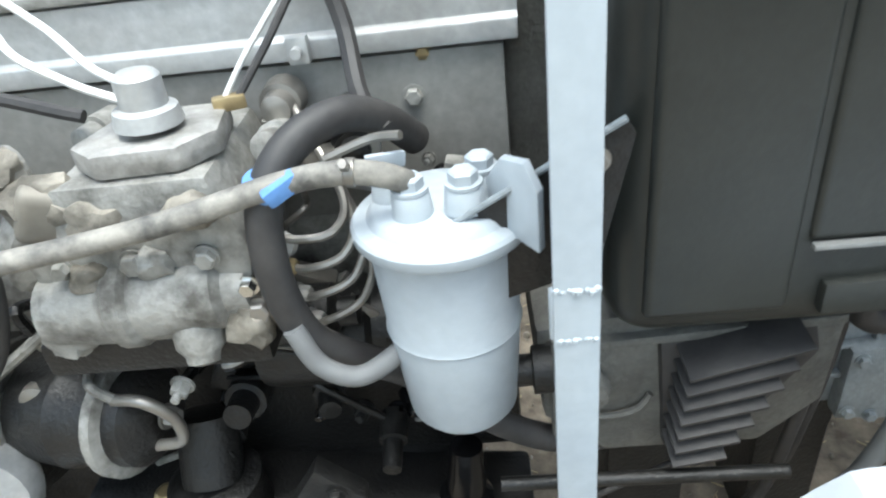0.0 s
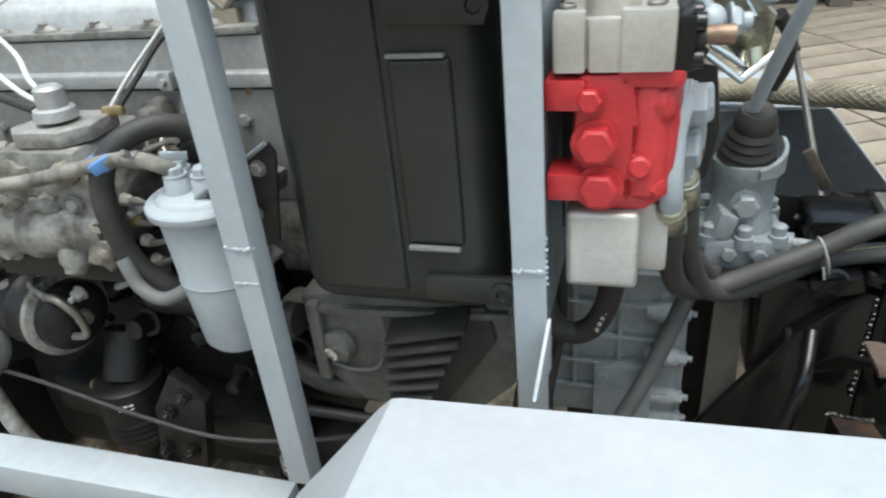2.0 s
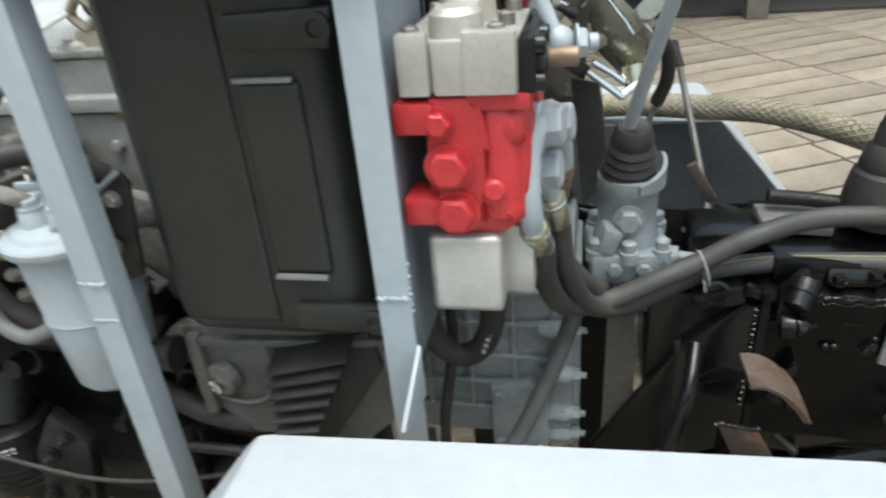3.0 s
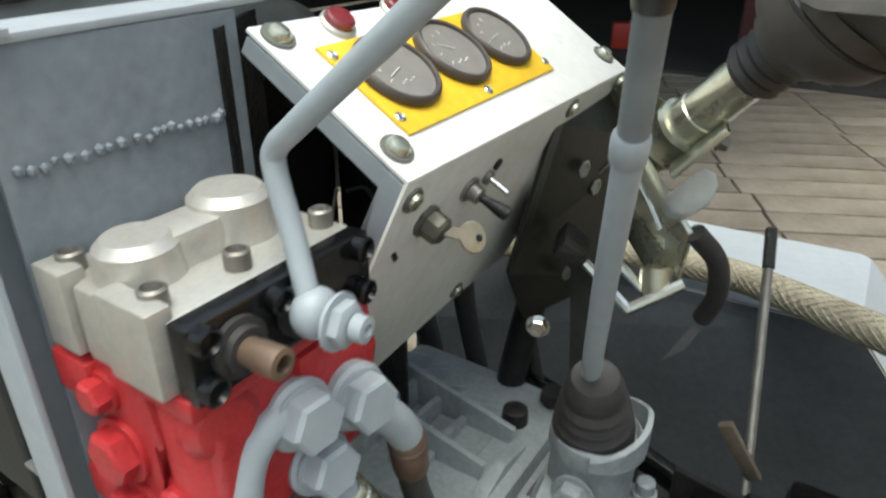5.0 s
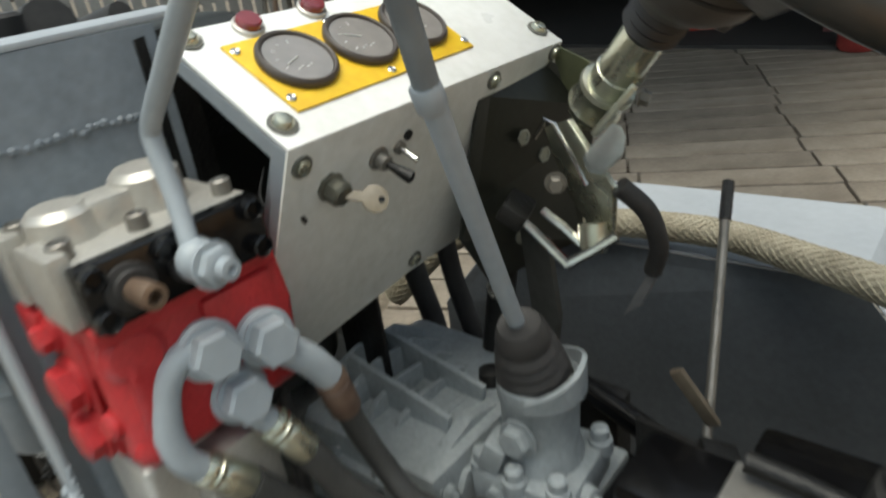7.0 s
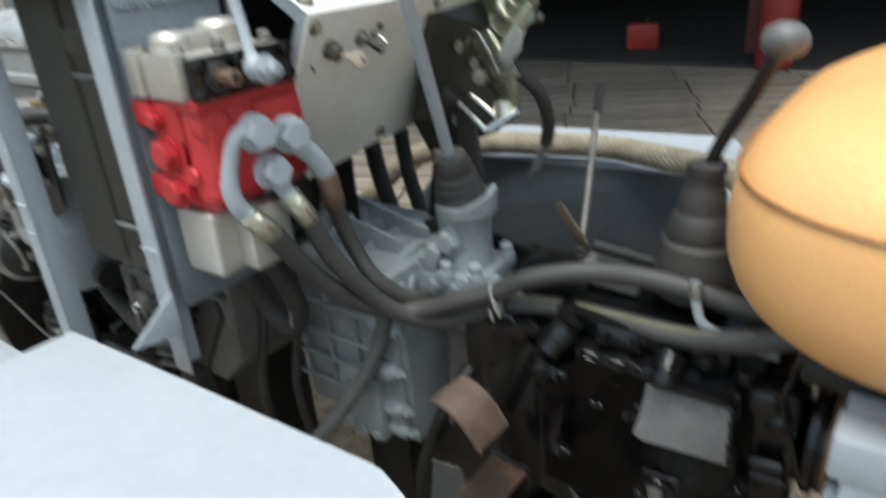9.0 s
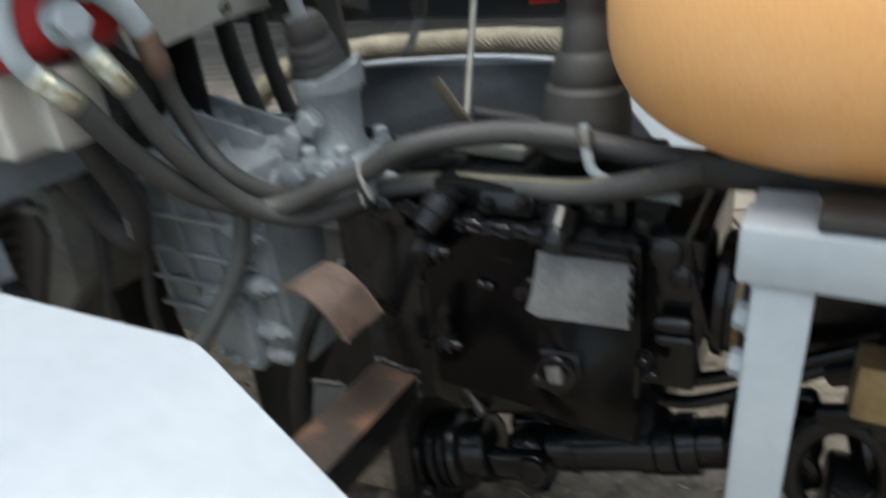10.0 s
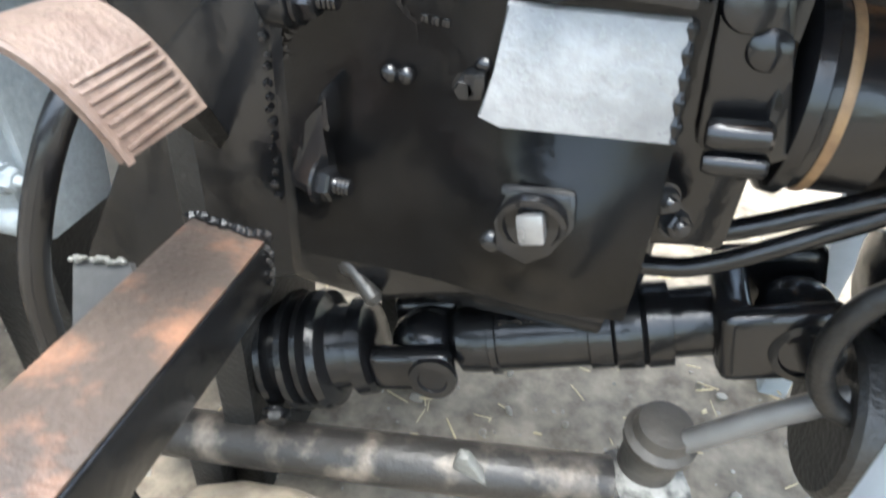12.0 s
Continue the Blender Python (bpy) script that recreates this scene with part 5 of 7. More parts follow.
part("jacket_plate", box(nb(), CA + V((0.026, -0.018, 0.002)), (0.006, 0.04, 0.05), (0, 40, 15), 0.002), ZINC, jk)
part("jacket_bolt", hexa(nb(), CA + V((0.036, -0.002, 0.004)), (0.9, 0.2, -0.3), 0.006, 0.008), STEEL, jk)
part("rubber_sleeve", lathe(nb(), CA + CD * 0.078, CD, [(0, 0.018)] + [(0.002 + 0.004 * k, 0.0225 if k % 2 else 0.0195) for k in range(6)] + [(0.026, 0.021), (0.04, 0.023)], 26), RUBBER, sc)
HB = CA + CD * 0.135
DUSTY = surface("dusty_brown_plastic", (0.062, 0.056, 0.050), (0.10, 0.092, 0.082), 0.6, scale=20, bump=0.2)
hub = part("hub", lathe(nb(), CA + CD * 0.106, CD, [(0, 0.022), (0.004, 0.027), (0.010, 0.029), (0.016, 0.038), (0.028, 0.047), (0.046, 0.052), (0.058, 0.050), (0.060, 0.005)], 36), DUSTY, sc)
part("hub_seam", lathe(nb(), CA + CD * 0.150, CD, [(0, 0.0515), (0.001, 0.0528), (0.003, 0.0528), (0.004, 0.0515)], 36), RUBBER, hub)
part("switch_stub", box(nb(), CA + CD * 0.112 + V((0.022, 0.020, -0.012)), (0.030, 0.026, 0.020), (0, 40, 20), 0.006), RUBBER, hub)
d0, u0, w0 = frame_of(RN)
RW = 0.185
SPOKE = 0.5
RC = V((0.198, 0.515, 0.915))
ring = [RC + (u0 * math.cos(2 * math.pi * k / 48) + w0 * math.sin(2 * math.pi * k / 48)) * RW for k in range(49)]
wh = part("wheel_rim", tube(nb(), ring, 0.0125, seg=14, smooth=False), surface("worn_wheel_plastic", (0.018, 0.019, 0.018), (0.04, 0.04, 0.038), 0.45, scale=16), sc)
for k in range(3):
    a = 2 * math.pi * k / 3 + SPOKE
    dv = u0 * math.cos(a) + w0 * math.sin(a)
    sv = RN.cross(dv).normalized()
    b = nb()
    prism(b, [HB + dv * 0.015 - sv * 0.040, HB + dv * 0.06 - sv * 0.036 + RN * 0.012, RC + dv * 0.178 - sv * 0.016, RC + dv * 0.178 + sv * 0.016, HB + dv * 0.06 + sv * 0.036 + RN * 0.012, HB + dv * 0.015 + sv * 0.040], RN * 0.016, 0.005)
    sk = part("spoke", b, DUSTY, wh)
b = nb()
prism(b, [(0.004, 0.470, 0.772), (0.006, 0.57, 0.78), (0.034, 0.60, 0.73), (0.03, 0.57, 0.61), (-0.02, 0.49, 0.59), (-0.02, 0.455, 0.65)], (0.004, -0.002, 0))
bp = part("mount_plate", b, surface("black_olive_plate", (0.010, 0.011, 0.008), (0.022, 0.022, 0.016), 0.4, scale=16), sc, "black steel mounting plate")
for y, z in ((0.515, 0.725), (0.500, 0.64), (0.545, 0.70)):
    part("plate_hole_rim", lathe(nb(), (0.014, y, z), (0.98, -0.15, -0.1), [(0, 0.0075), (0.0015, 0.0075), (0.0017, 0.0050), (0.0004, 0.0048)], 6 if y > 0.51 else 14), surface("bare_rim_steel", (0.30, 0.31, 0.27), (0.2, 0.2, 0.17), 0.4, 0.5), bp)
part("olive_side", prism(nb(), [(0.012, 0.572, 0.79), (0.016, 0.575, 0.745), (0.055, 0.585, 0.735), (0.062, 0.58, 0.765)], (0, 0.003, 0)), surface("olive_plate", (0.10, 0.105, 0.05), (0.06, 0.065, 0.035), 0.5), sc)
b = nb()
prism(b, [(0.035, 0.515, 0.735), (0.060, 0.510, 0.745), (0.105, 0.495, 0.70), (0.100, 0.50, 0.655), (0.075, 0.515, 0.65), (0.045, 0.525, 0.68)], (0.003, 0.004, 0), 0.0008)
pb = part("pivot_bracket", b, ZINC, sc)
part("bracket_edge", tube(nb(), [(0.030, 0.508, 0.728), (0.043, 0.505, 0.745), (0.052, 0.503, 0.743), (0.075, 0.495, 0.715), (0.085, 0.492, 0.70)], 0.0022, seg=8, smooth=False), CHROME, pb)
cb2 = nb()
prism(cb2, [(0.0860, 0.4880, 0.7270), (0.1090, 0.4880, 0.7530), (0.1170, 0.4880, 0.7510), (0.1200, 0.4880, 0.7430), (0.1180, 0.4880, 0.7300), (0.1030, 0.4880, 0.7150), (0.0910, 0.4880, 0.7160)], (-0.004, 0.003, -0.005), 0.0015)
part("bright_cap", cb2, surface("bright_zinc_sheet", (0.62, 0.66, 0.64), (0.5, 0.54, 0.53), 0.3, 0.75, 12, bump=0.05), pb)
part("pivot_bolt", hexa(nb(), (0.048, 0.507, 0.692), (0.5, -0.8, 0), 0.0075, 0.010), STEEL, pb)
part("pivot_boss", lathe(nb(), (0.085, 0.50, 0.665), (0.2, -0.3, -1), [(0, 0.013), (0.02, 0.012), (0.024, 0.008)], 16), ZINC, pb)
for off in (0.0, 0.017):
    part("fork_bar", tube(nb(), [(0.030 + off * 0.8, 0.475 + off, 0.672), (0.046 + off, 0.475 + off, 0.66), (0.076 + off * 0.7, 0.474 + off, 0.637 + off * 0.3)], 0.0042, seg=8, smooth=False), CHROME, sc)
part("fork_end", tube(nb(), [(0.074, 0.474, 0.637), (0.090, 0.485, 0.647), (0.108, 0.495, 0.66)], 0.0045, seg=8, smooth=False), CHROME, sc)
part("fork_root", box(nb(), (0.022, 0.485, 0.672), (0.024, 0.04, 0.016), (0, 35, 20), 0.003), BLACKMATT, sc)
b = nb()
prism(b, [(0.02, 0.49, 0.655), (0.05, 0.485, 0.65), (0.06, 0.48, 0.58), (0.05, 0.48, 0.52), (0.035, 0.485, 0.50)], (0.002, 0.004, 0))
part("lower_plate", b, surface("gray_zinc_plate", (0.08, 0.08, 0.075), (0.045, 0.045, 0.04), 0.45, 0.4), sc)
part("lower_tube", tube(nb(), [(-0.01, 0.53, 0.68), (-0.03, 0.52, 0.56), (-0.05, 0.50, 0.40)], 0.014, seg=14), BLACKMATT, sc)
part("end_bolt", hexa(nb(), (0.005, 0.47, 0.60), (0.3, -0.9, 0.1), 0.008, 0.008), CHROME, sc)
solo("horn_cable", tube(nb(), [(0.108, 0.50, 0.70), (0.124, 0.515, 0.675), (0.127, 0.53, 0.64), (0.118, 0.54, 0.61)], 0.008, seg=12), RUBBER, "black cable hanging from the steering column", "cable")
solo("cable_tail", prism(nb(), [(0.118, 0.538, 0.615), (0.124, 0.542, 0.612), (0.108, 0.535, 0.575), (0.095, 0.53, 0.565)], (0.001, 0.003, 0)), surface("frayed_gray_tape", (0.16, 0.16, 0.16), None, 0.6), "loose gray tape end of the cable", "cable")

# parts seen below the dashboard
for k, x in enumerate((-0.16, -0.10, -0.03)):
    solo("wiring_conduit", tube(nb(), [(x, 0.52, 0.68), (x - 0.01, 0.54, 0.56), (x + 0.005, 0.55, 0.46), (x + 0.03, 0.53, 0.38)], 0.013 - 0.002 * k, seg=12), RUBBER, "black cable conduit dropping behind the gearbox", "conduit", "cable conduits")
lk = thing("linkage", (0.1, 0.53, 0.38), "black pedal linkage with bolt behind the gearbox", "linkage")
part("cross_bar", tube(nb(), [(-0.05, 0.56, 0.47), (0.03, 0.545, 0.462), (0.13, 0.52, 0.45)], 0.012, seg=12), BLACK, lk)
part("cross_bar_rail", tube(nb(), [(-0.05, 0.545, 0.49), (0.03, 0.53, 0.482), (0.13, 0.505, 0.47)], 0.004, seg=8), BLACK, lk)
part("pivot_stud", lathe(nb(), (0.012, 0.50, 0.47), (0, 0, 1), [(0, 0.011), (0.02, 0.011), (0.021, 0.008), (0.035, 0.008), (0.036, 0.012), (0.045, 0.011)], 14), BLACKMATT, lk)
part("support", box(nb(), (0.06, 0.55, 0.23), (0.05, 0.03, 0.45), bev=0.003), BLACKMATT, lk)
jl = thing("jack_lever", (0.19, 0.47, 0.47), "thin gray steel rod standing by the fender", "lever")
part("rod", tube(nb(), [(0.183, 0.500, 0.485), (0.166, 0.560, 0.565), (0.150, 0.615, 0.635)], 0.0042, seg=10, smooth=False), STEEL, jl)
part("grip", tube(nb(), [(0.151, 0.612, 0.633), (0.144, 0.638, 0.658)], 0.0052, seg=8, smooth=False), BLACKMATT, jl)
part("foot", box(nb(), (0.20, 0.47, 0.49), (0.03, 0.03, 0.03), (0, 20, 30), 0.003), BLACKMATT, jl)
part("bracket", prism(nb(), [(0.13, 0.48, 0.50), (0.20, 0.47, 0.50), (0.20, 0.47, 0.44), (0.13, 0.48, 0.44)], (0, 0.006, 0)), BLACKMATT, jl)
part("rusty_link", box(nb(), (0.172, 0.50, 0.525), (0.012, 0.006, 0.06), (10, -30, 0), 0.002), surface("rusty_link_steel", (0.19, 0.16, 0.12), (0.11, 0.085, 0.06), 0.6, 0.4), jl)
part("pale_link", box(nb(), (0.158, 0.455, 0.495), (0.008, 0.006, 0.03), (0, 30, 0), 0.002), ALU, jl)

# ---- second lever with large boot ----
l2 = thing("range_lever", (0.335, 0.43, 0.52), "black range lever with large rubber boot", "gear lever")
part("boot", lathe(nb(), (0.338, 0.43, 0.515), (0.02, 0, 1), [(0, 0.039), (0.004, 0.040), (0.03, 0.038), (0.052, 0.034), (0.056, 0.029), (0.060, 0.0305), (0.078, 0.026), (0.082, 0.022), (0.100, 0.020), (0.104, 0.018), (0.116, 0.016), (0.120, 0.018), (0.128, 0.017), (0.130, 0.008)], 32), surface("dusty_boot_rubber", (0.032, 0.030, 0.028), (0.058, 0.055, 0.05), 0.6, scale=18), l2)
part("rod", tube(nb(), [(0.340, 0.43, 0.635), (0.352, 0.43, 0.665), (0.372, 0.43, 0.705), (0.388, 0.43, 0.742)], 0.0062, seg=12), BLACK, l2)
part("knob", ball(nb(), (0.392, 0.43, 0.750), 0.0168, (1.12, 1, 0.9), 24, 16), surface("dusty_knob", (0.07, 0.07, 0.072), (0.13, 0.13, 0.13), 0.42, scale=30), l2)

# ---- rear gearbox ----
rg = thing("rear_gearbox", (0.31, 0.45, 0.15), "oily black painted rear gearbox with bolted covers", "gearbox")
b = nb()
prism(b, [(0.212, 0.337, 0.475), (0.412, 0.337, 0.475), (0.416, 0.337, 0.33), (0.36, 0.337, 0.30), (0.27, 0.337, 0.265), (0.212, 0.337, 0.27)], (0, 0.22, 0), 0.010)
part("case", b, BLACK, rg)
b = nb()
prism(b, [(0.142, 0.345, 0.400), (0.200, 0.343, 0.458), (0.214, 0.342, 0.455), (0.214, 0.342, 0.27), (0.06, 0.35, 0.20), (0.05, 0.35, 0.24)], (0, 0.012, 0), 0.002)
ad = part("adapter_plate", b, BLACK, rg)
b = nb()
grid = []
for i in range(44):
    row = []
    for j in range(36):
        x, z = 0.222 + 0.190 * i / 43, 0.296 + 0.170 * j / 35
        y = 0.3362 - 0.031 * math.exp(-((x - 0.368) / 0.045) ** 2 - ((z - 0.352) / 0.050) ** 2)
        row.append(b.verts.new((x, y, z)))
    grid.append(row)
for i in range(43):
    for j in range(35):
        b.faces.new((grid[i][j], grid[i + 1][j], grid[i + 1][j + 1], grid[i][j + 1]))
bmesh.ops.solidify(b, geom=b.faces[:], thickness=-0.002)
part("bulged_face", b, BLACK, rg, sharp=60)
part("adapter_box", box(nb(), (0.16, 0.42, 0.385), (0.105, 0.125, 0.15), bev=0.008), BLACK, rg)
bb = nb()
weld(bb, (0.211, 0.341, 0.456), (0.2085, 0.341, 0.325), 17, 0.0027, 21)
part("weld_bead", bb, BLACK, ad)
b = nb()
cq = [(0.3295, 0.3365, 0.4575), (0.4055, 0.3365, 0.460), (0.409, 0.3235, 0.411), (0.334, 0.323, 0.406), (0.323, 0.3245, 0.409), (0.329, 0.330, 0.429)]
prism(b, cq, (0, -0.0035, -0.001), 0.0012)
cpl = part("cover_plate", b, PATCH, rg, "bare gray rectangular cover plate")
part("edge_ridge", tube(nb(), [(0.4058 + 0.0005 * k + 0.0004 * math.sin(k * 2.3), 0.3340 - 0.0019 * k, 0.4585 - 0.0068 * k) for k in range(8)], lambda t: 0.0022 + 0.0007 * math.sin(t * 31), seg=8), BLACK, cpl)
b = nb()
prism(b, [(0.339, 0.312, 0.383), (0.374, 0.312, 0.386), (0.376, 0.307, 0.371), (0.367, 0.306, 0.354), (0.356, 0.305, 0.347), (0.338, 0.306, 0.353), (0.342, 0.309, 0.367)], (0, -0.006, -0.001), 0.003)
pd = part("plug_pad", b, BLACK, rg)
part("plug_ring", lathe(nb(), (0.3565, 0.3025, 0.3695), (0.02, -1, -0.2), [(0, 0.0165), (0.003, 0.016), (0.004, 0.0135), (0.001, 0.0125), (0.0012, 0.004)], 26), BLACK, pd)
part("square_plug", box(nb(), (0.3568, 0.299, 0.3695), (0.0125, 0.012, 0.0145), (-10, -14, 0), 0.002), surface("worn_plug_steel", (0.26, 0.26, 0.26), (0.12, 0.12, 0.12), 0.22, 0.6, 60), pd, "worn square drain plug")
part("pad_lug", ball(nb(), (0.338, 0.306, 0.352), 0.006, (1, 0.8, 1), 12, 8), BLACK, pd)
for x in (0.2775, 0.2855):
    part("dowel", ball(nb(), (x, 0.333, 0.417), 0.0048, (1, 0.8, 1), 12, 8), BLACK, rg)
part("dowel", hexa(nb(), (0.3145, 0.336, 0.416), (0, -1, 0), 0.0055, 0.008), BLACK, rg)
part("dowel", ball(nb(), (0.322, 0.335, 0.427), 0.004, (1.2, 0.8, 1), 12, 8), BLACK, rg)
part("square_fitting", box(nb(), (0.3195, 0.333, 0.4185), (0.010, 0.010, 0.013), (0, -6, 0), 0.002), BLACK, rg)
lg = part("lug_arm", prism(nb(), [(0.2460, 0.3200, 0.4080), (0.2510, 0.3180, 0.4060), (0.2520, 0.3190, 0.3900), (0.2460, 0.3200, 0.3720), (0.2480, 0.3200, 0.3560), (0.2380, 0.3200, 0.3470), (0.2250, 0.3210, 0.3530), (0.2320, 0.3220, 0.3740), (0.2420, 0.3220, 0.3900)], (0, 0.02, 0), 0.004), BLACK, rg)
bolt("lug_nut", (0.2450, 0.3180, 0.3595), (1, -0.1, 0.05), 0.0095, 0.009, BLACK, lg, stud=0.009)
tb = part("top_ear", lathe(nb(), (0.2270, 0.3180, 0.4515), (1, -0.05, 0.05), [(0, 0.0125), (0.003, 0.0138), (0.012, 0.0138), (0.014, 0.011)], 22), BLACK, rg)
bolt("ear_nut", (0.2420, 0.3170, 0.4525), (1, -0.05, 0.05), 0.0095, 0.009, BLACK, tb, stud=0.009)
part("ear_arm", prism(nb(), [(0.2240, 0.3210, 0.4480), (0.2360, 0.3200, 0.4520), (0.2460, 0.3220, 0.4840), (0.2360, 0.3240, 0.4920), (0.2260, 0.3260, 0.4780)], (0, 0.022, 0), 0.004), BLACK, rg)
part("oil_tube", lathe(nb(), (0.2370, 0.3140, 0.4730), (0.35, 0.55, 0.6), [(0, 0.009), (0.002, 0.0125), (0.016, 0.0132), (0.017, 0.0150), (0.03, 0.0150), (0.034, 0.011)], 22), BLACK, rg)
part("oil_tube", lathe(nb(), (0.3475, 0.3220, 0.4670), (0.0, 0.75, 0.66), [(0, 0.009), (0.003, 0.0115), (0.014, 0.0120), (0.015, 0.0142), (0.032, 0.0142), (0.036, 0.008)], 22), BLACK, rg)
for zz, rr in ((0.4800, 0.0022), (0.4735, 0.0020)):
    part("gasket_bead", tube(nb(), [(0.264 + 0.0046 * k, 0.324 + 0.0012 * math.sin(k * 2.1), zz + 0.0012 * math.sin(k * 1.3 + zz * 900)) for k in range(18)], lambda t, r=rr: r * (1 + 0.22 * math.sin(t * 37)), seg=8), BLACK, rg)
part("gasket_bead", weld(nb(), (0.316, 0.322, 0.476), (0.336, 0.322, 0.4735), 14, 0.0017, 31), BLACK, rg)
part("gasket_rail", box(nb(), (0.38, 0.330, 0.469), (0.05, 0.014, 0.005), (0, 1, 0), 0.001), BLACK, rg)
part("top_cover", box(nb(), (0.31, 0.43, 0.489), (0.17, 0.15, 0.026), bev=0.006), BLACK, rg)
for k in range(6):
    x = 0.25 + 0.032 * k
    bolt("cover_bolt", (x, 0.348, 0.488 - 0.004 * (k % 2)), (0, -0.2, 1), 0.0065, 0.009, BLACK, rg)
part("top_hump", box(nb(), (0.297, 0.362, 0.484), (0.05, 0.03, 0.02), (-20, 0, 0), 0.006), BLACK, rg)
part("cast_tab", box(nb(), (0.205, 0.345, 0.474), (0.018, 0.014, 0.012), (0, 20, 0), 0.004), BLACK, rg)
part("tube_ring", lathe(nb(), (0.172, 0.352, 0.466), (0, -1, 0.35), [(0, 0.013), (0.006, 0.013), (0.0065, 0.0095), (0.002, 0.009)], 22), BLACK, rg)
part("rail_block", box(nb(), (0.175, 0.36, 0.46), (0.05, 0.03, 0.02), (0, -12, 0), 0.004), BLACK, rg)
for x, z in ((0.293, 0.4445), (0.298, 0.444), (0.303, 0.4435)):
    part("cast_mark", box(nb(), (x, 0.3355, z), (0.004, 0.002, 0.004), bev=0.001), BLACK, rg)
part("bottom_bulge", lathe(nb(), (0.215, 0.44, 0.30), (1, 0, 0), [(0, 0.06), (0.01, 0.085), (0.19, 0.085), (0.21, 0.05)], 30), BLACK, rg)
b = nb()
prism(b, [(0.414, 0.345, 0.478), (0.441, 0.345, 0.482), (0.452, 0.345, 0.44), (0.466, 0.345, 0.40), (0.442, 0.345, 0.386), (0.422, 0.345, 0.40)], (0, 0.15, 0), 0.005)
part("end_housing", b, BLACK, rg)
part("neck", box(nb(), (0.43, 0.43, 0.405), (0.05, 0.15, 0.14), bev=0.008), BLACK, rg)
part("end_boss", lathe(nb(), (0.428, 0.346, 0.466), (0, -1, 0.2), [(0, 0.013), (0.004, 0.012), (0.006, 0.007)], 18), BLACK, rg)
part("end_boss", lathe(nb(), (0.440, 0.346, 0.448), (0, -1, 0.2), [(0, 0.010), (0.003, 0.009), (0.005, 0.005)], 16), BLACK, rg)
for x0, z, r in ((0.424, 0.411, 0.0075), (0.426, 0.397, 0.006)):
    part("spring_bolt", lathe(nb(), (x0, 0.336, z), (1, 0, 0.08), [(0, r * 0.8), (0.004, r), (0.026, r), (0.028, r * 0.7)], 14), BLACK, rg)
for x0, z in ((0.415, 0.372), (0.423, 0.360)):
    bolt("end_bolt", (x0, 0.34, z), (0.5, -1, 0.2), 0.007, 0.007, BLACK, rg, stud=0.004)
part("brake_flange", lathe(nb(), (0.443, 0.396, 0.415), (1, 0, 0), [(0, 0.044), (0.003, 0.052), (0.006, 0.054), (0.010, 0.052)], 44), BLACK, rg, "black brake drum flange")
dr = part("brake_drum", lathe(nb(), (0.460, 0.396, 0.413), (1, 0, 0), [(0, 0.046), (0.003, 0.051), (0.010, 0.052), (0.012, 0.048), (0.046, 0.046), (0.052, 0.035)], 44), BLACK, rg)
part("rust_band", lathe(nb(), (0.477, 0.396, 0.413), (1, 0, 0), [(0, 0.0483), (0.002, 0.0486), (0.004, 0.0486), (0.005, 0.0483)], 44), surface("orange_wear_band", (0.26, 0.17, 0.09), (0.10, 0.06, 0.04), 0.45, 0.5, 40), dr)
part("end_block", box(nb(), (0.60, 0.475, 0.39), (0.17, 0.12, 0.09), bev=0.02), BLACK, rg)
part("support_leg", box(nb(), (0.24, 0.53, 0.15), (0.05, 0.05, 0.30), bev=0.004), BLACKMATT, rg)
part("hose_bracket", prism(nb(), [(0.398, 0.372, 0.515), (0.424, 0.372, 0.515), (0.418, 0.372, 0.47), (0.395, 0.372, 0.47)], (0, 0.02, 0)), BLACKMATT, rg)
sd = thing("selector_housing", (0.22, 0.43, 0.47), "black selector housing with a machined cap", "housing")
part("body", box(nb(), (0.195, 0.43, 0.485), (0.09, 0.07, 0.05), bev=0.006), BLACK, sd)
part("end_cap", lathe(nb(), (0.166, 0.395, 0.421), (1, -0.08, 0.05), [(0, 0.022), (0.01, 0.022), (0.011, 0.019), (0.02, 0.019), (0.021, 0.022), (0.03, 0.0215), (0.032, 0.015)], 24), surface("oily_steel", (0.10, 0.10, 0.10), (0.05, 0.05, 0.05), 0.25, 0.7), sd)
part("top_lid", box(nb(), (0.255, 0.43, 0.512), (0.07, 0.05, 0.012), (0, 3, 0), 0.003), surface("dusty_gray_lid", (0.20, 0.195, 0.18), (0.13, 0.125, 0.115), 0.6), sd)
part("fork_bar", tube(nb(), [(0.23, 0.44, 0.535), (0.28, 0.44, 0.53), (0.34, 0.43, 0.525)], 0.008, seg=10), BLACKMATT, sd)
tp = thing("vent_pipe", (0.37, 0.38, 0.5), "small gray bent vent pipe with a ribbed cap", "pipe")
part("pipe", tube(nb(), [(0.352, 0.385, 0.548), (0.358, 0.375, 0.525), (0.368, 0.37, 0.512), (0.40, 0.37, 0.503), (0.43, 0.37, 0.50)], 0.0048, seg=10), GRAYCAST, tp)
part("cap", lathe(nb(), (0.356, 0.378, 0.532), (-0.3, 0.3, 1), [(0, 0.0055), (0.008, 0.0075), (0.013, 0.0075), (0.014, 0.005)], 8), STEEL, tp)

# ---- pedal and fender arm ----
pe = thing("foot_pedal", (0.2, 0.24, 0.36), "worn brown steel foot pedal with grooved end", "pedal")
b = nb()
arc = []
for k in range(9):
    t = k / 8
    arc.append((0.178 + 0.052 * t, 0.466 + 0.005 * math.sin(t * 2.2) - 0.040 * t * t))
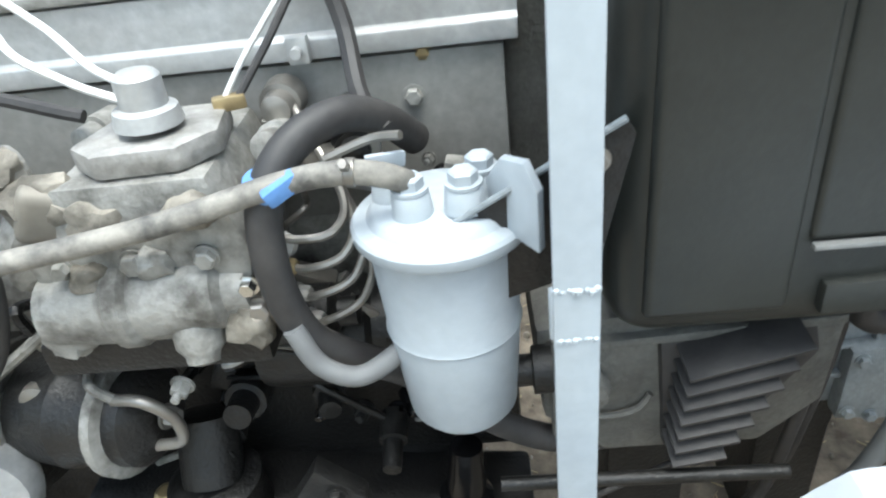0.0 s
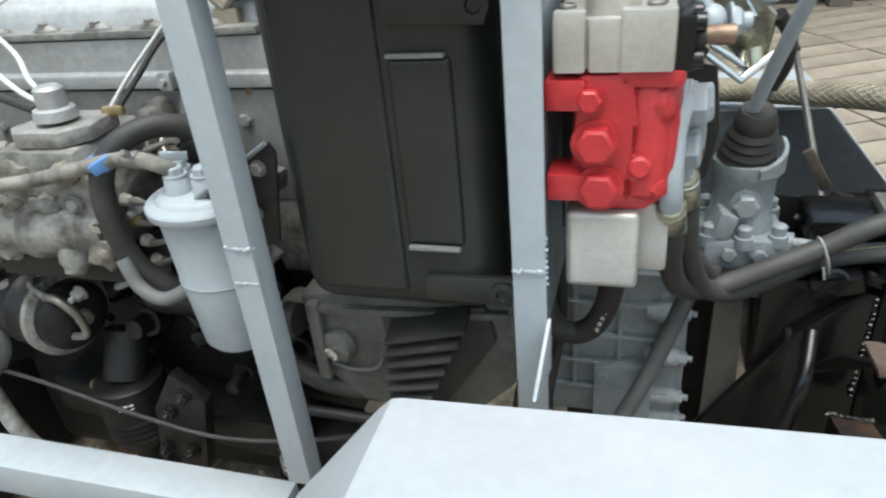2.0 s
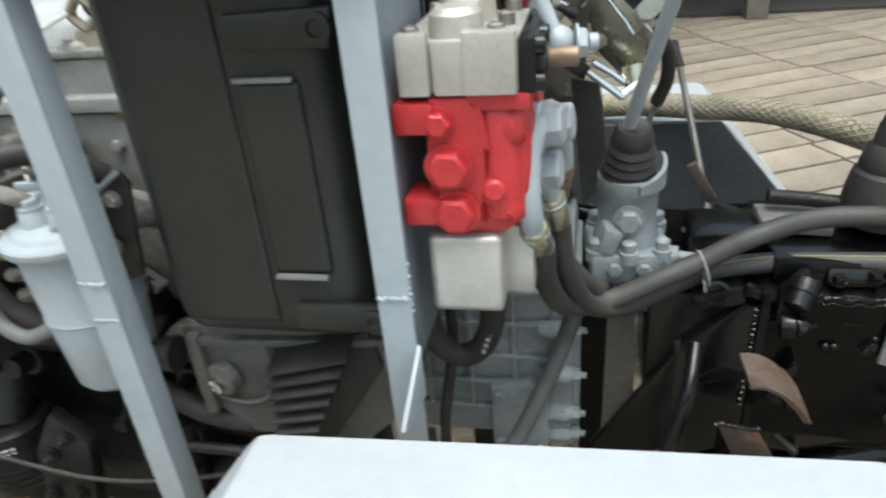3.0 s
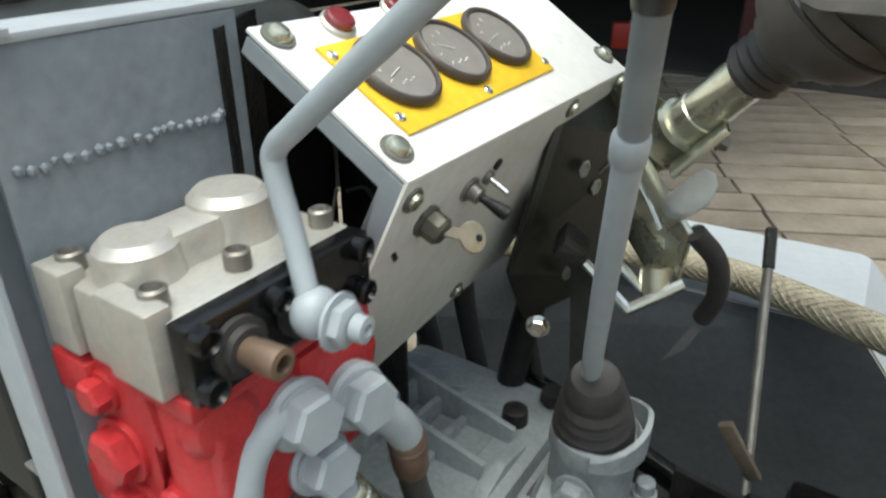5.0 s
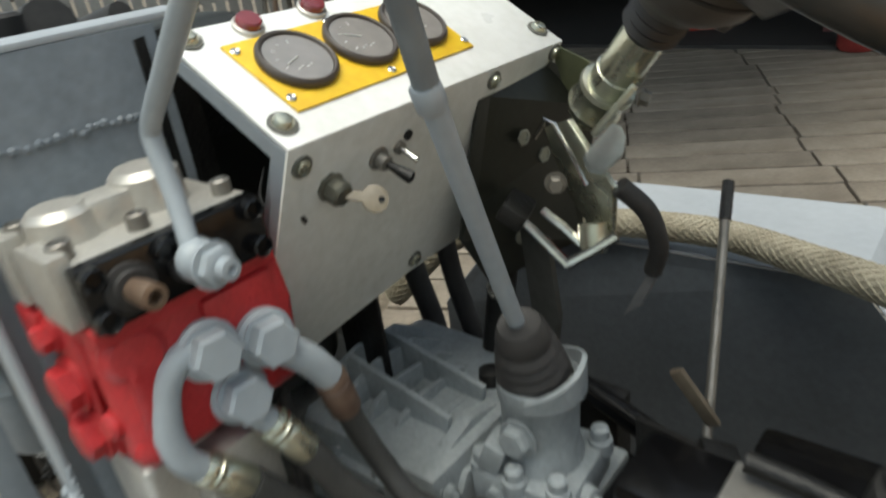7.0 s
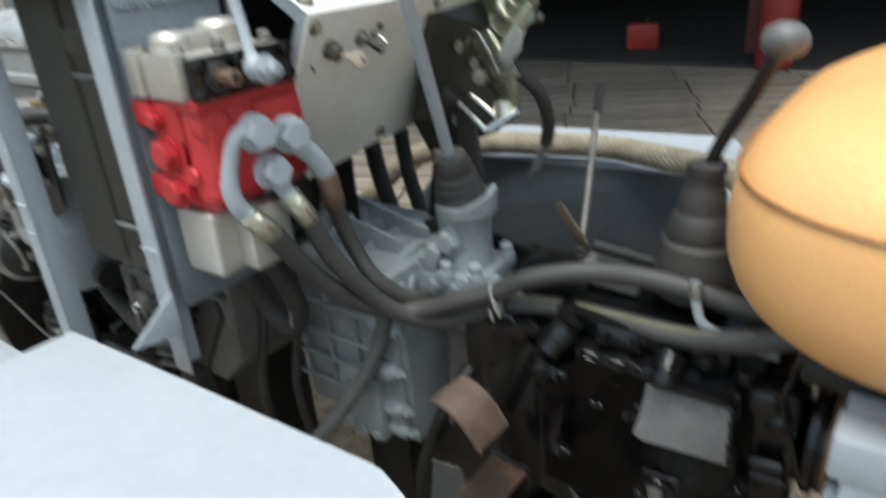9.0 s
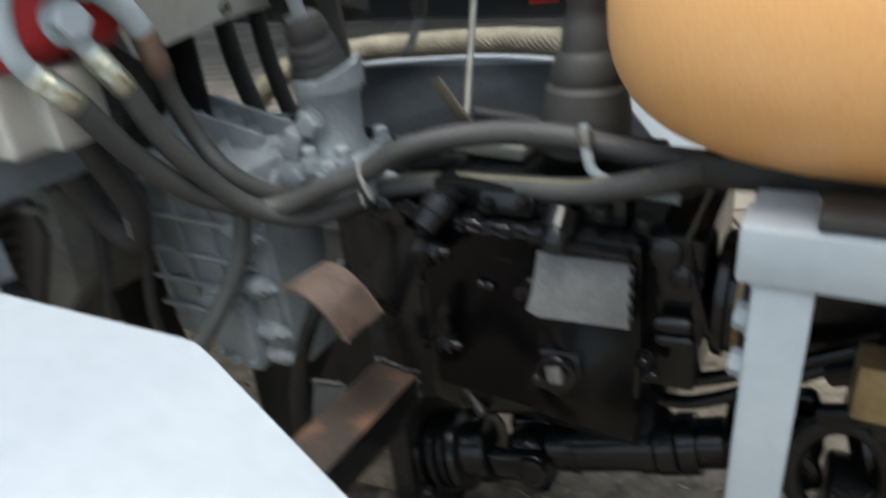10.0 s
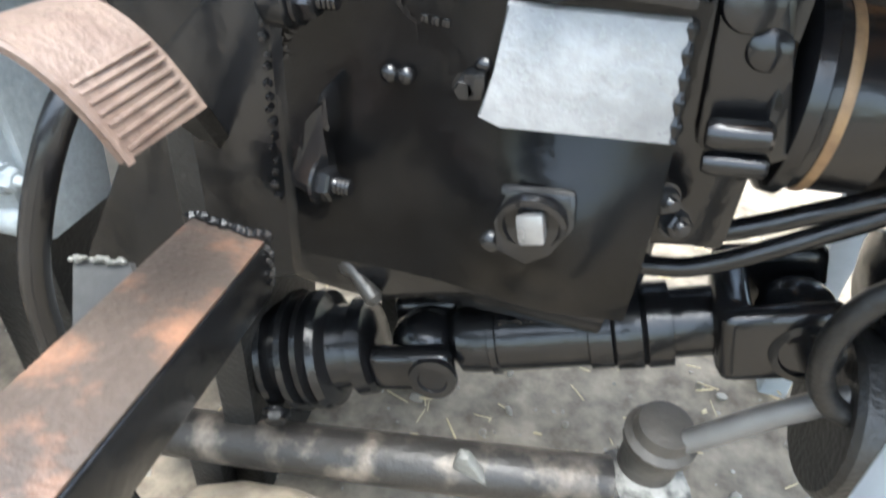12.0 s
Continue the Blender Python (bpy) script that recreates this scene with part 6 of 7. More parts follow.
for i in range(8):
    (x0, z0), (x1, z1) = arc[i], arc[i + 1]
    q = [b.verts.new(p) for p in ((x0, 0.206, z0), (x1, 0.206, z1), (x1, 0.254, z1 - 0.003), (x0, 0.254, z0 - 0.003))]
    b.faces.new(q)
bmesh.ops.remove_doubles(b, verts=b.verts, dist=0.0002)
bmesh.ops.recalc_face_normals(b, faces=b.faces)
bmesh.ops.solidify(b, geom=b.faces[:], thickness=0.005)
pad = part("pad", b, PEDAL, pe)
for k in range(7):
    t = 0.68 + 0.048 * k
    x, z = 0.178 + 0.052 * t, 0.466 + 0.005 * math.sin(t * 2.2) - 0.040 * t * t
    part("groove_bar", box(nb(), (x, 0.229, z - 0.0006), (0.0015, 0.042, 0.0020), (0, 40 + 3 * k, 0), 0.0005), PEDAL, pad)
part("worn_edge", tube(nb(), [(x, 0.2065, z - 0.002) for x, z in arc], 0.0016, seg=6), PEDAL, pad)
part("stem", prism(nb(), [(0.192, 0.235, 0.452), (0.204, 0.235, 0.446), (0.190, 0.30, 0.40), (0.170, 0.355, 0.34), (0.158, 0.355, 0.345), (0.176, 0.30, 0.41)], (0.004, 0.008, 0), 0.001), BLACKMATT, pe)
fa = thing("fender_arm", (0.2, 0.2, 0.3), "worn brown steel box arm welded to the gearbox", "bracket")
b = nb()
prism(b, [(0.178, 0.30, 0.333), (0.222, 0.30, 0.327), (0.244, 0.078, 0.362), (0.200, 0.078, 0.367)], (0, 0, -0.035), 0.003)
part("arm", b, BLACK, fa)
b = nb()
prism(b, [(0.1795, 0.299, 0.3332), (0.2205, 0.299, 0.3272), (0.2425, 0.08, 0.3622), (0.2015, 0.08, 0.3672)], (0, 0, 0.0016), 0.0005)
part("worn_top", b, RUST, fa, "worn brown bare steel face")
part("weld_bead", weld(weld(nb(), (0.177, 0.301, 0.335), (0.223, 0.301, 0.329), 16, 0.0036, 41), (0.2225, 0.298, 0.327), (0.2235, 0.296, 0.300), 8, 0.003, 43), BLACK, fa)
b = nb()
prism(b, [(0.100, 0.292, 0.293), (0.138, 0.292, 0.299), (0.180, 0.250, 0.300), (0.122, 0.250, 0.262)], (0, 0.004, -0.003))
part("side_brace", b, surface("dull_gray_gusset", (0.085, 0.085, 0.085), (0.05, 0.05, 0.05), 0.5, 0.3, 20), fa, "dull gray welded gusset plate")
part("weld_bead", weld(nb(), (0.100, 0.290, 0.295), (0.138, 0.290, 0.301), 15, 0.0024, 42), BELL, fa)
part("brake_hose", tube(nb(), [(0.150, 0.31, 0.43), (0.140, 0.27, 0.395), (0.122, 0.25, 0.33), (0.118, 0.245, 0.27), (0.125, 0.24, 0.18), (0.15, 0.24, 0.06)], 0.0075, seg=12), BLACK, fa)

# ---- drive shaft and low links ----
ds = thing("drive_shaft", (0.35, 0.40, 0.15), "oily black drive shaft with universal joints", "drive shaft")
AX0, AXD = V((0.158, 0.385, 0.142)), V((1, 0.12, 0.29)).normalized()
part("seal_housing", lathe(nb(), AX0, AXD, [(0, 0.034), (0.012, 0.036), (0.014, 0.046), (0.019, 0.046), (0.021, 0.036), (0.030, 0.037), (0.032, 0.048), (0.037, 0.048), (0.039, 0.038), (0.043, 0.045), (0.048, 0.046), (0.050, 0.040), (0.056, 0.047), (0.062, 0.045), (0.066, 0.034), (0.080, 0.032), (0.083, 0.038), (0.094, 0.037), (0.098, 0.028)], 36), BLACK, ds)
part("flange_bolt", hexa(nb(), AX0 + AXD * 0.03 + V((0.0, -0.046, -0.022)), (0.3, -1, -0.3), 0.009, 0.009), BLACK, ds)
for dy, dz, w in ((-0.026, -0.002, 0.062), (0.026, 0.006, 0.055)):
    part("yoke_ear", box(nb(), AX0 + AXD * 0.132 + V((0, dy, dz)), (w, 0.019, 0.036), (0, -12, 6), 0.009, 3), BLACK, ds)
part("joint_cross", ball(nb(), AX0 + AXD * 0.135, 0.026), BLACK, ds)
part("yoke_cap", lathe(nb(), AX0 + AXD * 0.15 + V((0, -0.036, -0.004)), (0.1, -1, 0.1), [(0, 0.018), (0.004, 0.017), (0.005, 0.011), (0.003, 0.010)], 22), BLACK, ds)
part("shaft_tube", lathe(nb(), AX0 + AXD * 0.155, AXD, [(0, 0.014), (0.008, 0.025), (0.02, 0.0265), (0.030, 0.0265), (0.031, 0.0285), (0.036, 0.0285), (0.037, 0.0265), (0.100, 0.0265), (0.101, 0.029), (0.116, 0.029), (0.117, 0.0275), (0.119, 0.0305), (0.136, 0.0305), (0.138, 0.0280), (0.140, 0.0305), (0.156, 0.030), (0.157, 0.0245), (0.185, 0.0245), (0.186, 0.030), (0.196, 0.033)], 36), BLACK, ds)
part("paint_runs", weld(nb(), AX0 + AXD * 0.19 + V((0, -0.012, 0.024)), AX0 + AXD * 0.26 + V((0, -0.013, 0.024)), 26, 0.0028, 77), BLACK, ds)
c2 = AX0 + AXD * 0.385
part("rear_yoke", box(nb(), c2 + V((-0.034, 0, -0.006)), (0.024, 0.07, 0.06), (0, -16, 0), 0.010, 3), BLACK, ds)
for dy in (-0.032, 0.034):
    part("yoke_ear", box(nb(), c2 + V((-0.008, dy, 0.002)), (0.075, 0.018, 0.058), (0, -16, 6 if dy < 0 else 0), 0.010, 3), BLACK, ds)
part("joint_cross", ball(nb(), c2 + V((0.006, 0, 0.002)), 0.026), BLACK, ds)
part("joint_cap", lathe(nb(), c2 + V((0.006, -0.040, 0.004)), (0, -1, 0.1), [(0, 0.022), (0.003, 0.022), (0.004, 0.017), (0.001, 0.016), (0.0015, 0.004)], 24), BLACK, ds)
part("hand_ring", tube(nb(), [c2 + V((0.040 + 0.034 * math.cos(a), -0.060, 0.030 + 0.052 * math.sin(a))) for a in [2 * math.pi * k / 24 for k in range(25)]], 0.008, seg=10, smooth=False), BLACKMATT, ds)
part("output_flange", lathe(nb(), c2 + AXD * 0.05, AXD, [(0, 0.03), (0.01, 0.05), (0.02, 0.05), (0.022, 0.03), (0.10, 0.03)], 28), BLACK, ds)
part("front_support", box(nb(), (0.15, 0.41, 0.20), (0.03, 0.13, 0.40), bev=0.006), BLACKMATT, ds)
part("drip_lug", lathe(nb(), (0.248, 0.342, 0.290), (0.5, -0.25, -0.35), [(0, 0.006), (0.004, 0.0065), (0.010, 0.004), (0.028, 0.006), (0.032, 0.003)], 10), BLACKMATT, ds)
for dz, x1 in ((0.0, 0.62), (-0.024, 0.60)):
    solo("brake_pipe", tube(nb(), [(0.42, 0.39, 0.318 + dz), (0.455, 0.388, 0.328 + dz), (0.516, 0.39, 0.358 + dz * 0.65), (x1, 0.40, 0.41 + dz * 0.5)], 0.0062, seg=12), BLACK, "black pipe running to the rear axle", "pipe", "rear pipes")
lo = thing("lower_link", (0.32, 0.36, 0.0), "worn steel lower link bar with end knuckle", "link")
part("bar", tube(nb(), [(0.07, 0.345, 0.062), (0.16, 0.345, 0.078), (0.28, 0.348, 0.098), (0.36, 0.355, 0.106), (0.44, 0.37, 0.104)], 0.021, seg=14), surface("worn_black_steel", (0.022, 0.020, 0.018), (0.15, 0.125, 0.10), 0.42, 0.3, 18, contrast=(0.52, 0.70), bump=0.6), lo)
part("tab", prism(nb(), [(0.325, 0.338, 0.118), (0.329, 0.336, 0.136), (0.337, 0.335, 0.138), (0.350, 0.334, 0.118), (0.358, 0.335, 0.106)], (0, 0.008, 0.002), 0.0025), BELL, lo)
part("knuckle", lathe(nb(), (0.466, 0.392, 0.108), (0.05, -0.1, 1), [(0, 0.022), (0.03, 0.022), (0.034, 0.026), (0.042, 0.027), (0.046, 0.022), (0.056, 0.020), (0.058, 0.012)], 22), surface("dusty_brown_iron", (0.075, 0.066, 0.055), (0.035, 0.031, 0.027), 0.55, 0.2, 30, bump=0.5), lo)
part("rod", tube(nb(), [(0.470, 0.385, 0.145), (0.486, 0.38, 0.160), (0.53, 0.38, 0.205), (0.578, 0.38, 0.241), (0.66, 0.385, 0.28)], 0.0085, seg=12), surface("dull_gray_rod", (0.17, 0.165, 0.155), (0.10, 0.095, 0.088), 0.5, 0.3, 30), lo)
part("pale_foot", box(nb(), (0.468, 0.385, 0.055), (0.06, 0.05, 0.11), (0, 0, 20), 0.01), surface("chipped_pale_paint", (0.26, 0.25, 0.225), (0.05, 0.046, 0.042), 0.6, contrast=(0.42, 0.56), scale=40), lo)
part("ground_stub", box(nb(), (0.12, 0.345, 0.028), (0.03, 0.03, 0.06), bev=0.004), BLACKMATT, lo)
solo("concrete_lump", ball(nb(), (0.20, 0.295, 0.03), 0.06, (1.6, 0.7, 0.7), 12, 8), DIRT, "pale lump of concrete on the dirt", "rubble")

# ---- seat and stand ----
se = thing("seat", (0.62, 0.42, 0.56), "orange vinyl driver seat cushion with brown piping", "seat")
def puff(s, n):
    return math.copysign(abs(s) ** n, s)
b = nb()
U, W = 56, 28
rows = []
SC, SR = V((0.625, 0.43, 0.652)), V((0.242, 0.245, 0.095))
for j in range(1, W):
    ph = -math.pi / 2 + math.pi * j / W
    row = []
    for i in range(U):
        th = 2 * math.pi * i / U
        cz = puff(math.cos(ph), 0.5)
        x = SR.x * cz * puff(math.cos(th), 0.62)
        y = SR.y * cz * puff(math.sin(th), 0.62)
        z = SR.z * puff(math.sin(ph), 0.8)
        row.append(b.verts.new(SC + V((x, y, z + 0.06 * x * 0.2 + 0.003 * noise.noise((x * 14, y * 14, z * 14))))))
    rows.append(row)
for j in range(len(rows) - 1):
    for i in range(U):
        b.faces.new((rows[j][i], rows[j][(i + 1) % U], rows[j + 1][(i + 1) % U], rows[j + 1][i]))
b.faces.new(rows[0][::-1])
b.faces.new(rows[-1])
cu = part("cushion", b, SEAT, se, sharp=180)
seam = []
for i in range(U + 1):
    th = 2 * math.pi * i / U
    cz = puff(math.cos(0.28), 0.5)
    seam.append(SC + V((SR.x * 1.003 * cz * puff(math.cos(th), 0.62), SR.y * 1.003 * cz * puff(math.sin(th), 0.62), 0.034)))
part("piping", tube(nb(), seam, 0.0016, seg=8, smooth=False), SEAM, cu)
part("base_tray", box(nb(), (0.64, 0.43, 0.568), (0.36, 0.36, 0.02), bev=0.006), BLACKMATT, se)
st = thing("seat_stand", (0.6, 0.3, 0.0), "gray painted square tube seat stand", "stand")
for x, y in ((0.510, 0.215), (0.80, 0.215), (0.62, 0.62), (0.80, 0.62)):
    part("leg", box(nb(), (x, y, 0.27), (0.028, 0.030, 0.54), bev=0.003), GRAY, st)
for y in (0.215, 0.62):
    part("rail", box(nb(), (0.6525, y, 0.548), (0.329, 0.034, 0.030), bev=0.003), GRAY, st)
part("cross_rail", box(nb(), (0.505, 0.4175, 0.5485), (0.030, 0.370, 0.028), bev=0.003), GRAY, st)
part("rubber_pad", box(nb(), (0.55, 0.215, 0.568), (0.06, 0.03, 0.008), bev=0.002), RUBBER, st)
for z in (0.53, 0.50, 0.47):
    bolt("stand_bolt", (0.496, 0.222, z), (-1, 0, 0.1), 0.008, 0.008, GRAY, st)
rx = thing("rear_linkage", (0.62, 0.33, 0.2), "black rear axle linkage behind the seat stand", "linkage")
part("hose", tube(nb(), [(0.545, 0.33, 0.40), (0.58, 0.315, 0.425), (0.62, 0.31, 0.43), (0.68, 0.33, 0.41)], 0.009, seg=12), BLACK, rx)
part("hose", tube(nb(), [(0.545, 0.335, 0.36), (0.59, 0.32, 0.385), (0.64, 0.315, 0.39), (0.70, 0.335, 0.37)], 0.009, seg=12), BLACK, rx)
part("link_block", box(nb(), (0.62, 0.34, 0.42), (0.10, 0.05, 0.12), bev=0.01), BLACK, rx)
part("valve_block", box(nb(), (0.57, 0.30, 0.42), (0.03, 0.03, 0.04), bev=0.003), BRASS, rx)
part("axle_tube", cyl(nb(), (0.56, 0.40, 0.20), (0.85, 0.40, 0.20), 0.06, seg=24, bev=0.004), BLACKMATT, rx)
part("axle_stand", box(nb(), (0.78, 0.40, 0.08), (0.10, 0.10, 0.16), bev=0.004), BLACKMATT, rx)
part("post", box(nb(), (0.64, 0.34, 0.30), (0.04, 0.04, 0.20), bev=0.003), BLACKMATT, rx)

# ---- yard behind ----
rnd = random.Random(4)
fe = thing("corrugated_fence", (-7.5, 5.0, 0.0), "gray corrugated steel yard fence with rails", "fence")
f0, f1 = V((-9.5, 2.0, 0)), V((-4.6, 8.2, 0))
fd = (f1 - f0).normalized()
fn = V((fd.y, -fd.x, 0))
n_sl = 52
for k in range(n_sl):
    p = f0.lerp(f1, (k + 0.5) / n_sl)
    b = nb()
    m = Matrix.Translation(p + V((0, 0, 1.0))) @ Matrix.Rotation(math.atan2(fd.y, fd.x), 4, 'Z') @ Matrix.Diagonal((0.115, 0.022, 1.95 + 0.05 * rnd.random(), 1))
    bmesh.ops.create_cube(b, size=1, matrix=m)
    part("slat", b, FENCEM, fe)
for z in (0.4, 1.5):
    b = nb()
    m = Matrix.Translation((f0 + f1) / 2 - fn * 0.035 + V((0, 0, z))) @ Matrix.Rotation(math.atan2(fd.y, fd.x), 4, 'Z') @ Matrix.Diagonal(((f1 - f0).length, 0.04, 0.06, 1))
    bmesh.ops.create_cube(b, size=1, matrix=m)
    part("rail", b, FENCEM, fe)
sh = thing("open_shed", (-1.2, 7.0, 0.0), "dark open-fronted timber shed across the yard", "shed")
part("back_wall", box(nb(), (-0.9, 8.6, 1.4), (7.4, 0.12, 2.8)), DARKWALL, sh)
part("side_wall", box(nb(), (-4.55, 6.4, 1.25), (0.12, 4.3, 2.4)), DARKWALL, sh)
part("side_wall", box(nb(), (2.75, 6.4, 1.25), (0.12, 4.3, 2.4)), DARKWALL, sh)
# unseen overhang, added on the left to keep skylight off the paving
part("shade_roof", prism(nb(), [(-4.9, 1.6, 2.15), (0.05, 1.6, 2.15), (0.5, 3.9, 2.5), (3.1, 4.0, 2.5), (3.1, 8.8, 2.95), (-4.9, 8.8, 2.95)], (0, 0, 0.08)), DARKWALL, sh)
# floor painted as dark as the walls to stand for the shed's shadow
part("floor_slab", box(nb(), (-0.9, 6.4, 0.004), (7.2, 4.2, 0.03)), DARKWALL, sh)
for x in (-4.4, -2.9, 1.0, 2.6):
    part("post", box(nb(), (x, 4.2, 1.24), (0.12, 0.12, 2.48), bev=0.006), WOOD, sh)
part("post", box(nb(), (-0.62, 4.75, 1.26), (0.09, 0.09, 2.52), bev=0.006), surface("red_brown_post", (0.14, 0.045, 0.045), (0.09, 0.03, 0.03), 0.6), sh, "red-brown painted post")
rb = thing("red_cylinder", (-0.40, 4.32, 0.0), "red painted gas cylinder standing in the yard", "cylinder")
part("body", lathe(nb(), (-0.40, 4.32, 0.0), (0, 0, 1), [(0, 0.09), (0.02, 0.105), (0.66, 0.105), (0.74, 0.08), (0.78, 0.035), (0.84, 0.03)], 24), surface("faded_red_steel", (0.32, 0.04, 0.035), (0.22, 0.03, 0.028), 0.5), rb)
part("valve", cyl(nb(), (-0.40, 4.32, 0.84), (-0.40, 4.32, 0.90), 0.02, seg=12), BRASS, rb)
bx = thing("red_canister", (-1.42, 4.86, 0.0), "small red metal canister on the paving", "canister")
part("body", box(nb(), (-1.42, 4.86, 0.10), (0.22, 0.15, 0.18), (0, 0, 20), 0.02), surface("red_can_paint", (0.42, 0.035, 0.025), (0.30, 0.03, 0.02), 0.45), bx)
part("neck", cyl(nb(), (-1.38, 4.86, 0.19), (-1.38, 4.86, 0.22), 0.03, seg=14), BLACKMATT, bx)
wk = thing("work_bench", (-5.2, 6.1, 0.0), "cluttered steel work bench by the fence", "bench")
part("top", box(nb(), (-5.2, 6.1, 0.86), (1.9, 0.6, 0.05), (0, 0, 20), 0.01), WOOD, wk)
for dx, dy in ((-0.85, -0.5), (0.8, 0.1), (-0.75, -0.05), (0.7, 0.5)):
    part("leg", box(nb(), (-5.2 + dx, 6.1 + dy * 0.9, 0.42), (0.06, 0.06, 0.84)), BLACKMATT, wk)
for k in range(7):
    solo("scrap_tube", cyl(nb(), (-6.2 + 0.16 * k, 4.9 + 0.25 * k, 0.0), (-6.1 + 0.14 * k, 5.05 + 0.25 * k, 1.1 + 0.12 * (k % 3)), 0.03 + 0.01 * (k % 2), seg=10), BLACKMATT if k % 3 else surface("rusty_scrap", (0.16, 0.11, 0.08), None, 0.7), "rusty scrap tube leaning by the fence", "tube", "scrap tubes")
ch = thing("stool", (-5.3, 4.3, 0.0), "old metal stool with a padded top", "stool")
part("seat", lathe(nb(), (-5.3, 4.3, 0.55), (0, 0, 1), [(0, 0.2), (0.02, 0.22), (0.06, 0.22), (0.08, 0.18)], 20), BLACKMATT, ch)
for a in range(4):
    c, s = math.cos(a * math.pi / 2), math.sin(a * math.pi / 2)
    part("leg", tube(nb(), [(-5.3 + 0.14 * c, 4.3 + 0.14 * s, 0.56), (-5.3 + 0.22 * c, 4.3 + 0.22 * s, 0.0)], 0.015, seg=8, smooth=False), STEEL, ch)
ty = thing("tyre_wheel", (-1.35, 1.0, 0.0), "black front tyre and mudguard beyond the engine", "wheel")
part("tyre", lathe(nb(), (-1.35, 0.95, 0.28), (0.1, 1, 0), [(0, 0.16), (0.01, 0.22), (0.03, 0.265), (0.07, 0.28), (0.13, 0.28), (0.17, 0.265), (0.19, 0.22), (0.20, 0.16)], 40), RUBBER, ty)
for k in range(26):
    a = 2 * math.pi * k / 26
    part("tread_block", box(nb(), (-1.35 + 0.28 * math.cos(a) + 0.01, 1.05, 0.28 + 0.28 * math.sin(a)), (0.03, 0.17, 0.022), (0, 90 - math.degrees(a), 14), 0.004), RUBBER, ty)
part("rim", lathe(nb(), (-1.35, 0.96, 0.28), (0.1, 1, 0), [(0, 0.165), (0.02, 0.15), (0.03, 0.08), (0.02, 0.03)], 28), GRAY, ty)
solo("loose_hose", tube(nb(), [(-1.5, 0.62, 0.70), (-1.2, 0.60, 0.78), (-0.95, 0.58, 0.80), (-0.75, 0.58, 0.83)], 0.02, seg=12), RUBBER, "black hose over the engine front", "hose")

LEAF = surface("dry_tan_leaf", (0.42, 0.29, 0.15), (0.28, 0.18, 0.09), 0.8, scale=40, bump=0.3)
for k, (x, y, a) in enumerate(((-0.90, 0.38, 0.4), (-0.845, 0.36, 2.0), (-0.60, 0.44, 1.2), (-0.55, 0.47, 3.0), (-0.50, 0.43, 5.0))):
    b = nb()
    m = Matrix.Translation((x, y, 0.022)) @ Matrix.Rotation(a, 4, 'Z')
    rim_pts = [(0.0, -0.028), (0.016, -0.014), (0.020, 0.004), (0.010, 0.022), (0.0, 0.036), (-0.012, 0.020), (-0.019, 0.0), (-0.013, -0.016)]
    up_v = [b.verts.new(m @ V((p, q, 0.010 * abs(p) / 0.02 + 0.005 * math.sin(q * 90 + k)))) for p, q in rim_pts]
    mid = b.verts.new(m @ V((0, 0.003, -0.003)))
    for i in range(8):
        b.faces.new((up_v[i], up_v[(i + 1) % 8], mid))
    bmesh.ops.solidify(b, geom=b.faces[:], thickness=0.0008)
    solo("dry_leaf", b, LEAF, "curled dry tan leaf lying on the dirt", "leaf", "dry leaves")

# ---- straw and litter on the dirt ----
b = nb()
rnd = random.Random(9)
for k in range(900):
    x, y = rnd.uniform(-1.0, 0.9), rnd.uniform(0.1, 0.95)
    a, ln, w = rnd.uniform(0, 6.3), rnd.uniform(0.004, 0.026), rnd.uniform(0.0006, 0.0016)
    z = 0.012 * noise.noise((x * 3, y * 3, 0)) + 0.006 * noise.noise((x * 11, y * 11, 3)) + 0.008
    m = Matrix.Translation((x, y, z)) @ Euler((0, rnd.uniform(-0.2, 0.2), a)).to_matrix().to_4x4() @ Matrix.Diagonal((ln, w, w, 1))
    bmesh.ops.create_cube(b, size=1, matrix=m)
solo("straw", b, STRAW, "scattered dry straw on the dirt", "straw", kind="stuff")
b = nb()
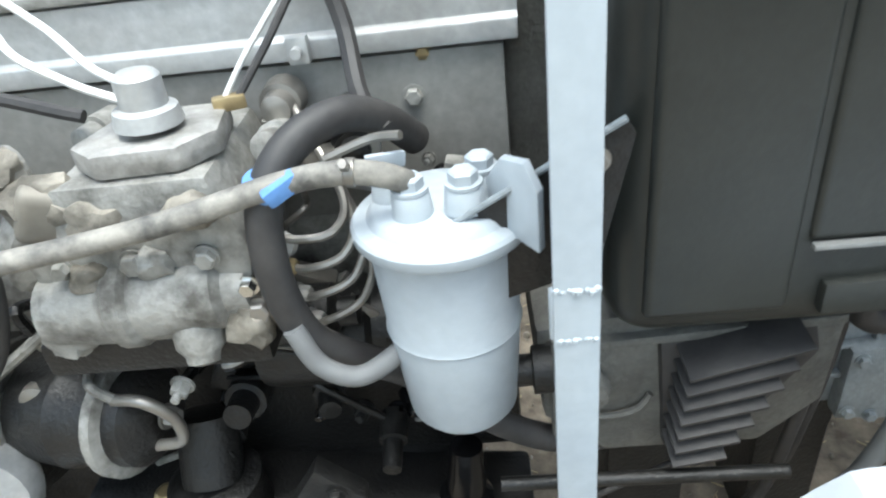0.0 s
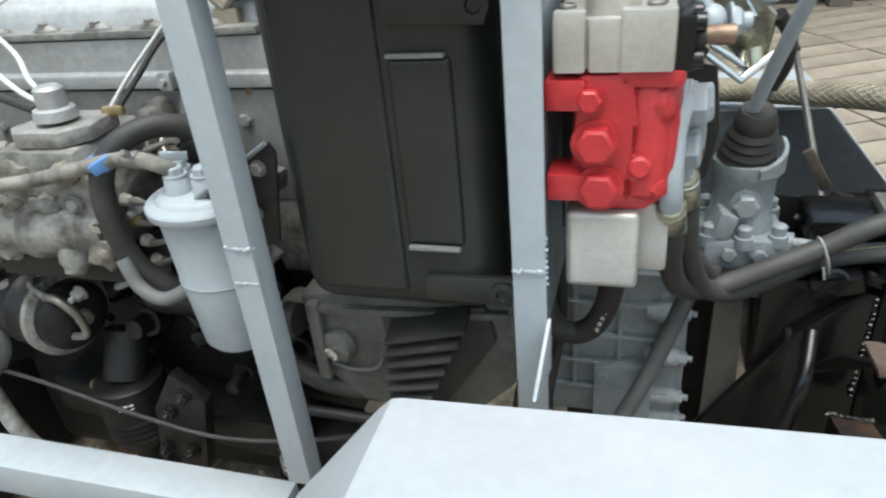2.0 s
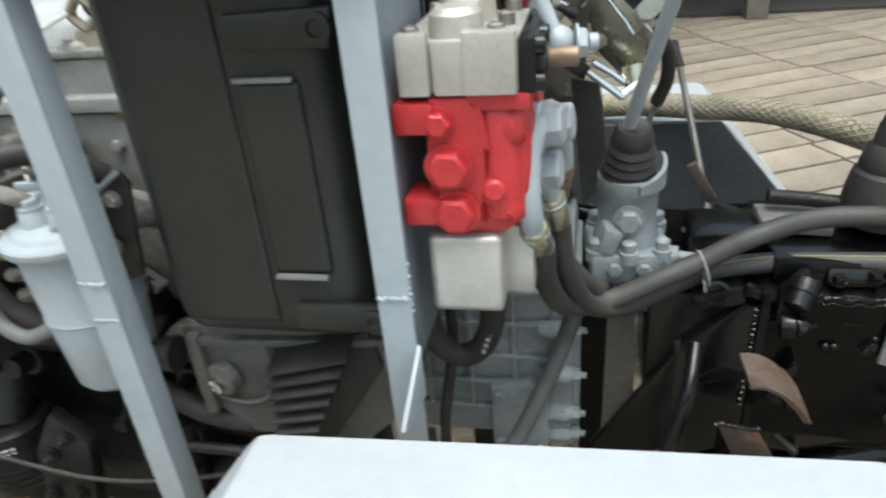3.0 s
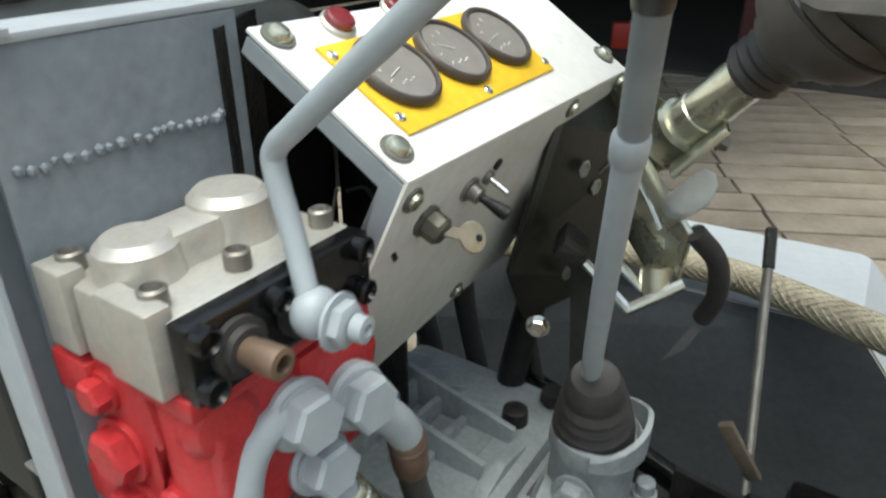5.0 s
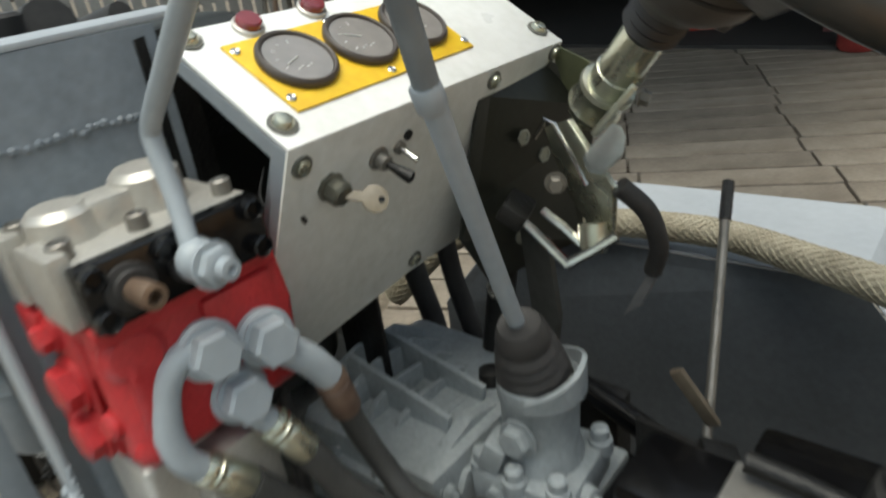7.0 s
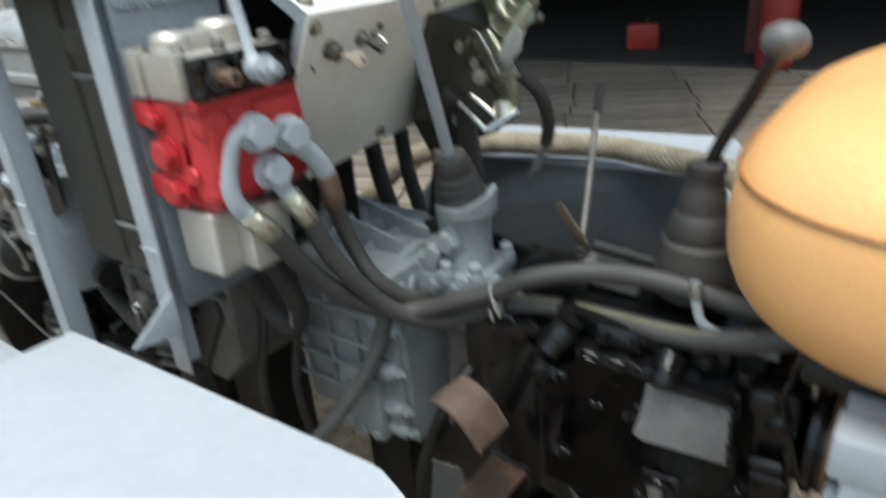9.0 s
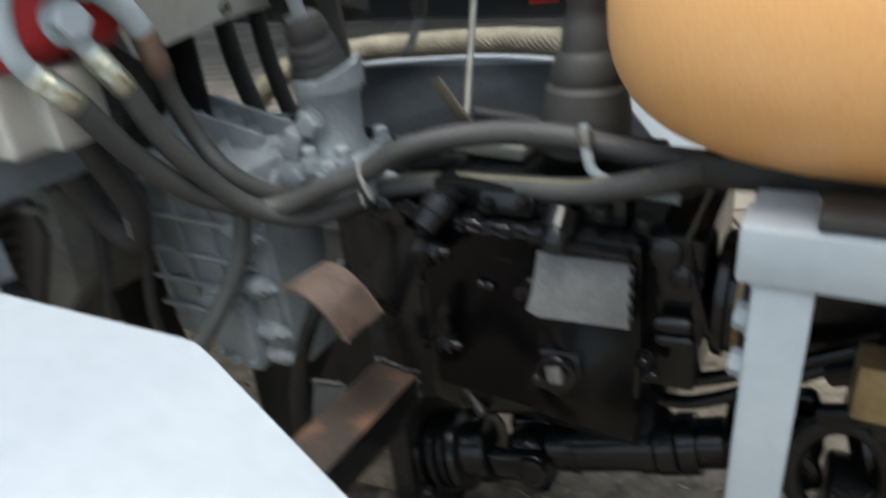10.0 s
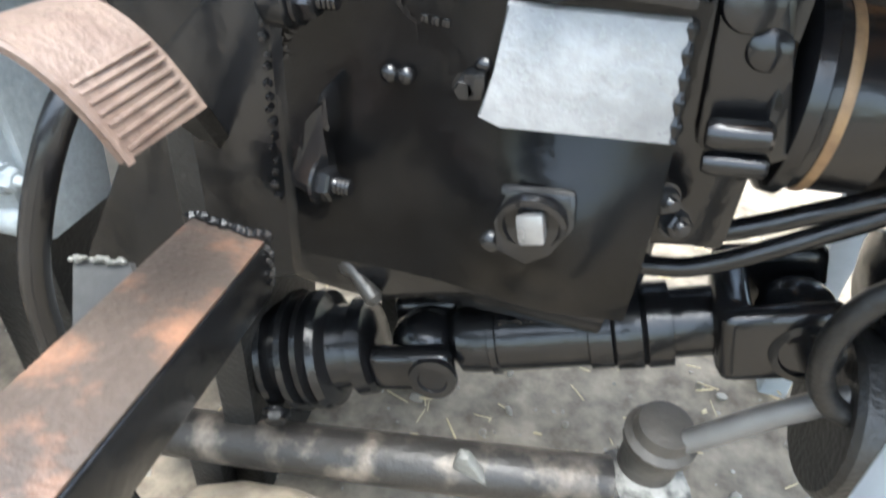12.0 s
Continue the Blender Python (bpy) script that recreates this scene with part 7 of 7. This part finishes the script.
for k in range(900):
    x, y = rnd.uniform(-0.9, 0.9), rnd.uniform(0.15, 0.95)
    s = rnd.uniform(0.0015, 0.0035) if k % 5 else rnd.uniform(0.004, 0.010)
    z = 0.012 * noise.noise((x * 3, y * 3, 0)) + 0.006 * noise.noise((x * 11, y * 11, 3)) + 0.003
    bmesh.ops.create_icosphere(b, subdivisions=1, radius=1, matrix=Matrix.LocRotScale((x, y, z), Euler((rnd.random() * 3, rnd.random() * 3, 0)), (s, s * 0.7, s * 0.45)))
solo("pebbles", b, surface("pale_pebble", (0.36, 0.33, 0.28), (0.24, 0.21, 0.17), 0.9, vary=0.2), "small stones and chips on the dirt", "pebbles", kind="stuff")

# ---- paving ----
pv = thing("paving", (0, 2.5, 0), "worn pale clay paving strips of the yard", "paving", kind="structure")
b = nb()
box(b, (0, 0, 0), (0.620, 0.144, 0.05), bev=0.004, seg=2)
tile = bpy.data.meshes.new("paver")
b.to_mesh(tile)
b.free()
tile.materials.append(PAVER)
ang = radians(26)
ca, sa = math.cos(ang), math.sin(ang)
cells = []
stag = random.Random(3)
offs = [stag.uniform(-0.012, 0.012) + 0.035 * (j // 5 % 2) for j in range(90)]
for i in range(-18, 14):
    for j in range(-18, 62):
        x, y = 0.955 + 0.315 + i * 0.630 + offs[j + 18], 2.07 + j * 0.158
        wx, wy = x * ca - y * sa, x * sa + y * ca
        if 1.12 < wy < 8.0 and -9 < wx < 5:
            cells.append(((wx - 0.2) ** 2 + (wy - 1.2) ** 2, wx, wy))
cells.sort()
rnd = random.Random(12)
rest = nb()
for k, (q, wx, wy) in enumerate(cells):
    m = Matrix.LocRotScale((wx, wy, -0.027 + rnd.uniform(-0.0015, 0.0015)), Euler((rnd.uniform(-0.006, 0.006), rnd.uniform(-0.0015, 0.0015), ang + rnd.uniform(-0.003, 0.003))), None)
    if k < 280:
        ob = new("paver", tile)
        ob.parent = pv
        ob.matrix_parent_inverse = Matrix.Translation(pv.location).inverted()
        ob.matrix_basis = m
    else:
        bmesh.ops.create_cube(rest, size=1, matrix=m @ Matrix.Diagonal((0.620, 0.144, 0.05, 1)))
tagged(part("pavers", rest, PAVER, pv), kind="stuff")
